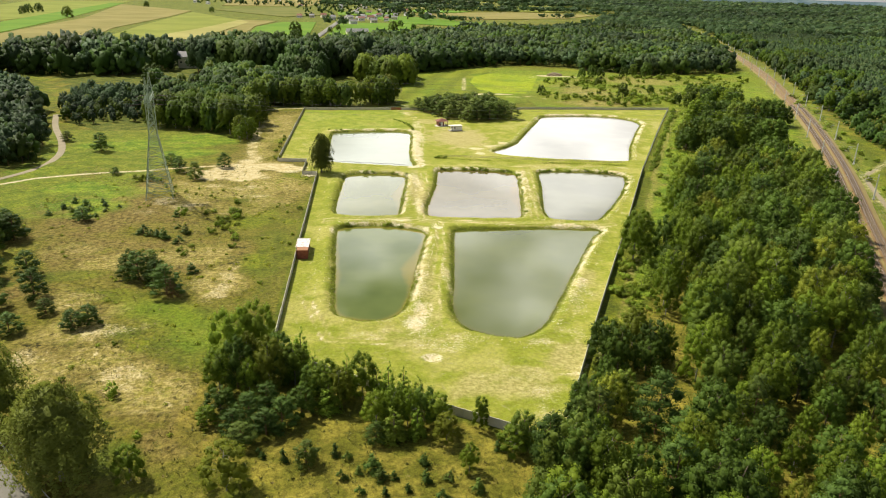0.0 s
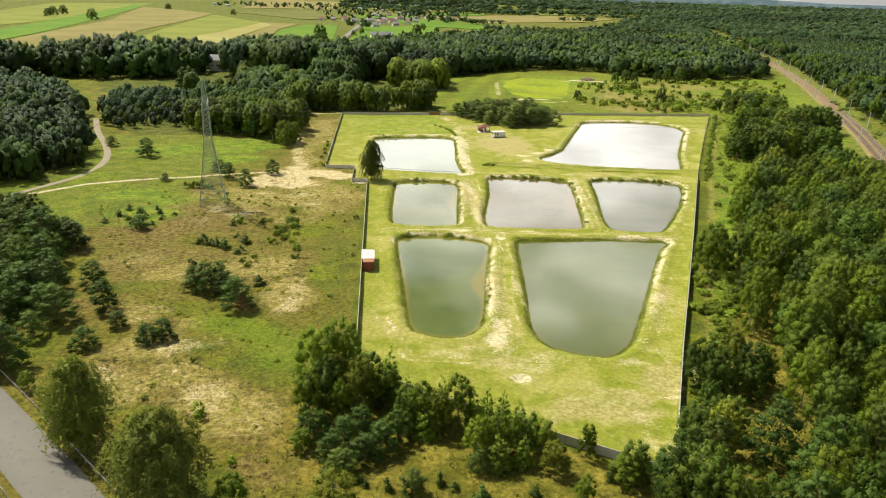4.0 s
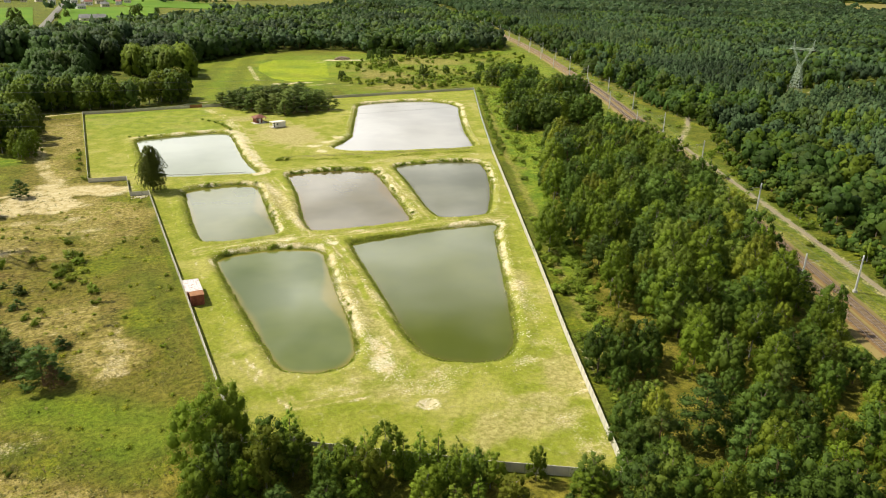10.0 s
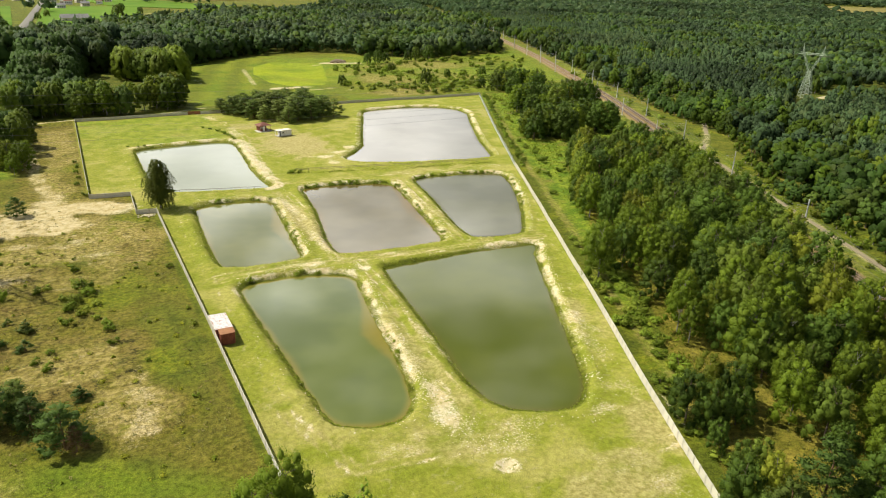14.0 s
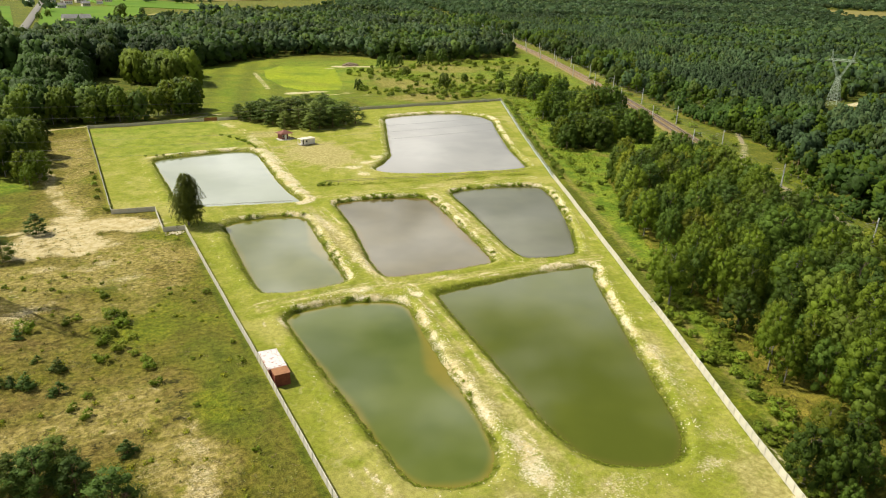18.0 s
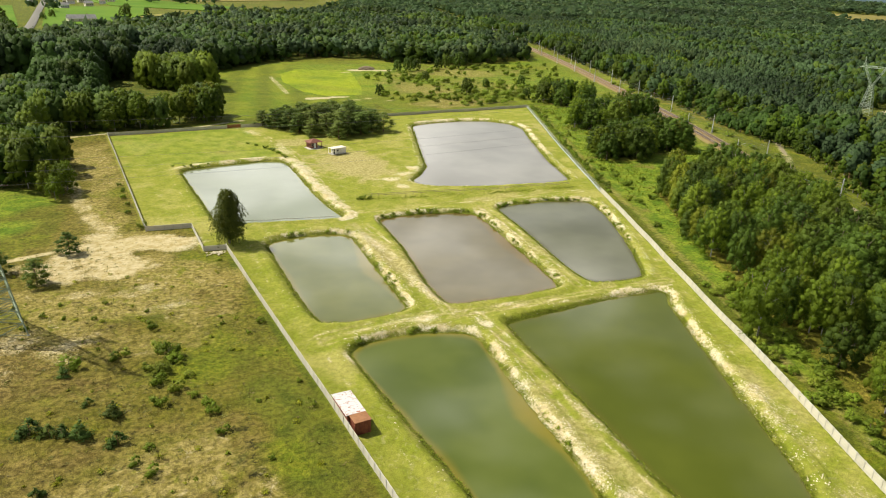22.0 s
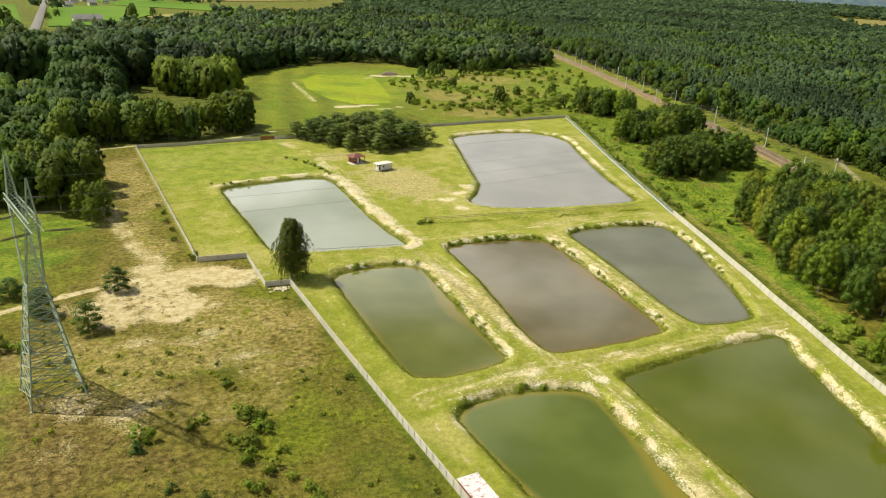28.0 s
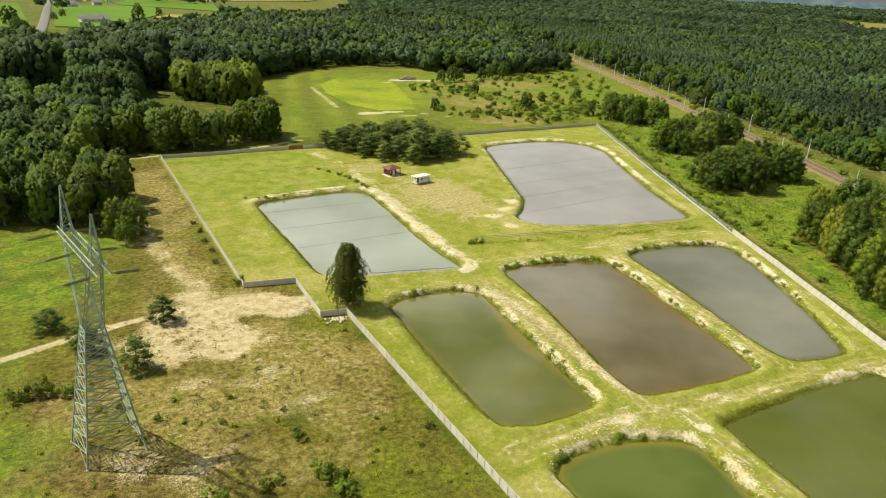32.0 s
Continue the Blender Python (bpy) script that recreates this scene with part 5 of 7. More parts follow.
for x, y, h in [(-12.4, 85.4, 2.0), (-15.4, 85.9, 1.3), (-16.1, 86.9, 1.2), (-5.1, 86.2, 2.0), (-3.4, 84.8, 1.6), (0.3, 82.1, 3.0), (1.4, 80.0, 2.4), (-4.1, 80.6, 1.8), (-1.7, 81.6, 1.5), (7.6, 82.8, 2.2), (3.2, 80.1, 1.5), (7.6, 79.2, 2.2), (10.8, 78.8, 2.0), (-8.4, 86.4, 1.2), (5.0, 77.4, 1.6), (1.9, 77.0, 1.5), (-1.6, 77.4, 1.6), (18.8, 85.4, 2.0), (9.4, 75.0, 2.2), (14.5, 76.5, 2.4)]:
    plant("sapling", x, y, h, "pine saplings before the fence", wide=1.35)

# the sandy heath west of the fence
for x, y, h in [(-50.2, 98.9, 4.6), (-32.6, 82.7, 6.0), (-67.7, 88.0, 5.8), (-71.8, 113.5, 3.8)]:
    plant("birch", x, y, h, "trees beside the country road", wide=1.25)
plant("weeping", -57.2, 98.2, 14.5, "trees beside the country road", "broad dark weeping birch beside the road", wide=1.55)
plant("weeping", -41.8, 83.5, 15.0, "trees beside the country road", "broad weeping birch beside the road", wide=1.95)
for x, y, h in [(-51.8, 153.5, 7.4), (-49.5, 155.5, 6.8), (-54.6, 155, 6.2), (-47.5, 151.5, 5.8), (-43.4, 144.5, 7.6), (-55, 131.5, 4.4), (-57.6, 129.8, 4.2), (-65.2, 136.6, 3.7), (-68.5, 128.4, 4.5), (-79.6, 197.5, 4.6), (-104.4, 286.6, 8.0), (-124.4, 305.8, 4.7), (-52.1, 259.8, 6.0), (-58.8, 243, 6.6), (-66.5, 253.3, 6.2), (-72, 264, 4.9), (-87.1, 248.9, 3.0), (-97.8, 181.8, 12), (-91, 181.8, 8)]:
    plant("pine", x, y, h, "scattered pines on the heath", wide=1.45 if h > 5.7 else 1.75)
plant("dry", -41.9, 142.9, 4.6, "scattered pines on the heath", wide=1.2)
for x, y, h in [(-54.2, 203.3, 2.6), (-38.5, 201, 2.8), (-39.4, 203.8, 2.4), (-40.8, 195.6, 2.6), (-39.2, 189.1, 2.0), (-42, 185.9, 2.0), (-47.4, 203.8, 1.6), (-45, 204.6, 1.4), (-39.5, 213, 1.9), (-42.4, 198, 1.4), (-37.6, 198.6, 2.2), (-41.6, 192.6, 2.0), (-35, 180.4, 1.7), (-34.8, 174.5, 1.5), (-35.4, 183, 1.4), (-44.9, 174.7, 1.2), (-45.6, 168.9, 1.6), (-47.5, 172, 1.4), (-36.4, 192.4, 1.4), (-37, 186, 1.2)]:
    plant("bush", x, y, h * 1.05, "bushes on the heath", "low bushy green shrub on the sandy heath", wide=1.2)
for x, y, h in [(-59.8, 185.6, 2.9), (-57.5, 184.0, 2.2), (-55.8, 183, 2.3), (-53.5, 181.6, 3.0), (-48.8, 185.3, 2.7), (-48.8, 177.8, 2.2), (-40.8, 156.6, 2.5), (-55.2, 201, 2.0), (-52, 190.5, 1.4), (-59.2, 170.5, 1.6)]:
    plant("sapling", x, y, h * 1.05, "small pines on the heath", wide=1.75)
for x, y, h in [(-76.6, 239.4, 3.2), (-73.2, 240.6, 3.4), (-70.0, 238.5, 2.6), (-42.3, 104.5, 2.6), (-34.4, 92.3, 1.4), (-39.8, 220.8, 0.9), (-27.2, 212.6, 0.8), (-27.4, 209.7, 0.9), (-23.6, 203.7, 1.0), (-46.8, 227.5, 1.0), (-49.2, 220.9, 1.1), (-20.4, 207, 1.7), (-63, 232, 1.3), (-58, 226, 1.2), (-61, 221, 1.4), (-55, 230, 0.9), (-66, 232, 1.6), (-54.5, 223.5, 1.0), (-34.5, 271.5, 2.4), (-36, 294, 1.5), (-36.5, 301, 1.8), (-36, 309, 1.6), (-36.6, 286, 1.6), (-36.3, 316, 1.4), (-24.5, 150, 1.0), (-30, 165, 0.9), (-28, 180, 0.8), (-47, 122, 1.2), (-52, 110, 1.1), (-20.2, 175, 1.2), (-20.3, 183, 1.0)]:
    plant("bush", x, y, h, "bushes on the heath")
for x, y, h in [(-78, 211, 1.6), (-81, 207, 1.8), (-76, 206, 1.4), (-84, 212, 2.0), (-80, 215, 1.5), (-86, 206, 1.8), (-73.5, 209.5, 1.2), (-83, 202, 1.6), (-88, 215, 1.9), (-77.5, 201, 1.4), (-89, 209, 2.0), (-91, 203, 1.8)]:
    plant("sapling", x, y, h, "small pines on the heath", wide=2.3)


def bush_stuff(name, spots, label):
    """Far bushes that nobody could count, as one mesh; spots are (x, y, height, wide)."""
    protos = [make_kind("bush", 400 + v) for v in range(4)]
    quads, tint = [], []
    for k, (x, y, h, wide) in enumerate(spots):
        q, _, height = protos[k % 4]
        q = q.copy()
        q[..., :3] *= np.array([h * wide, h * wide, h]) / height
        q[..., 0] += x
        q[..., 1] += y
        quads.append(q)
        tint.append(np.full(len(q), (k * 0.618) % 1.0))
    tagged(new(name, quads_mesh(name, np.concatenate(quads), LEAF_BUSH, np.concatenate(tint), 3)), label, "bushes", kind="stuff")


wx, wy, wr = scatter(WOODS["west"], 6.4, 6)
for x, y in zip(wx, wy):
    if wr.random() < 0.10:
        continue
    plant("pine" if wr.random() < 0.8 else "alder", float(x), float(y), float(wr.uniform(6.5, 9.5)), "pines of the western wood", wide=1.35)
for x, y, h in [(-82.3, 120.8, 10.0), (-78.6, 120.6, 9.6), (-79.3, 132.1, 6.0), (-77.5, 139.1, 8.6), (-86.1, 144.0, 7), (-77.5, 157.8, 6.4), (-70.5, 144.3, 7.3), (-90, 132.8, 6), (-84.2, 128.7, 6.2), (-81, 141.5, 7.8)]:
    plant("pine", x, y, h, "pines of the western wood", wide=1.35)

# weeping birch at the fence corner and the pine grove by the hut
plant("weeping", -16.4, 252.6, 14.4, "", wide=1.3)
for x, y, h in [(33, 386, 9), (38, 380, 10), (44, 374, 10), (40, 390, 10), (47, 383, 11), (50, 367, 10), (53, 376, 11), (55, 388, 11), (57, 361, 10), (60, 370, 11), (62, 381, 11), (64, 363, 10.5), (66, 374, 11), (69, 367, 10), (70, 380, 10), (73, 372, 10), (76, 366, 9), (49, 393, 10), (60, 393, 10), (43, 366, 7.5), (52, 358, 8), (36, 392, 8.5), (29, 392, 7.5), (70, 390, 9), (56, 366, 12), (50, 378, 12), (63, 376, 12.5), (45, 386, 11.5), (67, 384, 12), (58, 382, 12.5), (40, 374, 9)]:
    plant("scots", x, y, h, "pine grove beside the hut", wide=1.75)

# bushes on the scrubland north of the yard
nx, ny, nr = scatter([(112, 415), (120, 505), (150, 555), (225, 560), (330, 580), (250, 470), (200, 408)], 6.6, 9)
spots = []
for x, y in zip(nx, ny):
    thick_here = 0.36 + 0.5 * float(wobble(x, y, 0.06, 21)) + 0.35 * float(math.exp(-((y - 446 - 0.1 * (x - 150)) / 22) ** 2))
    if nr.random() > thick_here:
        continue
    spots.append((float(x), float(y), float(nr.uniform(1.2, 4.6)), float(nr.uniform(0.8, 1.4))))
bush_stuff("scrubland_bushes", spots, "round light green bushes scattered over the scrubland")
for x, y, h in [(165.5, 447, 10.5), (169.8, 554, 8.5), (178, 553, 11), (225, 561, 13), (114, 458, 7), (168, 506, 7), (193, 470, 6), (223, 474, 7), (186, 556, 9), (206, 560, 9), (216, 566, 11), (192.7, 424, 7)]:
    plant("alder", x, y, h, "lone trees on the scrubland")
ex, ey, er = scatter([(80, 182), (110, 250), (135, 300), (178, 392), (196, 392), (160, 320), (135, 262), (116, 236), (96, 206)], 6.5, 12)
for x, y in zip(ex, ey):
    if er.random() < 0.5:
        plant("bush", float(x), float(y), float(er.uniform(0.9, 2.6)), "bushes outside the eastern fence", wide=1.2)

ex, ey, er = scatter([(30, 84), (48, 126), (62, 156), (76, 186), (86, 186), (74, 158), (58, 128), (40, 100)], 3.4, 15)
for x, y in zip(ex, ey):
    if er.random() < 0.62:
        plant("bush", float(x), float(y), float(er.uniform(0.8, 2.8)), "bushes outside the eastern fence", wide=float(er.uniform(1.0, 1.7)))

for k in range(58):
    f = k / 57
    plant("bush", 108.5 + (179.5 - 108.5) * f + er.uniform(-0.7, 1.2), 253.5 + (400 - 253.5) * f, float(er.uniform(1.0, 2.1)), "bushes outside the eastern fence", wide=float(er.uniform(0.9, 1.5)))

for x, y, h in [(14.4, 359.1, 1.1), (16.6, 355, 1.3), (19.2, 350.4, 1.6), (20.6, 345.4, 1.5), (21.4, 340.6, 1.6), (21.9, 336.4, 1.4), (22, 332.4, 1.3), (20.2, 347.4, 1.2), (29, 275.6, 1.7), (31, 275.2, 1.3), (27.4, 275.2, 1.0), (-17.6, 334.2, 0.9), (-14.2, 332, 0.8), (-11.8, 332.4, 0.9), (-9.3, 331.8, 0.7), (-6, 333, 0.7)]:
    plant("bush", x, y, h, "weedy bushes on the pond bank", "low weedy shrub on the sandy pond bank", wide=1.2)

vx, vy, vrng = scatter([(134, 130), (160, 172), (190, 228), (214, 268), (232, 310), (262, 384), (305, 480), (296, 480), (252, 386), (226, 320), (205, 276), (182, 236), (152, 178), (128, 136)], 6.0, 14)
for x, y in zip(vx, vy):
    if vrng.random() < 0.4:
        plant("bush", float(x), float(y), float(vrng.uniform(1.0, 3.2)), "bushes beside the railway", wide=1.3)

for x, y, h in [(30, 509, 12), (27, 515, 13), (3, 414, 17), (-9, 407, 15), (9, 411, 16), (-20, 403, 14), (-30, 401, 13), (13, 424, 17)]:
    plant("birch", x, y, h, "bright birches at the wood edge", wide=1.3)

# woods
STANDS = [
    ("birch_row", [(-54, 399), (-30, 402), (-12, 402), (-11, 416), (-34, 424), (-56, 416)], 6.2, [("birch", 0.75), ("alder", 0.25)], (13.5, 17.0), 1.2, "row of light green birches behind the slab fence", None),
    ("birch_clump", [(-4, 404), (13, 406), (17, 424), (2, 428), (-5, 418)], 6.0, [("birch", 0.8), ("alder", 0.2)], (14.0, 17.5), 1.3, "clump of tall birches at the gate", None),
    ("mixed_wood", [(-53, 318), (-50, 345), (-57, 365), (-56, 398), (-60, 410), (-110, 402), (-103, 348), (-96, 331), (-87, 331)], 6.3, [("birch", 0.6), ("alder", 0.4)], (12.5, 18.0), 1.4, "dense mixed wood of birch and alder", None),
    ("alder_wood", [(-58, 416), (-36, 426), (-26, 444), (-30, 474), (-58, 480), (-84, 500), (-119, 535), (-141, 476), (-110, 404)], 7.4, [("alder", 0.65), ("birch", 0.35)], (12.0, 16.5), 0.5, "dark alder wood behind the birches", None),
]
STANDS += [
    ("rounded_stand", [(-56, 482), (-30, 480), (-26, 512), (-58, 516)], 8.5, [("alder", 1.0)], (16.5, 21.0), 0.9, "stand of broad rounded green trees", None),
    ("bright_wood", [(-6, 509), (22, 490), (31, 506), (36, 552), (6, 566), (-7, 540)], 7.8, [("alder", 1.0)], (17.0, 23.5), 1.0, "stand of bright green broadleaf trees at the meadow", "lime"),
    ("tall_wood", [(-126, 545), (-92, 532), (-60, 526), (-24, 532), (-12, 548), (-8, 600), (4, 640), (-129, 640)], 9.0, [("alder", 0.75), ("pine", 0.25)], (21.0, 29.0), 0.6, "tall dark broadleaf wood", None),
    ("back_wood", [(6, 568), (30, 570), (90, 616), (60, 680), (-200, 690), (-150, 645), (4, 642), (-4, 600)], 8.6, [("pine", 0.5), ("alder", 0.5)], (14.0, 20.0), 0.2, "dark mixed wood behind the bright stand", None),
    ("pine_thicket", [(-141, 339), (-103, 350), (-98, 400), (-140, 455), (-174, 450), (-162, 400)], 6.6, [("pine", 0.85), ("birch", 0.15)], (6.0, 8.8), 0.3, "dense thicket of young dark pines", None),
]
for k, (name, outline, step, kinds, heights, lod, label, bright) in enumerate(STANDS):
    mx, my, mr = scatter(outline, step, 210 + k)
    lane = inside([(-90, 418), (-117, 418), (-154, 585), (-124, 585)], mx, my) & (name == "alder_wood")
    wood_stuff(name, mx[~lane], my[~lane], kinds, heights, lod, mr, label, LEAF_LIME if bright else None, spread=0.98 if lod > 0.4 else 1.15)
TALL_ROW = [(-345, 500), (-280, 512), (-214, 524), (-161, 533), (-147, 562), (-150, 625), (-345, 600)]
mx, my, mr = scatter(TALL_ROW, 8.5, 26)
keep = (mr.random(len(mx)) < 0.78) & (wobble(mx, my, 0.11, 5) > -0.55)
wood_stuff("tall_row", mx[keep], my[keep], [("alder", 0.65), ("pine", 0.35)], (14, 25), 0.26, mr, "row of tall dark trees behind the glade", spread=1.0)
plant("alder", -137, 480, 15, "", "broad rounded broadleaf tree beside the glade", wide=1.3)
mx, my, mr = scatter(WOODS["northwest"], 6.4, 22)
wood_stuff("pine_wood", mx, my, [("pine", 0.8), ("alder", 0.2)], (10.5, 16.0), 0.18, mr, "dense dark pine wood", spread=1.02)
mx, my, mr = scatter(WOODS["north"], 9.4, 23)
wood_stuff("north_wood", mx, my, [("pine", 0.5), ("alder", 0.35), ("birch", 0.15)], (12, 18), 0.055, mr, "dark mixed wood behind the meadow", spread=1.3)
mx, my, mr = scatter(WOODS["east"], 6.3, 24)
open_strip = (line_distance([(422, 510), (443, 531), (462, 552)], mx, my) < 7.5) | (line_distance(SIGHT_CUT, mx, my) < 17)
open_strip |= (np.hypot(mx - 371.6, my - 326.5) < 17) | (line_distance([(371.6, 326.5), (318, 292)], mx, my) < 10)
mx, my = mx[~open_strip], my[~open_strip]
rail_gap = line_distance(RAIL, mx, my)
near = rail_gap < 150
edge = rail_gap + 22 * wobble(mx, my, 0.03, 13) < 52
px, py, pr = scatter(WOODS["east"], 4.8, 61)
close = line_distance(RAIL, px, py)
clear = (line_distance([(422, 510), (443, 531), (462, 552)], px, py) < 7.0) | (line_distance(SIGHT_CUT, px, py) < 17)
clear |= (np.hypot(px - 371.6, py - 326.5) < 17) | (line_distance([(371.6, 326.5), (318, 292)], px, py) < 10) | (np.hypot(px - 443, py - 531) < 15)
deep = ~clear & (close < 150) & (close + 22 * wobble(px, py, 0.03, 13) >= 52)
wood_stuff("railway_forest", px[deep], py[deep], [("pine", 0.8), ("alder", 0.12), ("birch", 0.08)], (7.5, 13.5), 0.055, pr, "dense pine forest beyond the railway", spread=0.88)
gaps = (wobble(mx, my, 0.045, 17) + 0.5 * wobble(mx, my, 0.11, 18) < -0.12) & (rail_gap < 48) & (my > 335)
edge &= ~gaps
wood_stuff("forest_edge", mx[edge], my[edge], [("alder", 0.4), ("birch", 0.45), ("pine", 0.15)], (5.0, 13.0), 0.25, mr, "leafy light green edge of the forest")
wood_stuff("clearing_scrub", mx[gaps & near], my[gaps & near], [("alder", 0.5), ("birch", 0.5)], (2.5, 7.0), 0.14, mr, "shrubs and young trees in the clearings by the railway")
far_sel = ~near & (mr.random(len(mx)) < 0.72)
wood_stuff("far_forest", mx[far_sel], my[far_sel], [("pine", 0.6), ("alder", 0.4)], (9.5, 14), 0.012, mr, "wide dark forest beyond the railway", trunks=False, spread=1.2)
mx, my, mr = scatter([(110, 60), (137, 116), (159, 158), (190, 220), (214, 244), (230, 252), (244, 300), (238, 294), (222, 258), (206, 244), (182, 214), (152, 160), (124, 106), (104, 62)], 4.2, 29)
wood_stuff("forest_scrub", mx, my, [("alder", 0.5), ("birch", 0.5)], (2.2, 5.5), 0.10, mr, "low shrubs between the track and the forest")


# forest out to the horizon: rings of trees that thin out with distance
def horizon_forest():
    rng = np.random.default_rng(31)
    r = 620.0
    xs, ys, ss = [], [], []
    while r < 4700:
        a = np.arange(radians(-3), radians(66), 0.0115)
        a = a + rng.uniform(-0.005, 0.005, len(a))
        rr = r * (1 + rng.uniform(-0.006, 0.006, len(a)))
        xs.append(rr * np.sin(a))
        ys.append(100 + rr * np.cos(a))
        ss.append(np.full(len(a), r * 0.0125))
        r *= 1.0125
    x, y, s = np.concatenate(xs), np.concatenate(ys), np.concatenate(ss)
    taken = np.zeros(len(x), bool)
    for key in ("middle", "north", "east"):
        taken |= inside(WOODS[key], x, y)
    open_land = inside([(-2000, 700), (-60, 760), (60, 960), (250, 1150), (400, 1260), (560, 1700), (900, 2300), (700, 4800), (-3000, 4800)], x, y)
    open_land |= inside([(1500, 1100), (1700, 1000), (2500, 1500), (2300, 1700)], x, y)
    strips = (np.sin(y * 0.011 + np.sin(x * 0.004) * 1.4) > 0.80) & (y > 2250) | (np.sin(y * 0.017 + x * 0.006) > 0.97) & (np.sin(x * 0.02 + y * 0.003) > 0.1) & (y > 1100)
    sel = ~taken & (~open_land | strips & (rng.random(len(x)) < 0.8)) & (line_distance(RAIL, x, y) > 22)
    x, y, s = x[sel], y[sel], s[sel]
    n, m = len(x), 16
    q = leaves_on([(0, 0, 0.62, 0.55, 0.45), (0.2, 0.25, 0.85, 0.35, 0.3), (-0.25, -0.2, 0.8, 0.35, 0.3)], m * 8, 0.25, rng, 0.5, stir=0.15).reshape(8, m, 4, 6)
    Q = q[rng.integers(0, 8, n)]
    hgt = np.maximum(13.0, s * 0.5) * rng.uniform(0.7, 1.15, n)
    w = np.maximum(s, 9.0)
    Q[..., :3] = Q[..., :3] * np.stack([w, w, hgt], 1)[:, None, None, :] + np.stack([x, y, np.zeros(n)], 1)[:, None, None, :]
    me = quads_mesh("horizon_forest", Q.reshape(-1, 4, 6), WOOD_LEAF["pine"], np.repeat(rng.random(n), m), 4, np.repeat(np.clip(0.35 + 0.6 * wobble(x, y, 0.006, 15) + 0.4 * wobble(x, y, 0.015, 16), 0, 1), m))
    tagged(new("horizon_forest", me), "endless dark forest out to the horizon", "wood", kind="stuff")


horizon_forest()


# ---- fences ----
def along(line, step):
    """Points and headings every step metres along a broken line, bay by bay."""
    out = []
    for (x0, y0), (x1, y1) in zip(line, line[1:]):
        d = math.hypot(x1 - x0, y1 - y0)
        n = max(1, round(d / step))
        for i in range(n):
            out.append((x0 + (x1 - x0) * i / n, y0 + (y1 - y0) * i / n, math.atan2(y1 - y0, x1 - x0), d / n))
    return out


def slab_panel(h, slabs):
    """A fence bay 1 m long: stacked precast slabs with open joints and a coping."""
    bm = bmesh.new()
    for k in range(slabs):
        box(bm, 0.03, -0.022, h / slabs * k + 0.008, 0.97, 0.022, h / slabs * (k + 1) - 0.008)
    box(bm, 0.03, -0.045, h - 0.002, 0.97, 0.045, h + 0.05)
    return finish(bm, "panel", CONCRETE)


def post_mesh(h, r, material):
    bm = bmesh.new()
    box(bm, -r, -r, -0.3, r, r, h, 0.015)
    bar(bm, (0, 0, h), (0, 0, h + 0.07), r * 1.3, 0.02, 4)
    return finish(bm, "post", material)


def wire_panel(h):
    """A welded wire bay 1 m long over a low plinth."""
    bm = bmesh.new()
    for k in range(9):
        z = 0.42 + (h - 0.42) * k / 8
        bar(bm, (0.02, 0, z), (0.98, 0, z), 0.012, n=3)
    for k in range(9):
        bar(bm, (0.03 + 0.94 * k / 8, 0, 0.4), (0.03 + 0.94 * k / 8, 0, h), 0.004, n=3)
    return finish(bm, "wire_mesh", STEEL_GREY)


PANEL, PANEL_MID, PANEL_LOW = slab_panel(1.6, 4), slab_panel(1.5, 3), slab_panel(1.3, 3)
POST, POST_MID, POST_LOW, POST_STEEL = post_mesh(1.68, 0.085, CONCRETE_POST), post_mesh(1.58, 0.085, CONCRETE_POST), post_mesh(1.42, 0.08, CONCRETE_POST), post_mesh(1.75, 0.04, STEEL_GREY)
WIRE = wire_panel(1.65)
pb = bmesh.new()
box(pb, 0.02, -0.05, 0, 0.98, 0.05, 0.42)
PLINTH_ME = finish(pb, "plinth", PLINTH)


def fence(line, label, style, step=2.0):
    root = tagged(new(style[0]), label, "fence")
    x0, y0 = line[0]
    root.matrix_basis = pose(x0, y0, 0)
    rnd = random.Random(int(x0 * 7 + y0))
    for x, y, a, d in along(line, step):
        z = float(ground_height(np.array([x]), np.array([y]))[0]) - 0.03 + rnd.uniform(-0.02, 0.02)
        for name, me, lift in style[1]:
            child(name, me, root, Matrix.Translation((x - x0, y - y0, z + lift)) @ pose(0, 0, 0, rnd.uniform(-0.7, 0.7), 0, math.degrees(a)) @ Matrix.Diagonal((d, 1, 1, 1)))
        child("post", style[2], root, Matrix.Translation((x - x0, y - y0, z)) @ pose(0, 0, 0, 0, 0, math.degrees(a)))
    x, y = line[-1]
    child("post", style[2], root, pose(x - x0, y - y0, -0.03))
    return root


SLABS = ("concrete_fence", [("panel", PANEL, 0.0)], POST)
SLABS_MID = ("concrete_fence", [("panel", PANEL_MID, 0.0)], POST_MID)
SLABS_LOW = ("concrete_fence", [("panel", PANEL_LOW, 0.0)], POST_LOW)
WIRED = ("wire_fence", [("plinth", PLINTH_ME, 0.0), ("wire_mesh", WIRE, 0.0)], POST_STEEL)
fence(FENCE_W, "pale precast concrete slab fence beside the heath", SLABS_MID)
fence(FENCE_JOG, "pale concrete slab fence stepping round the fence corner", SLABS_LOW, 2.2)
fence([(-33.6, 391.5), (13.5, 391.5)], "grey concrete slab fence before the northern wood", SLABS_LOW, 2.4)
fence([(19.5, 391.5), (24.0, 391.5), (92.0, 397.5), (177.3, 401.2)], "grey low slab fence behind the pine grove", SLABS_LOW, 2.4)
fence(FENCE_E_MESH, "steel wire fence on a pale low plinth", WIRED, 2.5)
fence(FENCE_E, "pale precast concrete slab fence beside the railway wood", SLABS)
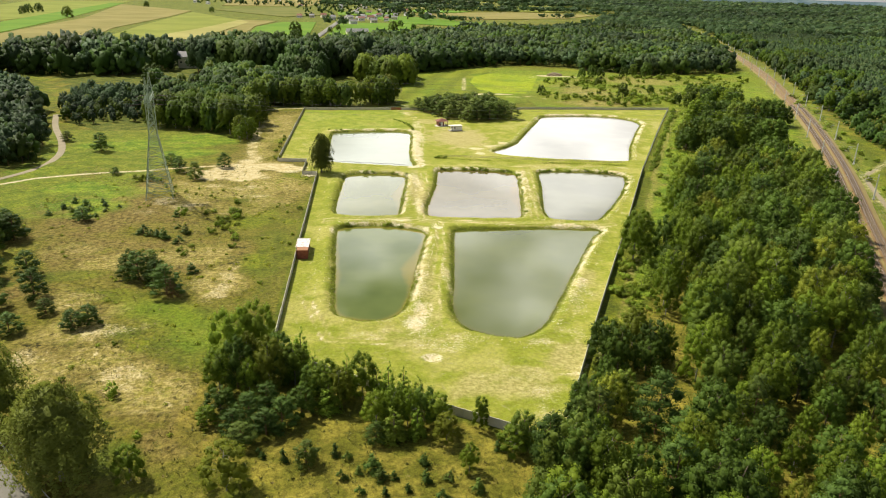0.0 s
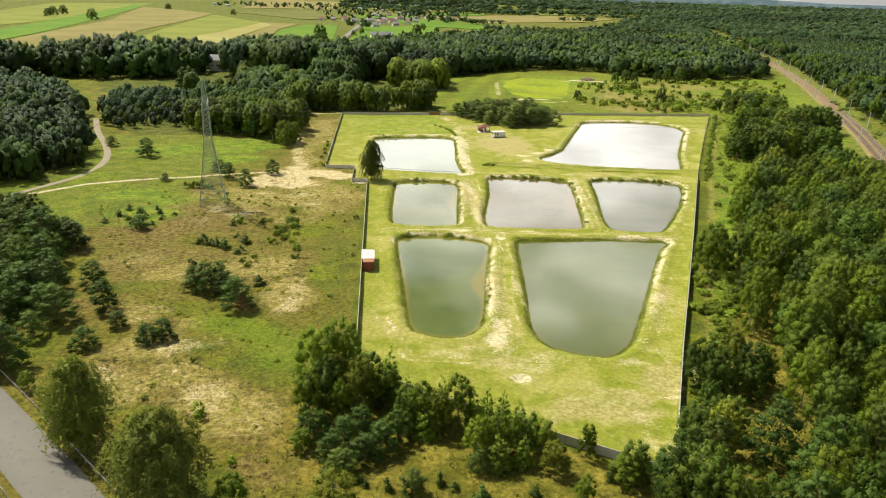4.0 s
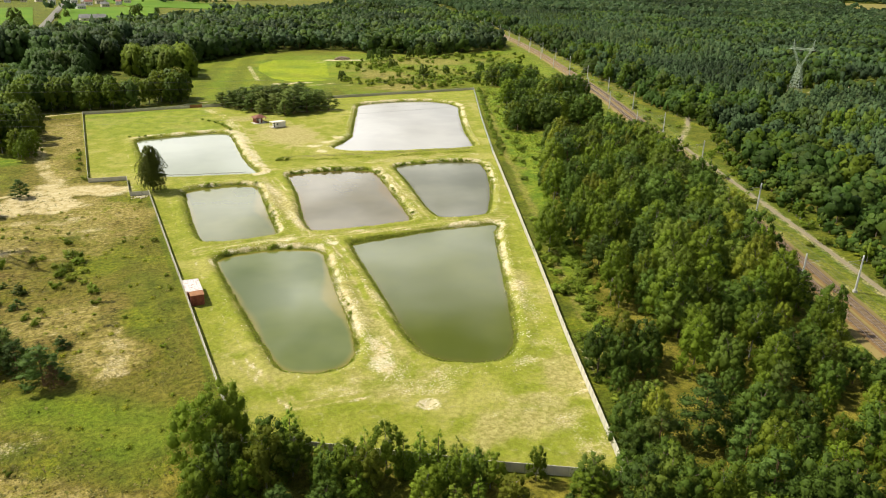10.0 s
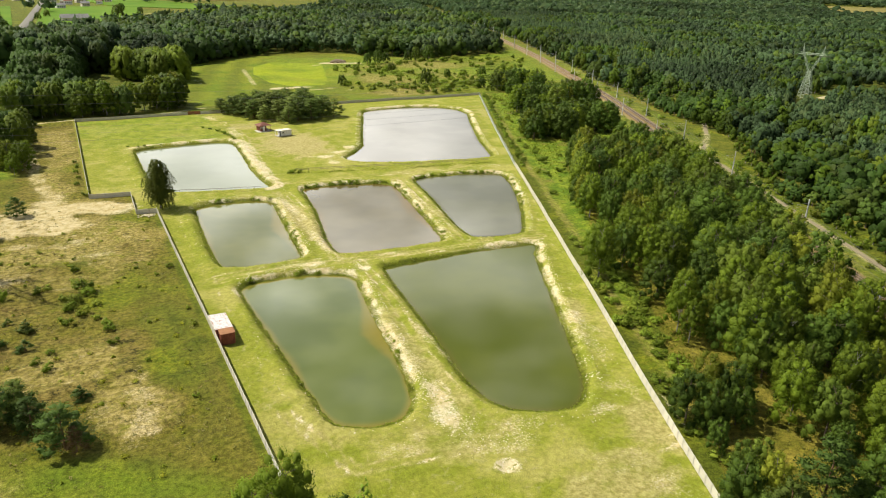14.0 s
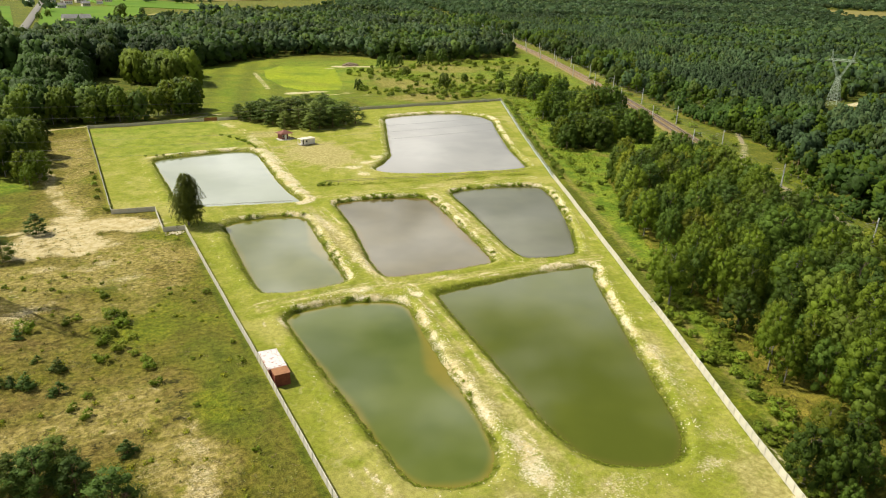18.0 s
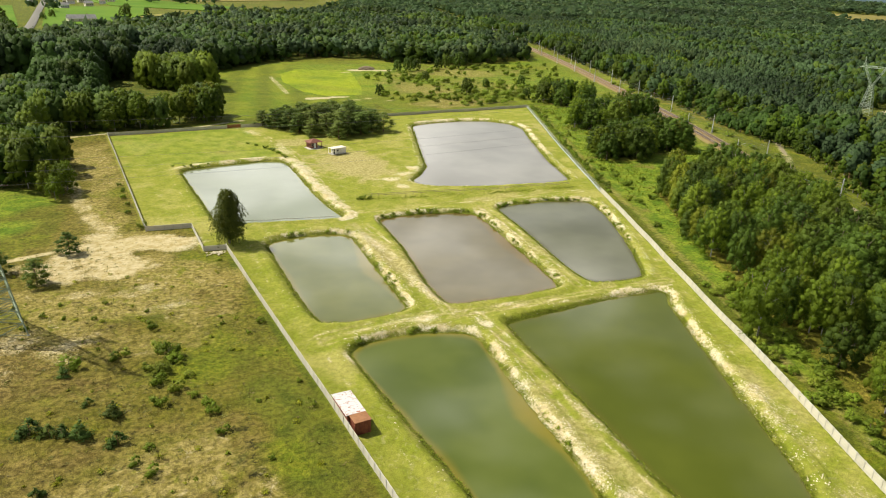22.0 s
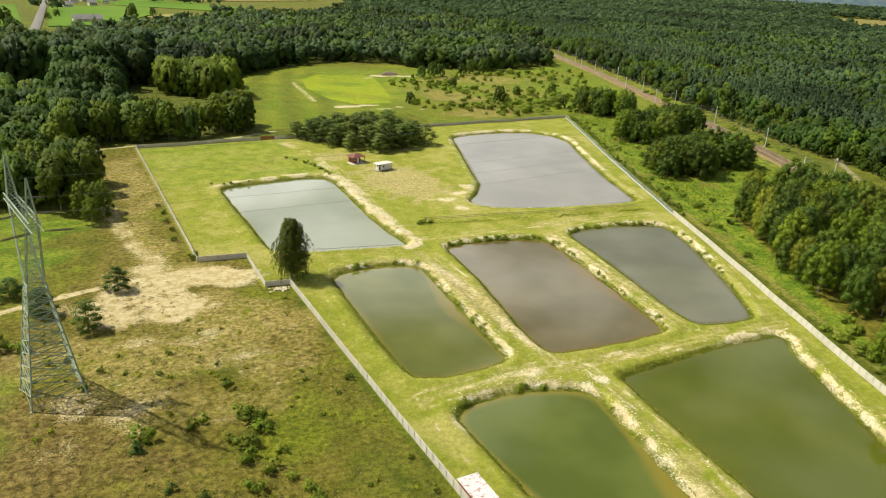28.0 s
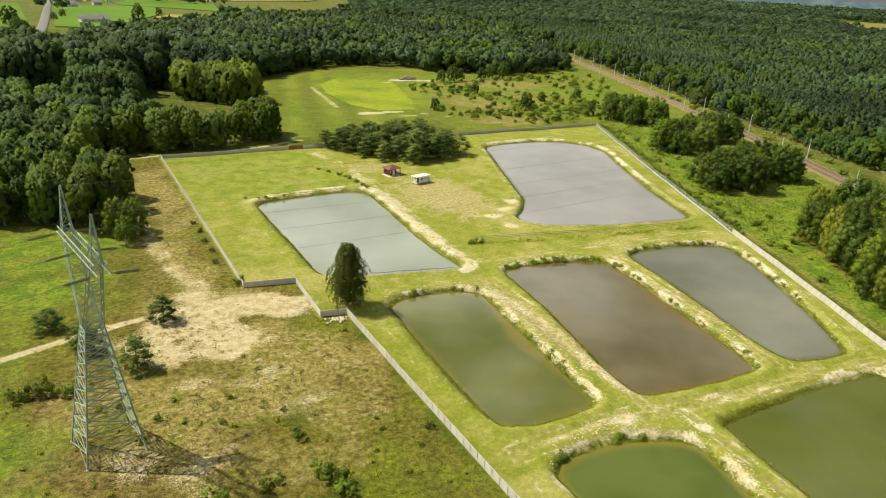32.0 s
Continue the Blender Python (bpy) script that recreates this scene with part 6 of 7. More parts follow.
fence(FENCE_S, "weathered concrete slab fence behind young trees", SLABS)

gate = tagged(new("gate"), "closed rusty red double gate in the slab fence", "gate")
gate.matrix_basis = pose(16.5, 391.5, 0.02)
for sx in (-1, 1):
    b = bmesh.new()
    box(b, -0.06, -0.06, 0, 0.06, 0.06, 1.9, 0.01)
    part("gate_post", b, CONCRETE_POST, gate).location = (sx * 3.0, 0, 0)
    b = bmesh.new()
    box(b, -1.42, -0.03, 0.12, 1.42, 0.03, 0.2)
    box(b, -1.42, -0.03, 1.5, 1.42, 0.03, 1.58)
    for k in range(12):
        box(b, -1.4 + k * 0.235, -0.015, 0.15, -1.2 + k * 0.235, 0.015, 1.55)
    part("gate_leaf", b, RUST, gate).location = (sx * 1.46, 0, 0)


def timber_fence(line, label, h=1.0, step=2.4, rails=(0.45, 0.9)):
    root = tagged(new("timber_fence"), label, "fence")
    x0, y0 = line[0]
    root.matrix_basis = pose(x0, y0, 0)
    b = bmesh.new()
    bar(b, (0, 0, -0.25), (0, 0, h), 0.06, 0.05, 6)
    pm = finish(b, "post", WOOD_GREY)
    b = bmesh.new()
    box(b, 0, -0.02, -0.05, 1, 0.02, 0.05)
    rm = finish(b, "rail", WOOD_GREY)
    for x, y, a, d in along(line, step):
        z = float(ground_height(np.array([x]), np.array([y]))[0])
        child("post", pm, root, pose(x - x0, y - y0, z, 0, 0, math.degrees(a)))
        for r in rails:
            child("rail", rm, root, Matrix.Translation((x - x0, y - y0, z + r)) @ pose(0, 0, 0, 0, 0, math.degrees(a)) @ Matrix.Diagonal((d, 1, 1, 1)))


timber_fence([(30.5, 277.6), (43.7, 275.3), (70, 269.9), (101, 265.4)], "weathered timber rail fence along the pond bank")
timber_fence([(-13.5, 268.4), (-9.2, 265.6), (2.2, 263.6), (14.5, 260.8)], "thin timber posts along the pond bank", 0.8, 2.2, (0.6,))

# ---- rusty container with a lean-to by the fence ----
hut = tagged(new("storage_shed"), "rusty red steel container with a peeling white lean-to roof", "shed")
hut.matrix_basis = pose(-16.3, 166.4, 0.0)
b = bmesh.new()
ring = []
for (x0, y0), (x1, y1) in (((-1.15, -1.6), (1.4, -1.6)), ((1.4, -1.6), (1.4, 0.7)), ((1.4, 0.7), (-1.15, 0.7)), ((-1.15, 0.7), (-1.15, -1.6))):
    for k in range(40):
        f, dent = k / 40, (0.0, 0.0, 0.035, 0.035)[k % 4]
        nx0, ny0 = (y1 - y0), (x0 - x1)
        size = math.hypot(nx0, ny0)
        ring.append((x0 + (x1 - x0) * f - nx0 / size * dent, y0 + (y1 - y0) * f - ny0 / size * dent))
lo = [b.verts.new((x, y, 0.05)) for x, y in ring]
hi = [b.verts.new((x, y, 2.4)) for x, y in ring]
for k in range(len(ring)):
    n = (k + 1) % len(ring)
    b.faces.new((lo[k], lo[n], hi[n], hi[k]))
b.faces.new(hi)
b.faces.new(lo[::-1])
part("container", b, RUST, hut)
b = bmesh.new()
box(b, -1.24, -1.7, 2.405, 1.5, 0.7, 2.48, 0.02)
part("container_roof", b, RUST_TOP, hut, "flat rust-brown sheet roof")
b = bmesh.new()
box(b, -1.5, 0.75, 0.0, 1.35, 7.0, 2.25, 0.02)
part("lean_to", b, WOOD_RED, hut, "dark red timber lean-to walls")
b = bmesh.new()
m = pose(-0.08, 3.9, 2.42, 0, 1.5, 0)
bmesh.ops.create_cube(b, size=1, matrix=m @ Matrix.Diagonal((3.3, 6.5, 0.05, 1)))
lean_roof = part("lean_to_roof", b, PEELING, hut, "white sheet roof with flaking rust marks")
b = bmesh.new()
box(b, -1.65, -0.025, -0.015, 1.65, 0.025, 0.015)
rib_me = finish(b, "roof_rib", PEELING)
for k in range(13):
    child("roof_rib", rib_me, lean_roof, m @ Matrix.Translation((0, -3.1 + k * 0.52, 0.04)))
b = bmesh.new()
box(b, -0.5, -0.03, 0, 0.5, 0.03, 1.95, 0.01)
box(b, 0.35, -0.07, 0.9, 0.42, -0.02, 1.1)
d = part("door", b, WOOD_GREY, hut)
d.matrix_basis = pose(1.38, 3.4, 0.02, 0, 0, 90)

# ---- pavilion and white cabin by the pine grove ----
pav = tagged(new("garden_hut"), "dark red timber garden hut with a red pyramid roof", "hut")
pav.matrix_basis = pose(37.2, 346.2, 0.0, 0, 0, 12)
b = bmesh.new()
box(b, -3.6, -2.9, 0.0, 2.7, 2.4, 0.12, 0.02)
part("floor_slab", b, CONCRETE_POST, pav)
b = bmesh.new()
for k in range(12):
    box(b, -2.2, -1.9, 0.12 + k * 0.19, 0.3, 1.9, 0.30 + k * 0.19, 0.015)
part("cabin_wall", b, WOOD_RED, pav)
for px0, py0 in ((2.3, -1.9), (2.3, 1.9), (0.4, -1.9)):
    b = bmesh.new()
    box(b, -0.09, -0.09, 0.12, 0.09, 0.09, 2.45, 0.01)
    part("post", b, WOOD_RED, pav).location = (px0, py0, 0)
b = bmesh.new()
for z0, s in ((2.40, 1.0), (2.62, 0.84), (2.84, 0.67), (3.06, 0.5), (3.28, 0.32)):
    r = bmesh.ops.create_cone(b, cap_ends=True, segments=4, radius1=4.35 * s, radius2=4.35 * (s - 0.2), depth=0.25, matrix=Matrix.Translation((0, 0, z0 + 0.1)) @ pose(0, 0, 0, 0, 0, 45))
for v in b.verts:
    v.co.y *= 0.82
part("roof", b, SHINGLE, pav, "layered dark red shingle pyramid roof")
b = bmesh.new()
box(b, -0.45, -0.04, 0, 0.45, 0.04, 1.95, 0.01)
part("door", b, WHITE, pav, "plain white door").location = (-0.6, -1.93, 0.13)
b = bmesh.new()
box(b, -0.4, -0.04, 0, 0.4, 0.04, 0.8, 0.01)
w = part("window", b, WHITE, pav)
w.location = (-1.65, -1.93, 1.1)
b = bmesh.new()
box(b, -0.3, -0.06, 0.1, 0.3, 0.0, 0.7)
part("pane", b, DARKGLASS, w)
b = bmesh.new()
box(b, -0.8, -0.4, 0.72, 0.8, 0.4, 0.77)
for qx in (-0.7, 0.7):
    box(b, qx - 0.04, -0.3, 0.12, qx + 0.04, 0.3, 0.72)
tb = tagged(new("table", finish(b, "table", WOOD_GREY)), "weathered timber table under the hut roof", "table")
tb.matrix_basis = pose(38.6, 346.5, 0.0, 0, 0, 12)

cab = tagged(new("cabin"), "small white cabin with a pale flat roof and porch", "cabin")
cab.matrix_basis = pose(42.2, 333.6, 0.0, 0, 0, 14)
b = bmesh.new()
box(b, -1.6, -1.45, 0.2, 3.2, 1.45, 2.35, 0.03)
part("wall", b, WHITE, cab)
b = bmesh.new()
box(b, -3.1, -1.6, 2.35, 3.4, 1.65, 2.47, 0.03)
part("roof", b, worn("cream_roof", (0.72, 0.66, 0.52), (0.80, 0.75, 0.63), 1.0, 0.7), cab, "flat cream roof sheet")
b = bmesh.new()
box(b, -3.0, -1.5, 0.02, 3.2, 1.5, 0.2, 0.02)
part("base", b, CONCRETE_POST, cab)
for py0 in (-1.4, 1.4):
    b = bmesh.new()
    box(b, -0.05, -0.05, 0.2, 0.05, 0.05, 2.35)
    part("porch_post", b, WHITE, cab).location = (-2.85, py0, 0)
for wx0, wy0, turn in ((-0.7, -1.47, 0), (-1.62, 0.55, 90)):
    b = bmesh.new()
    box(b, -0.45, -0.04, 0, 0.45, 0.04, 0.85, 0.01)
    w = part("window", b, WHITE, cab)
    w.matrix_basis = pose(wx0, wy0, 1.1, 0, 0, turn)
    for qx in (-0.21, 0.21):
        b = bmesh.new()
        box(b, qx - 0.18, -0.06, 0.08, qx + 0.18, 0.06, 0.77)
        part("pane", b, DARKGLASS, w)
b = bmesh.new()
box(b, -0.42, -0.04, 0, 0.42, 0.04, 1.95, 0.01)
part("door", b, DARKGLASS, cab, "dark glazed door").matrix_basis = pose(-1.62, -0.6, 0.22, 0, 0, 90)


# ---- pylons and lines ----
def lattice(bm, bottoms, tops, levels, r):
    """A four-legged lattice between two rings of corners."""
    pt = lambda i, f: Vector(bottoms[i % 4]).lerp(Vector(tops[i % 4]), f)
    fs = [1 - (1 - k / levels) ** 1.25 for k in range(levels + 1)]
    for i in range(4):
        bar(bm, bottoms[i], tops[i], r * 1.5)
    for f0, f1 in zip(fs, fs[1:]):
        for i in range(4):
            bar(bm, pt(i, f0), pt(i + 1, f1), r * 0.7, n=3)
            bar(bm, pt(i + 1, f0), pt(i, f1), r * 0.7, n=3)
            bar(bm, pt(i, f1), pt(i + 1, f1), r * 0.7, n=3)


def pylon(x, y, turn, s, label):
    """A cat-head lattice pylon; its beam lies along its own y."""
    root = tagged(new("pylon"), label, "pylon", "power line pylons")
    root.matrix_basis = pose(x, y, 0, 0, 0, turn) @ Matrix.Diagonal((s, s, s, 1))
    ring = lambda a, b, z, cy=0.0: [(-a, cy - b, z), (a, cy - b, z), (a, cy + b, z), (-a, cy + b, z)]
    fs = [1 - (1 - k / 10) ** 1.25 for k in range(11)]
    corner = lambda i, f: Vector(ring(4.0, 4.0, 0)[i % 4]).lerp(Vector(ring(1.25, 1.25, 19.5)[i % 4]), f)
    for i in range(4):
        b = bmesh.new()
        bar(b, corner(i, 0), corner(i, 1), 0.16, 0.13)
        part("leg", b, STEEL_GREEN, root)
    for f0, f1 in zip(fs, fs[1:]):
        for i in range(4):
            b = bmesh.new()
            bar(b, corner(i, f0), corner(i + 1, f1), 0.072, n=3)
            bar(b, corner(i + 1, f0), corner(i, f1), 0.072, n=3)
            bar(b, corner(i, f1), corner(i + 1, f1), 0.072, n=3)
            for e, g in ((0.0, 0.5), (0.5, 1.0)):          # short struts that stiffen each leg
                bar(b, corner(i, f0 + (f1 - f0) * (1 - g) * 0.9), corner(i, f0).lerp(corner(i + 1, f1), 0.25 + 0.25 * e), 0.055, n=3)
            part("cross_brace", b, STEEL_GREEN, root)
    for side in (-1, 1):
        b = bmesh.new()
        lattice(b, ring(1.2, 0.55, 19.5, side * 0.62), ring(0.75, 0.5, 30.4, side * 5.9), 6, 0.058)
        part("head_leg", b, STEEL_GREEN, root)
        b = bmesh.new()
        lattice(b, ring(0.75, 0.7, 30.6, side * 6.4), ring(0.06, 0.06, 37.5, side * 7.1), 5, 0.052)
        part("earth_peak", b, STEEL_GREEN, root)
    b = bmesh.new()
    for cx in (-0.75, 0.75):
        for z, half in ((30.4, 9.6), (31.5, 8.6)):
            bar(b, (cx, -half, z), (cx, half, z), 0.075)
        for k in range(12):
            y0, y1 = -8.6 + k * 17.2 / 12, -8.6 + (k + 1) * 17.2 / 12
            bar(b, (cx, y0, 30.4), (cx, y1, 31.5), 0.04, n=3)
            bar(b, (cx, y1, 30.4), (cx, y0, 31.5), 0.04, n=3)
    for k in range(13):
        y0 = -8.6 + k * 17.2 / 12
        bar(b, (-0.75, y0, 30.4), (0.75, y0, 30.4), 0.045, n=3)
        if k < 12:
            bar(b, (-0.75, y0, 30.4), (0.75, y0 + 17.2 / 12, 30.4), 0.035, n=3)
            bar(b, (-0.75, y0, 31.5), (0.75, y0 + 17.2 / 12, 31.5), 0.035, n=3)
    part("beam", b, STEEL_GREEN, root)
    for py0 in (-9.0, 0.0, 9.0):
        for side in (-1, 1):
            b = bmesh.new()
            for oy in (-0.22, 0.22):
                bar(b, (side * 0.8, py0 + oy, 30.3), (side * 4.6, py0 + oy, 29.9), 0.03)
                for k in range(14):
                    f = 1.6 + k * 0.2
                    bmesh.ops.create_cone(b, cap_ends=True, segments=8, radius1=0.15, radius2=0.07, depth=0.1, matrix=Matrix.Translation((side * f, py0 + oy, 30.3 - 0.1 * (f - 0.8))) @ pose(0, 0, 0, 0, 90, 0))
            bar(b, (side * 4.6, py0 - 0.3, 29.9), (side * 4.6, py0 + 0.3, 29.9), 0.04)
            part("insulator_string", b, INSULATOR, root, "dark brown double insulator string")
    for cx, cy in ((-4.0, -4.0), (4.0, -4.0), (4.0, 4.0), (-4.0, 4.0)):
        b = bmesh.new()
        box(b, cx - 0.22, cy - 0.22, -0.3, cx + 0.22, cy + 0.22, 0.12, 0.03)
        part("footing", b, CONCRETE_POST, root)
    return root


PYLONS = [(-65.1, 222.2, 11.5, 1.0), (361.5, 324.5, 15.0, 0.86)]
pylon(*PYLONS[0], "tall pale green lattice pylon on the sandy heath")
pylon(*PYLONS[1], "pale green lattice pylon above the forest")


def wire(name, a, b, sag, r, label):
    pts = []
    for k in range(25):
        f = k / 24
        p = Vector(a).lerp(Vector(b), f)
        p.z -= sag * 4 * f * (1 - f)
        pts.append(p)
    limb = [((p.x, p.y, p.z), r) for p in pts]
    verts, faces = [], []
    side = (Vector(b) - Vector(a)).cross(Vector((0, 0, 1))).normalized()
    for p in pts:
        for k in range(3):
            an = 2.094 * k
            verts.append(tuple(p + side * r * math.cos(an) + Vector((0, 0, r * math.sin(an)))))
    for k in range(24):
        for j in range(3):
            q0, q1 = k * 3 + j, k * 3 + (j + 1) % 3
            faces.append((q0, q1, q1 + 3, q0 + 3))
    return tagged(new(name, mesh_of(name, verts, faces, CABLE)), label, "cable", "power line cables")


def pylon_point(k, lx, ly, lz):
    x, y, turn, s = PYLONS[k]
    c, n = math.cos(radians(turn)), math.sin(radians(turn))
    return (x + s * (lx * c - ly * n), y + s * (lx * n + ly * c), s * lz)


for ly, lz, gap, sag in ((-9.0, 29.9, 4.6, 9.0), (0.0, 29.9, 4.6, 9.0), (9.0, 29.9, 4.6, 9.0), (-7.1, 37.5, 0.0, 6.5), (7.1, 37.5, 0.0, 6.5)):
    wire("cable", pylon_point(0, gap, ly, lz), pylon_point(1, -gap, ly, lz), sag, 0.02, "thin dark power cable above the ponds")
    a = Vector(pylon_point(0, -gap, ly, lz))
    wire("cable", a, a + Vector((-330, -88, -6)), sag, 0.02, "thin dark power cable above the heath")

# ---- railway masts and contact lines ----
MQ, MN = resample(RAIL, 57.0)


def mast(x, y, heading, label):
    root = tagged(new("catenary_mast"), label, "mast", "railway masts")
    root.matrix_basis = pose(x, y, 0.05, 0, 0, heading)
    b = bmesh.new()
    box(b, -0.4, -0.4, -0.2, 0.4, 0.4, 0.45, 0.04)
    part("footing", b, CONCRETE_POST, root)
    b = bmesh.new()
    bar(b, (0, 0, 0.3), (0, 0, 8.8), 0.24, 0.17, 8)
    part("pole", b, MAST_PAINT, root)
    b = bmesh.new()
    bar(b, (0, 0, 7.6), (3.2, 0, 7.2), 0.035)
    bar(b, (0, 0, 6.3), (3.2, 0, 7.2), 0.035)
    bar(b, (1.8, 0, 6.8), (3.6, 0, 6.0), 0.025)
    part("bracket_arm", b, STEEL_GREY, root)
    b = bmesh.new()
    for k in range(5):
        bmesh.ops.create_cone(b, cap_ends=True, segments=8, radius1=0.1, radius2=0.06, depth=0.06, matrix=Matrix.Translation((0.25 + k * 0.09, 0, 7.57)) @ pose(0, 0, 0, 0, 90, 0))
    part("insulator", b, INSULATOR, root)
    return root


m0 = None
for (qx, qy), (nx0, ny0) in zip(MQ, MN):
    if not 80 < qy < 1000:
        continue
    for off in (-6.2, 6.2):
        heading = math.degrees(math.atan2(ny0, nx0)) + (180 if off > 0 else 0)
        if m0 is None:
            m0 = mast(qx + nx0 * off, qy + ny0 * off, heading, "grey steel railway mast with a bracket arm")
        else:
            copy_thing(m0, pose(qx + nx0 * off, qy + ny0 * off, 0.05, 0, 0, heading))
for off in (-2.05, 2.05):
    for z, nm in ((6.0, "contact_wire"), (7.2, "carrier_wire")):
        tagged(new(nm, ribbon(nm, RAIL[1:], [(off - 0.02, z), (off, z + 0.035), (off + 0.02, z)], 20, CABLE)), "thin dark railway overhead wire", "cable", "railway overhead wires")

# ---- country road furniture ----
guard = tagged(new("guard_rail"), "long galvanised guard rail beside the road", "guard rail")
GR = [(-99, 140.2), (-89.2, 129.8), (-78.4, 118.7), (-68.2, 108.0), (-56.4, 94.9), (-34.2, 71)]
child("rail_beam", ribbon("rail_beam", GR, [(0.05, 0.45), (-0.03, 0.53), (0.05, 0.6), (-0.03, 0.67), (0.05, 0.75)], 4, STEEL_GREY), guard)
b = bmesh.new()
box(b, -0.06, -0.06, -0.3, 0.06, 0.06, 0.72)
gpost = finish(b, "post", STEEL_GREY)
gq, gn = resample(GR, 4.0)
for qx, qy in gq:
    child("post", gpost, guard, pose(float(qx), float(qy), 0.0))
guard2 = tagged(new("guard_rail"), "long galvanised guard rail on the far verge", "guard rail")
GR2 = [(-112, 140.5), (-84.2, 110.9), (-72, 96.7), (-50, 72.9)]
child("rail_beam", ribbon("rail_beam", GR2, [(0.05, 0.45), (-0.03, 0.53), (0.05, 0.6), (-0.03, 0.67), (0.05, 0.75)], 4, STEEL_GREY), guard2)
for qx, qy in resample(GR2, 4.0)[0]:
    child("post", gpost, guard2, pose(float(qx), float(qy), 0.0))


# ---- banks: stones, weeds and grass tufts ----
LEAF_BANK = foliage("leaves_bank_weeds", (0.125, 0.195, 0.012), (0.28, 0.36, 0.03), (0.30, 0.33, 0.04), 0.42)
def bank_points(p, rng, step, dmin, dmax):
    """Random points in a band outside a pond, with their compass side."""
    nxt = np.roll(p, -1, 0)
    seg = np.hypot(*(nxt - p).T)
    n = int(seg.sum() / step)
    i = rng.choice(len(p), n, p=seg / seg.sum())
    f = rng.random(n)[:, None]
    q = p[i] + (nxt[i] - p[i]) * f
    t = (nxt[i] - p[i]) / seg[i][:, None]
    out = np.stack([t[:, 1], -t[:, 0]], 1)
    c = p.mean(0)
    flip = ((q - c) * out).sum(1) < 0
    out[flip] *= -1
    return q + out * rng.uniform(dmin, dmax, n)[:, None], out


ROCK = np.array([(1, 0, 0), (0, 1, 0), (-1, 0, 0), (0, -1, 0), (0, 0, 0.7), (0, 0, -0.5)], float)
ROCK_F = [(0, 1, 4), (1, 2, 4), (2, 3, 4), (3, 0, 4), (1, 0, 5), (2, 1, 5), (3, 2, 5), (0, 3, 5)]


def stones_mesh(pts, sizes, rng):
    n = len(pts)
    V = ROCK[None] * rng.uniform(0.6, 1.3, (n, 6, 3)) * sizes[:, None, None]
    a = rng.uniform(0, 6.28, n)
    x = V[..., 0] * np.cos(a)[:, None] - V[..., 1] * np.sin(a)[:, None]
    y = V[..., 0] * np.sin(a)[:, None] + V[..., 1] * np.cos(a)[:, None]
    V = np.stack([x, y, V[..., 2]], -1) + pts[:, None, :]
    return quads_mesh("stones", V[:, np.array(ROCK_F)].reshape(-1, 3, 3), STONE, size=3)


def tufts(pts, size, height, blades, rng):
    """Grass or weed tufts: leaning blades as triangles-in-quads."""
    n = len(pts)
    base = np.repeat(pts, blades, 0)
    sz = np.repeat(size, blades)
    a = rng.uniform(0, 6.283, n * blades)
    d = np.stack([np.cos(a), np.sin(a), np.zeros_like(a)], 1)
    s = np.stack([-np.sin(a), np.cos(a), np.zeros_like(a)], 1)
    r = (rng.random(n * blades) * sz * 0.6)[:, None]
    h = np.repeat(height, blades) * rng.uniform(0.5, 1.15, n * blades)
    w = (sz * 0.22)[:, None]
    root = base + d * r
    tip = root + d * (sz * rng.uniform(0.2, 0.7, n * blades))[:, None] + np.array([0, 0, 1.0]) * h[:, None]
    mid = (root + tip) / 2 + np.array([0, 0, 1.0]) * (h * 0.15)[:, None]
    return np.stack([root, mid - s * w, tip, mid + s * w], 1)


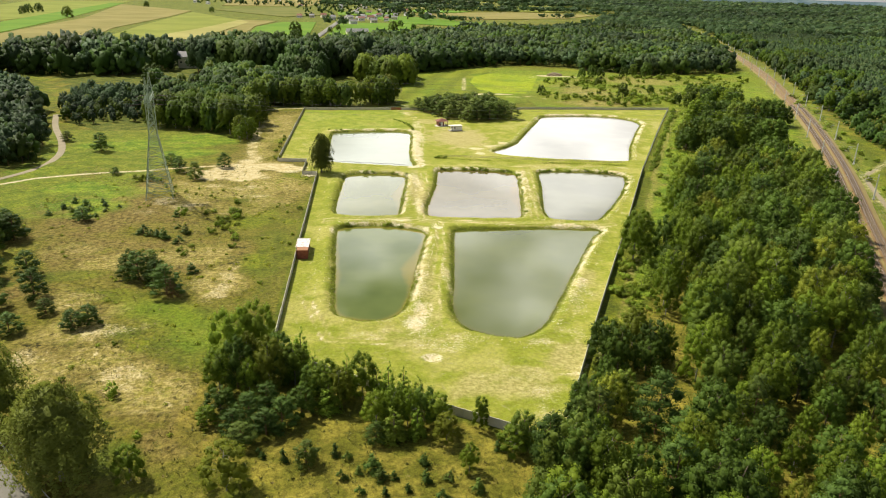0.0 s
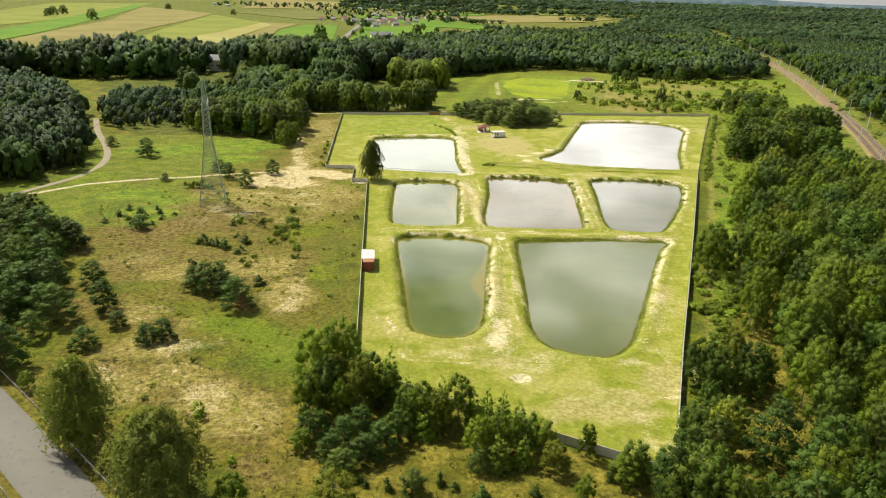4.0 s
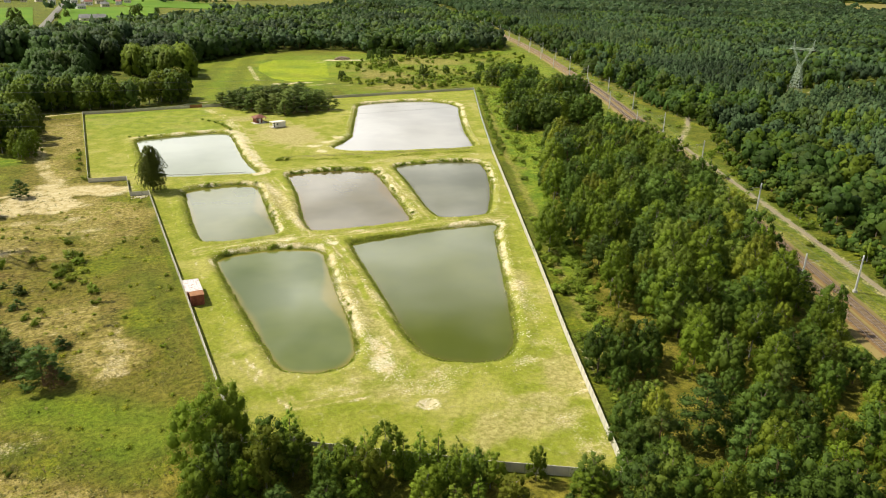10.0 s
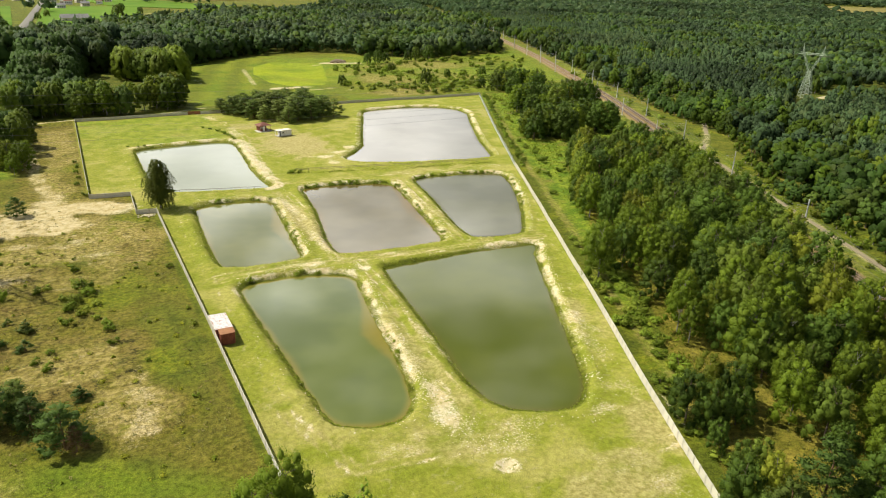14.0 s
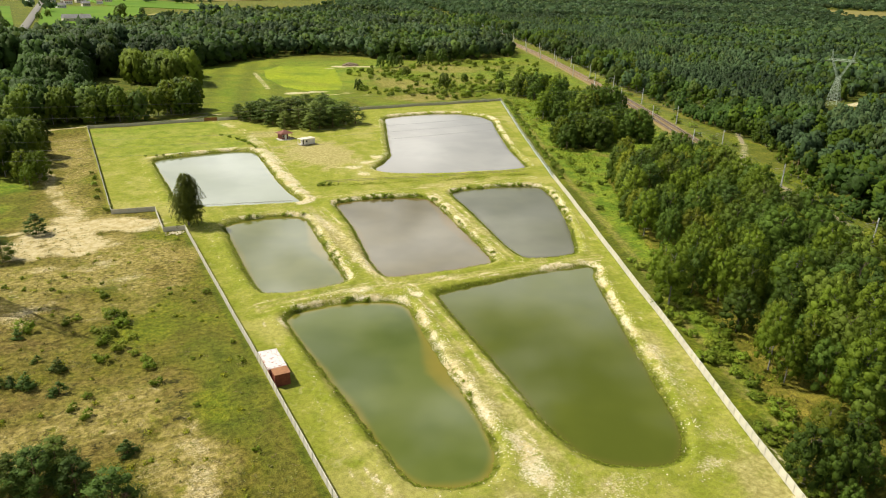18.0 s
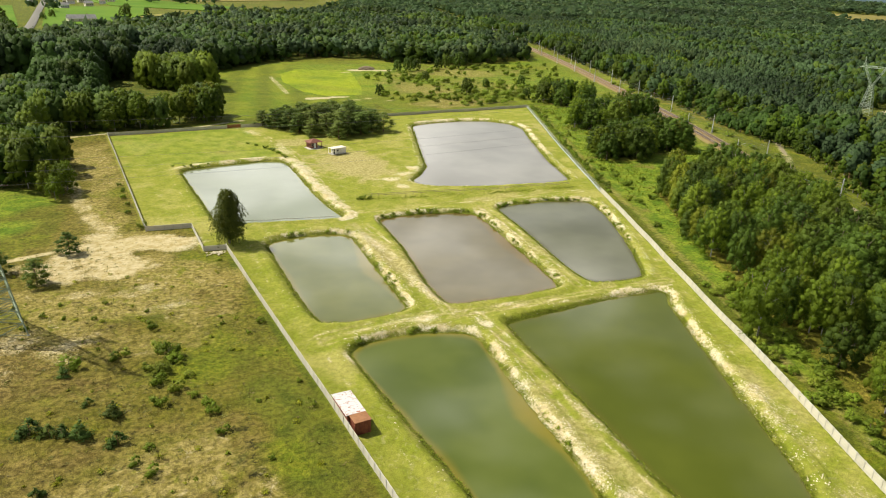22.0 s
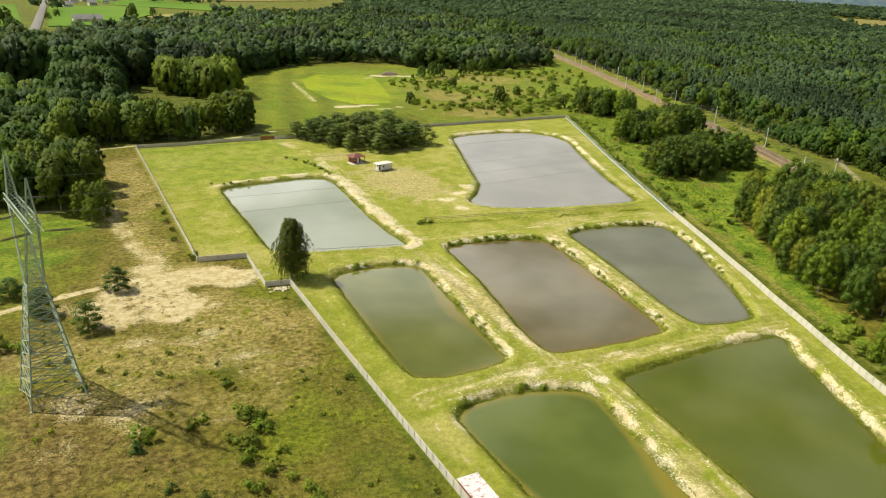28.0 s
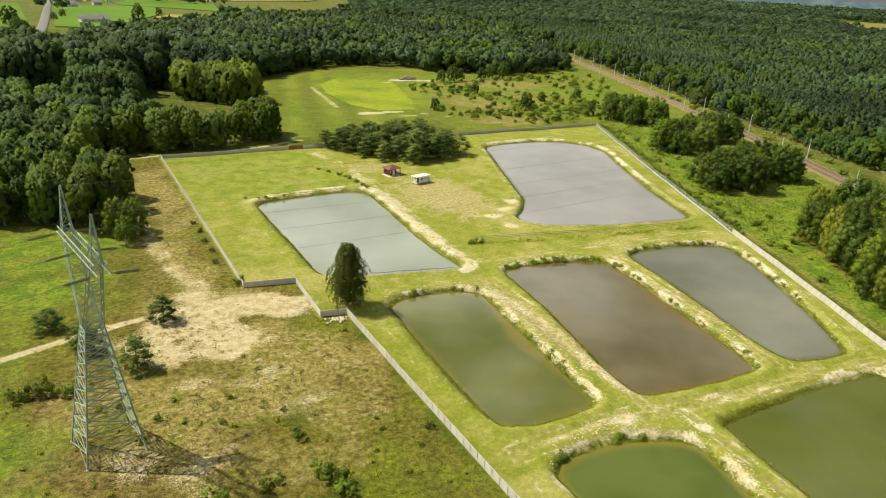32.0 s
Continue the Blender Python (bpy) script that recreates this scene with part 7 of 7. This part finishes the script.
brng = np.random.default_rng(77)
for pond_name, p in PONDS.items():
    c = p.mean(0)
    pts, out = bank_points(p, brng, 0.03, 0.25, 3.2)
    side = np.clip(np.maximum(out[:, 0] - 0.1, (out[:, 1] - 0.35) * (pond_name != "pond_2")), 0, 1)
    if pond_name == "pond_7":
        side = np.maximum(side, np.clip(-out[:, 0], 0, 1) * 0.8)
    clump = 0.5 + 0.5 * wobble(pts[:, 0], pts[:, 1], 0.8, 4)
    keep = brng.random(len(pts)) < (0.05 + 0.75 * side) * clump
    pts = pts[keep]
    z = ground_height(pts[:, 0], pts[:, 1])
    ok = z > WATER_Z - 0.05
    pts = np.c_[pts, z][ok]
    tagged(new("bank_stones", stones_mesh(pts, brng.uniform(0.05, 0.22, len(pts)) * brng.uniform(0.4, 1, len(pts)), brng)), "pale rubble stones along the pond bank", "stones", "bank stones", "stuff")
    pts, out = bank_points(p, brng, 0.05, -0.15, 1.0)
    clump = 0.5 + 0.5 * wobble(pts[:, 0], pts[:, 1], 0.5, 9)
    keep = brng.random(len(pts)) < 0.25 + 0.75 * clump
    pts = pts[keep]
    pts = np.c_[pts, np.maximum(ground_height(pts[:, 0], pts[:, 1]), WATER_Z - 0.05)]
    q = tufts(pts, brng.uniform(0.15, 0.42, len(pts)), brng.uniform(0.06, 0.22, len(pts)), 5, brng)
    tagged(new("bank_grass", quads_mesh("bank_grass", q, LEAF_WEED, np.repeat(brng.random(len(pts)), 5))), "tall bright green grass fringing the pond", "grass", "bank grass", "stuff")
    if pond_name in ("pond_1", "pond_3", "pond_4", "pond_5"):
        pts, out = bank_points(p, brng, 0.55, 0.3, 1.3)
        pts = pts[(out[:, 1] > 0.75) | (out[:, 0] > 0.8) & (brng.random(len(out)) < 0.22)]
        pts = pts[wobble(pts[:, 0], pts[:, 1], 0.55, 31) + 0.5 * wobble(pts[:, 0], pts[:, 1], 1.7, 32) > -0.05]
        pts = np.c_[pts, ground_height(pts[:, 0], pts[:, 1])]
        cl = [(x, y, z + 0.15, brng.uniform(0.35, 1.0), brng.uniform(0.3, 0.6)) for x, y, z in pts]
        q = leaves_on(cl, len(cl) * 90, 0.12, brng, 0.5)
        tagged(new("bank_weeds", quads_mesh("bank_weeds", q, LEAF_BANK, brng.random(len(q)))), "leafy dark green weeds on the bank", "weeds", "bank weeds", "stuff")

# rank grass in the ditch below the timber fence
dq, dn = resample([(29, 275.0), (42, 272.4), (59, 268.9), (78, 266.0), (98, 262.8), (106, 262)], 0.12)
pts = np.repeat(dq, 2, 0) + brng.normal(0, 0.95, (2 * len(dq), 2))
pts = pts[brng.random(len(pts)) < 0.45 + 0.5 * wobble(pts[:, 0], pts[:, 1], 0.35, 3)]
pts = np.c_[pts, ground_height(pts[:, 0], pts[:, 1])]
q = tufts(pts, brng.uniform(0.2, 0.5, len(pts)), brng.uniform(0.08, 0.32, len(pts)), 5, brng)
tagged(new("ditch_grass", quads_mesh("ditch_grass", q, LEAF_WEED, np.repeat(brng.random(len(pts)), 5))), "rank green grass along a shallow ditch", "grass", kind="stuff")

# dry tufts over the heath and the verge
hx, hy, hr = scatter([(-20, 84), (-20, 262), (-34, 268), (-100, 262), (-100, 190), (-64, 140), (-50, 95)], 0.95, 41)
keep = hr.random(len(hx)) < np.clip(0.18 + 0.4 * wobble(hx, hy, 0.16, 2), 0.03, 1)
pts = np.c_[hx, hy, ground_height(hx, hy)][keep]
q = tufts(pts, hr.uniform(0.25, 0.7, len(pts)), hr.uniform(0.08, 0.26, len(pts)), 5, hr)
DRY_TUFT = foliage("dry_tufts", (0.10, 0.115, 0.022), (0.25, 0.24, 0.05), (0.27, 0.20, 0.08), 0.2)
tagged(new("heath_grass", quads_mesh("heath_grass", q, DRY_TUFT, np.repeat(hr.random(len(pts)), 5))), "tufts of dry yellow-green grass on the heath", "grass", kind="stuff")
gx0, gy0, grr = scatter([(30, 84), (46, 112), (75, 160), (178, 400), (238, 400), (178, 262), (150, 256), (122, 248), (84, 176), (70, 142), (50, 110)], 1.3, 43)
pts = np.c_[gx0, gy0, ground_height(gx0, gy0)][grr.random(len(gx0)) < np.clip(0.5 + 0.5 * wobble(gx0, gy0, 0.12, 3), 0.05, 1)]
q = tufts(pts, grr.uniform(0.3, 0.8, len(pts)), grr.uniform(0.25, 0.7, len(pts)), 5, grr)
tagged(new("verge_grass", quads_mesh("verge_grass", q, LEAF_WEED, np.repeat(grr.random(len(pts)), 5))), "rank green grass and weeds outside the fence", "grass", kind="stuff")
ux, uy, ur = scatter([(-30, 118), (-34, 80), (-10, 66), (30, 60), (90, 90), (70, 140), (50, 116), (28, 80), (12, 92), (-18, 114)], 1.5, 44)
pts = np.c_[ux, uy, ground_height(ux, uy)][ur.random(len(ux)) < 0.6]
q = tufts(pts, ur.uniform(0.2, 0.6, len(pts)), ur.uniform(0.15, 0.5, len(pts)), 5, ur)
tagged(new("wood_edge_grass", quads_mesh("wood_edge_grass", q, DRY_TUFT, np.repeat(ur.random(len(pts)), 5))), "dry yellow grass between the young trees", "grass", kind="stuff")
rub = np.concatenate([np.c_[brng.normal(x, sx, n), brng.normal(y, sy, n)] for x, y, sx, sy, n in ((9.5, 127, 1.6, 3.5, 120), (13.5, 119.5, 3.0, 1.2, 80), (46, 141, 1.0, 6, 110), (31, 118.5, 2.5, 1.0, 40), (60, 303, 2.0, 3.0, 160), (53.5, 298, 3.0, 1.6, 120), (23.4, 318, 1.3, 16, 300), (21, 288, 1.3, 16, 300), (19.5, 190, 1.0, 1.5, 70), (10.5, 140, 0.8, 6, 160))])
rub = np.c_[rub, ground_height(rub[:, 0], rub[:, 1])]
tagged(new("rubble", stones_mesh(rub, brng.uniform(0.04, 0.15, len(rub)), brng)), "pale rubble strewn over the worn lawn", "stones", kind="stuff")
pile = np.c_[brng.normal(-20.6, 0.9, 60), brng.normal(247.2, 0.6, 60), np.full(60, 0.12)]
tagged(new("stone_pile", stones_mesh(pile, brng.uniform(0.15, 0.4, 60), brng)), "pile of pale rubble outside the fence corner", "stones", kind="stuff")

wx, wy, wr2 = scatter([(-20, 86), (-20, 250), (-50, 240), (-100, 255), (-100, 200), (-62, 140), (-50, 95)], 6.5, 52)
sel = wr2.random(len(wx)) < 0.45
wx, wy = wx[sel], wy[sel]
cl = [(x, y, z + 0.15, r, r * 0.6) for x, y, z, r in zip(wx, wy, ground_height(wx, wy), wr2.uniform(0.25, 0.75, len(wx)))]
q = leaves_on(cl, len(cl) * 46, 0.12, wr2, 0.6)
tagged(new("heath_weeds", quads_mesh("heath_weeds", q, LEAF_WEED, wr2.random(len(q)))), "scattered bright yellow-green weeds on the heath", "weeds", kind="stuff")

fx0, fy0, fr = scatter([(-22, 100), (-22, 250), (-60, 250), (-98, 250), (-98, 200), (-62, 140), (-46, 95)], 4.0, 57)
sel = fr.random(len(fx0)) < np.clip(0.10 + 0.35 * wobble(fx0, fy0, 0.06, 6), 0, 1)
fx0, fy0 = fx0[sel], fy0[sel]
cl = [(x, y, z + 0.15, r, r * 0.5) for x, y, z, r in zip(fx0, fy0, ground_height(fx0, fy0), fr.uniform(0.3, 0.8, len(fx0)))]
q = leaves_on(cl, len(cl) * 46, 0.11, fr, 0.7)
FLOWERS = foliage("yellow_flower_heads", (0.16, 0.20, 0.012), (0.34, 0.34, 0.016), (0.34, 0.34, 0.02), 0.3)
tagged(new("yellow_flowers", quads_mesh("yellow_flowers", q, FLOWERS, fr.random(len(q)))), "patches of yellow wild flowers on the heath", "flowers", kind="stuff")

# ---- far fields and village ----
def field_material(name, a, b):
    k = Nodes(name)
    col = k.mix(k.ramp(k.noise(0.012, 5, 0.6), 0.35, 0.65), a, b)
    col = k.mix(k.maths("MULTIPLY", k.noise(0.12, 4), 0.5), col, tuple(c * 0.75 for c in a))
    return k.done(col, 0.95, spec=0.1)


FRESH = field_material("fresh_green_field", (0.090, 0.190, 0.010), (0.135, 0.225, 0.015))
STRAW = field_material("straw_field", (0.195, 0.172, 0.046), (0.265, 0.225, 0.070))
PALE = field_material("pale_green_field", (0.165, 0.195, 0.024), (0.228, 0.242, 0.038))
HAY = field_material("mown_hay_field", (0.27, 0.25, 0.07), (0.34, 0.31, 0.10))
OLIVE = field_material("olive_field", (0.115, 0.130, 0.022), (0.170, 0.165, 0.036))
FIELDS = [
    (OLIVE, [(-900, 800), (-1000, 1500), (-800, 1500), (-570, 1060), (-520, 700)]),
    (PALE, [(-562, 1083), (-783, 1528), (-966, 2283), (-740, 2463), (-560, 1340)]),
    (FRESH, [(-420, 780), (-448, 994), (-519, 1392), (-690, 2230), (-729, 2240), (-612, 1570), (-522, 1060), (-506, 860)]),
    (STRAW, [(-412, 780), (-440, 990), (-484, 1341), (-668, 2133), (-396, 1758), (-370, 1452), (-351, 1072), (-318, 900), (-300, 760)]),
    (PALE, [(-292, 760), (-308, 938), (-333, 1140), (-381, 1692), (-227, 1378), (-239, 1085), (-251, 978), (-225, 740)]),
    (HAY, [(-218, 740), (-251, 978), (-239, 1085), (-227, 1378), (-200, 1304), (-198, 995), (-190, 740)]),
    (STRAW, [(-186, 740), (-194, 995), (-200, 1304), (-227, 1378), (-159, 1364), (-172, 1172), (-140, 770)]),
    (FRESH, [(-134, 760), (-168, 1172), (-145, 1328), (-88, 1353), (-74, 966), (-92, 760)]),
]
FIELDS += [
    (FRESH, [(-52, 960), (-44, 1346), (97, 1375), (78, 1180), (-5, 955)]),
    (HAY, [(60, 1120), (96, 1190), (216, 1135), (196, 1070)]),
]
FIELDS += [
    (FRESH, [(5, 1656), (96, 1706), (256, 1414), (190, 1285), (53, 1395)]),
    (STRAW, [(-414, 2221), (-603, 3758), (-148, 3533), (-175, 2337)]),
    (OLIVE, [(-361, 1848), (-233, 2218), (-81, 1685), (-163, 1540)]),
    (STRAW, [(104, 1849), (225, 1594), (492, 1784), (681, 2106), (436, 2231)]),
    (PALE, [(314, 2360), (548, 2805), (640, 2330), (563, 2260), (440, 2240)]),
    (FRESH, [(120, 2000), (260, 2050), (320, 2220), (150, 2250)]),
    (FRESH, [(-60, 1700), (70, 1740), (80, 1930), (-70, 1900)]),
    (STRAW, [(1500, 1100), (1700, 1000), (2500, 1500), (2300, 1700)]),
]
for k, (fm, corners) in enumerate(FIELDS):
    n = len(corners)
    me = mesh_of("field", [(x, y, 0.45 + 0.05 * k) for x, y in corners] + [(x, y, -0.5) for x, y in corners], [tuple(range(n))] + [(i, (i + 1) % n, n + (i + 1) % n, n + i) for i in range(n)], fm)
    tagged(new("field", me), {FRESH: "fresh green crop field", STRAW: "dry straw-coloured field", HAY: "pale mown hay field", PALE: "pale yellow-green hay field", OLIVE: "dull olive fallow field"}[fm], "field", "far fields", "structure")
tagged(new("far_road", ribbon("far_road", [(-95, 660), (-68, 850), (-61, 1000), (-54, 1250), (-38, 1714), (-17, 2364)], [(-4.5, 0.6), (-3.5, 1.25), (3.5, 1.25), (4.5, 0.6)], 20, ASPHALT)), "straight grey road into the village", "road", kind="structure")

ROOF_GREY = worn("grey_roof", (0.20, 0.19, 0.19), (0.30, 0.29, 0.28), 0.3, 0.7)
RENDER_CREAM = worn("cream_render", (0.62, 0.55, 0.40), (0.72, 0.66, 0.52), 0.3, 0.8)
RENDER_YELLOW = worn("yellow_render", (0.62, 0.44, 0.16), (0.70, 0.52, 0.22), 0.3, 0.8)


def house(x, y, turn, w, d, h, wall, roof, label):
    root = tagged(new("house"), label, "house", "village houses")
    root.matrix_basis = pose(x, y, 0, 0, 0, turn)
    b = bmesh.new()
    box(b, -w / 2, -d / 2, 0, w / 2, d / 2, h)
    part("wall", b, wall, root)
    b = bmesh.new()
    ridge = h + d * 0.36
    vs = [b.verts.new(v) for v in ((-w / 2 - 0.5, -d / 2 - 0.5, h), (w / 2 + 0.5, -d / 2 - 0.5, h), (w / 2 + 0.5, d / 2 + 0.5, h), (-w / 2 - 0.5, d / 2 + 0.5, h), (-w / 2 - 0.5, 0, ridge), (w / 2 + 0.5, 0, ridge))]
    for f in ((0, 1, 5, 4), (2, 3, 4, 5), (1, 2, 5), (3, 0, 4), (3, 2, 1, 0)):
        b.faces.new([vs[i] for i in f])
    part("roof", b, roof, root)
    b = bmesh.new()
    box(b, w * 0.2, -0.35, h + 0.2, w * 0.2 + 0.7, 0.35, ridge + 0.9)
    part("chimney", b, TILE_RED, root)
    for k in range(4):
        b = bmesh.new()
        box(b, -0.7, -0.08, 0, 0.7, 0.08, 1.3)
        part("window", b, DARKGLASS, root).location = (-w * 0.36 + k * w * 0.24, -d / 2, h * 0.45)
    return root


vr = random.Random(4)
LOOK_H = [(WHITE, ROOF_GREY, "white village house with a grey roof"), (WHITE, TILE_RED, "white village house with a red roof"), (RENDER_CREAM, ROOF_GREY, "cream village house with a grey roof"), (RENDER_YELLOW, TILE_RED, "yellow village house with a red roof"), (RENDER_CREAM, TILE_RED, "cream village house with a red roof")]
for k, (x, y) in enumerate([(-5, 1611), (-12, 1448), (36, 1697), (42, 1457), (88, 1949), (-75, 2327), (50, 2795), (159, 2530), (237, 2353), (-86, 1562), (-552, 2507), (-465, 2621), (-480, 2354), (-133, 1533), (-109, 1548), (-77, 2666), (406, 2916), (415, 2630), (-315, 2815), (12, 1500), (20, 1560), (60, 1520), (-20, 1800), (10, 1880), (40, 2000), (-60, 1950), (120, 2100), (150, 1800), (0, 2200), (-8, 2500), (90, 2350), (200, 2050), (300, 2500), (-200, 2350), (1340, 1010), (1400, 1060), (1480, 980)]):
    wall, roof, label = LOOK_H[(0, 2, 0, 1, 2, 0, 3, 0, 2, 4)[k % 10]]
    house(x, y, vr.uniform(-25, 25), vr.uniform(8.5, 12.5), vr.uniform(7, 9.5), vr.uniform(4.0, 6.0), wall, roof, label)
house(-139, 590, 8, 15, 11, 8.5, RENDER_CREAM, ROOF_GREY, "cream house with a grey roof in the wood")
for x, y, h in [(-514, 1346, 20), (-635, 1481, 18), (-624, 1430, 16), (-641, 1541, 18), (-521, 1029, 12), (-545, 1061, 13), (-341, 1705, 14), (-553, 1961, 16), (-91, 975, 20), (-81, 855, 16), (41, 1088, 18), (-83, 715, 16)]:
    plant("alder", x, y, h, "lone trees among the fields", wide=1.2)
ax, ay, ar = scatter([(-140, 1560), (-60, 1480), (120, 1560), (330, 2300), (420, 2900), (0, 2900), (-560, 2700), (-520, 2350), (-200, 2250)], 42, 61)
sel = ar.random(len(ax)) < 0.62
wood_stuff("village_trees", ax[sel], ay[sel], [("alder", 1.0)], (8, 15), 0.03, ar, "dark garden trees among the village houses", trunks=False)

b = bmesh.new()
bmesh.ops.create_icosphere(b, subdivisions=3, radius=1.0)
mr0 = random.Random(3)
for v in b.verts:
    v.co = Vector((v.co.x * 6.5, v.co.y * 4.2, max(0.0, v.co.z) ** 1.3 * 2.4 - 0.15)) * (1 + 0.10 * mr0.uniform(-1, 1))
mound = tagged(new("earth_mound", finish(b, "earth_mound", EARTH)), "heap of brown earth on the sandy ground", "mound")
mound.location = (152, 569, 0.05)
house(-11, 1032, 12, 30, 12, 4.0, RENDER_CREAM, ROOF_GREY, "long low barn with a grey roof among the fields")
for k, (x, y) in enumerate([(-21, 1308), (16, 1375), (-7, 1440), (-63, 1466), (69, 1690), (100, 1773), (63, 1900), (151, 1734), (30, 1640), (-30, 1520), (48, 1560), (-2, 1560)]):
    wall, roof, label = LOOK_H[(0, 2, 1, 0, 2, 0)[k % 6]]
    house(x, y, vr.uniform(-25, 25), vr.uniform(9, 13), vr.uniform(8, 10), vr.uniform(4.0, 6.0), wall, roof, label)
for x, y, h in [(-78, 872, 13), (-50, 1059, 9), (77, 1175, 10), (-85, 933, 12), (-40, 1110, 10), (60, 1260, 12), (-90, 1010, 11)]:
    plant("alder", x, y, h, "lone trees among the fields", wide=1.2)

# hills at the edge of sight; distance haze is put into their blue-grey colour
def hills():
    a = np.linspace(radians(-45), radians(80), 160)
    ridge = 62 + 9 * np.sin(a * 5.3 + 1) + 6 * np.sin(a * 13 + 2) + 2.5 * np.sin(a * 41)
    r0 = 4650.0
    rows = [np.stack([rr * np.sin(a), 100 + rr * np.cos(a), ridge * f], 1) for rr, f in ((r0, -0.1), (r0 + 60, 0.6), (r0 + 140, 1.0), (r0 + 200, 0.0))]
    k = Nodes("haze_coloured_hills")
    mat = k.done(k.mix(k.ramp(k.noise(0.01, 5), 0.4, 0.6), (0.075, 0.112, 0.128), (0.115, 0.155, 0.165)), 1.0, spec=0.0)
    tagged(new("backdrop", grid_mesh("backdrop", np.concatenate(rows), 4, len(a), mat)), "low wooded hills on the horizon, coloured blue-grey for haze", "hills", kind="structure")


hills()
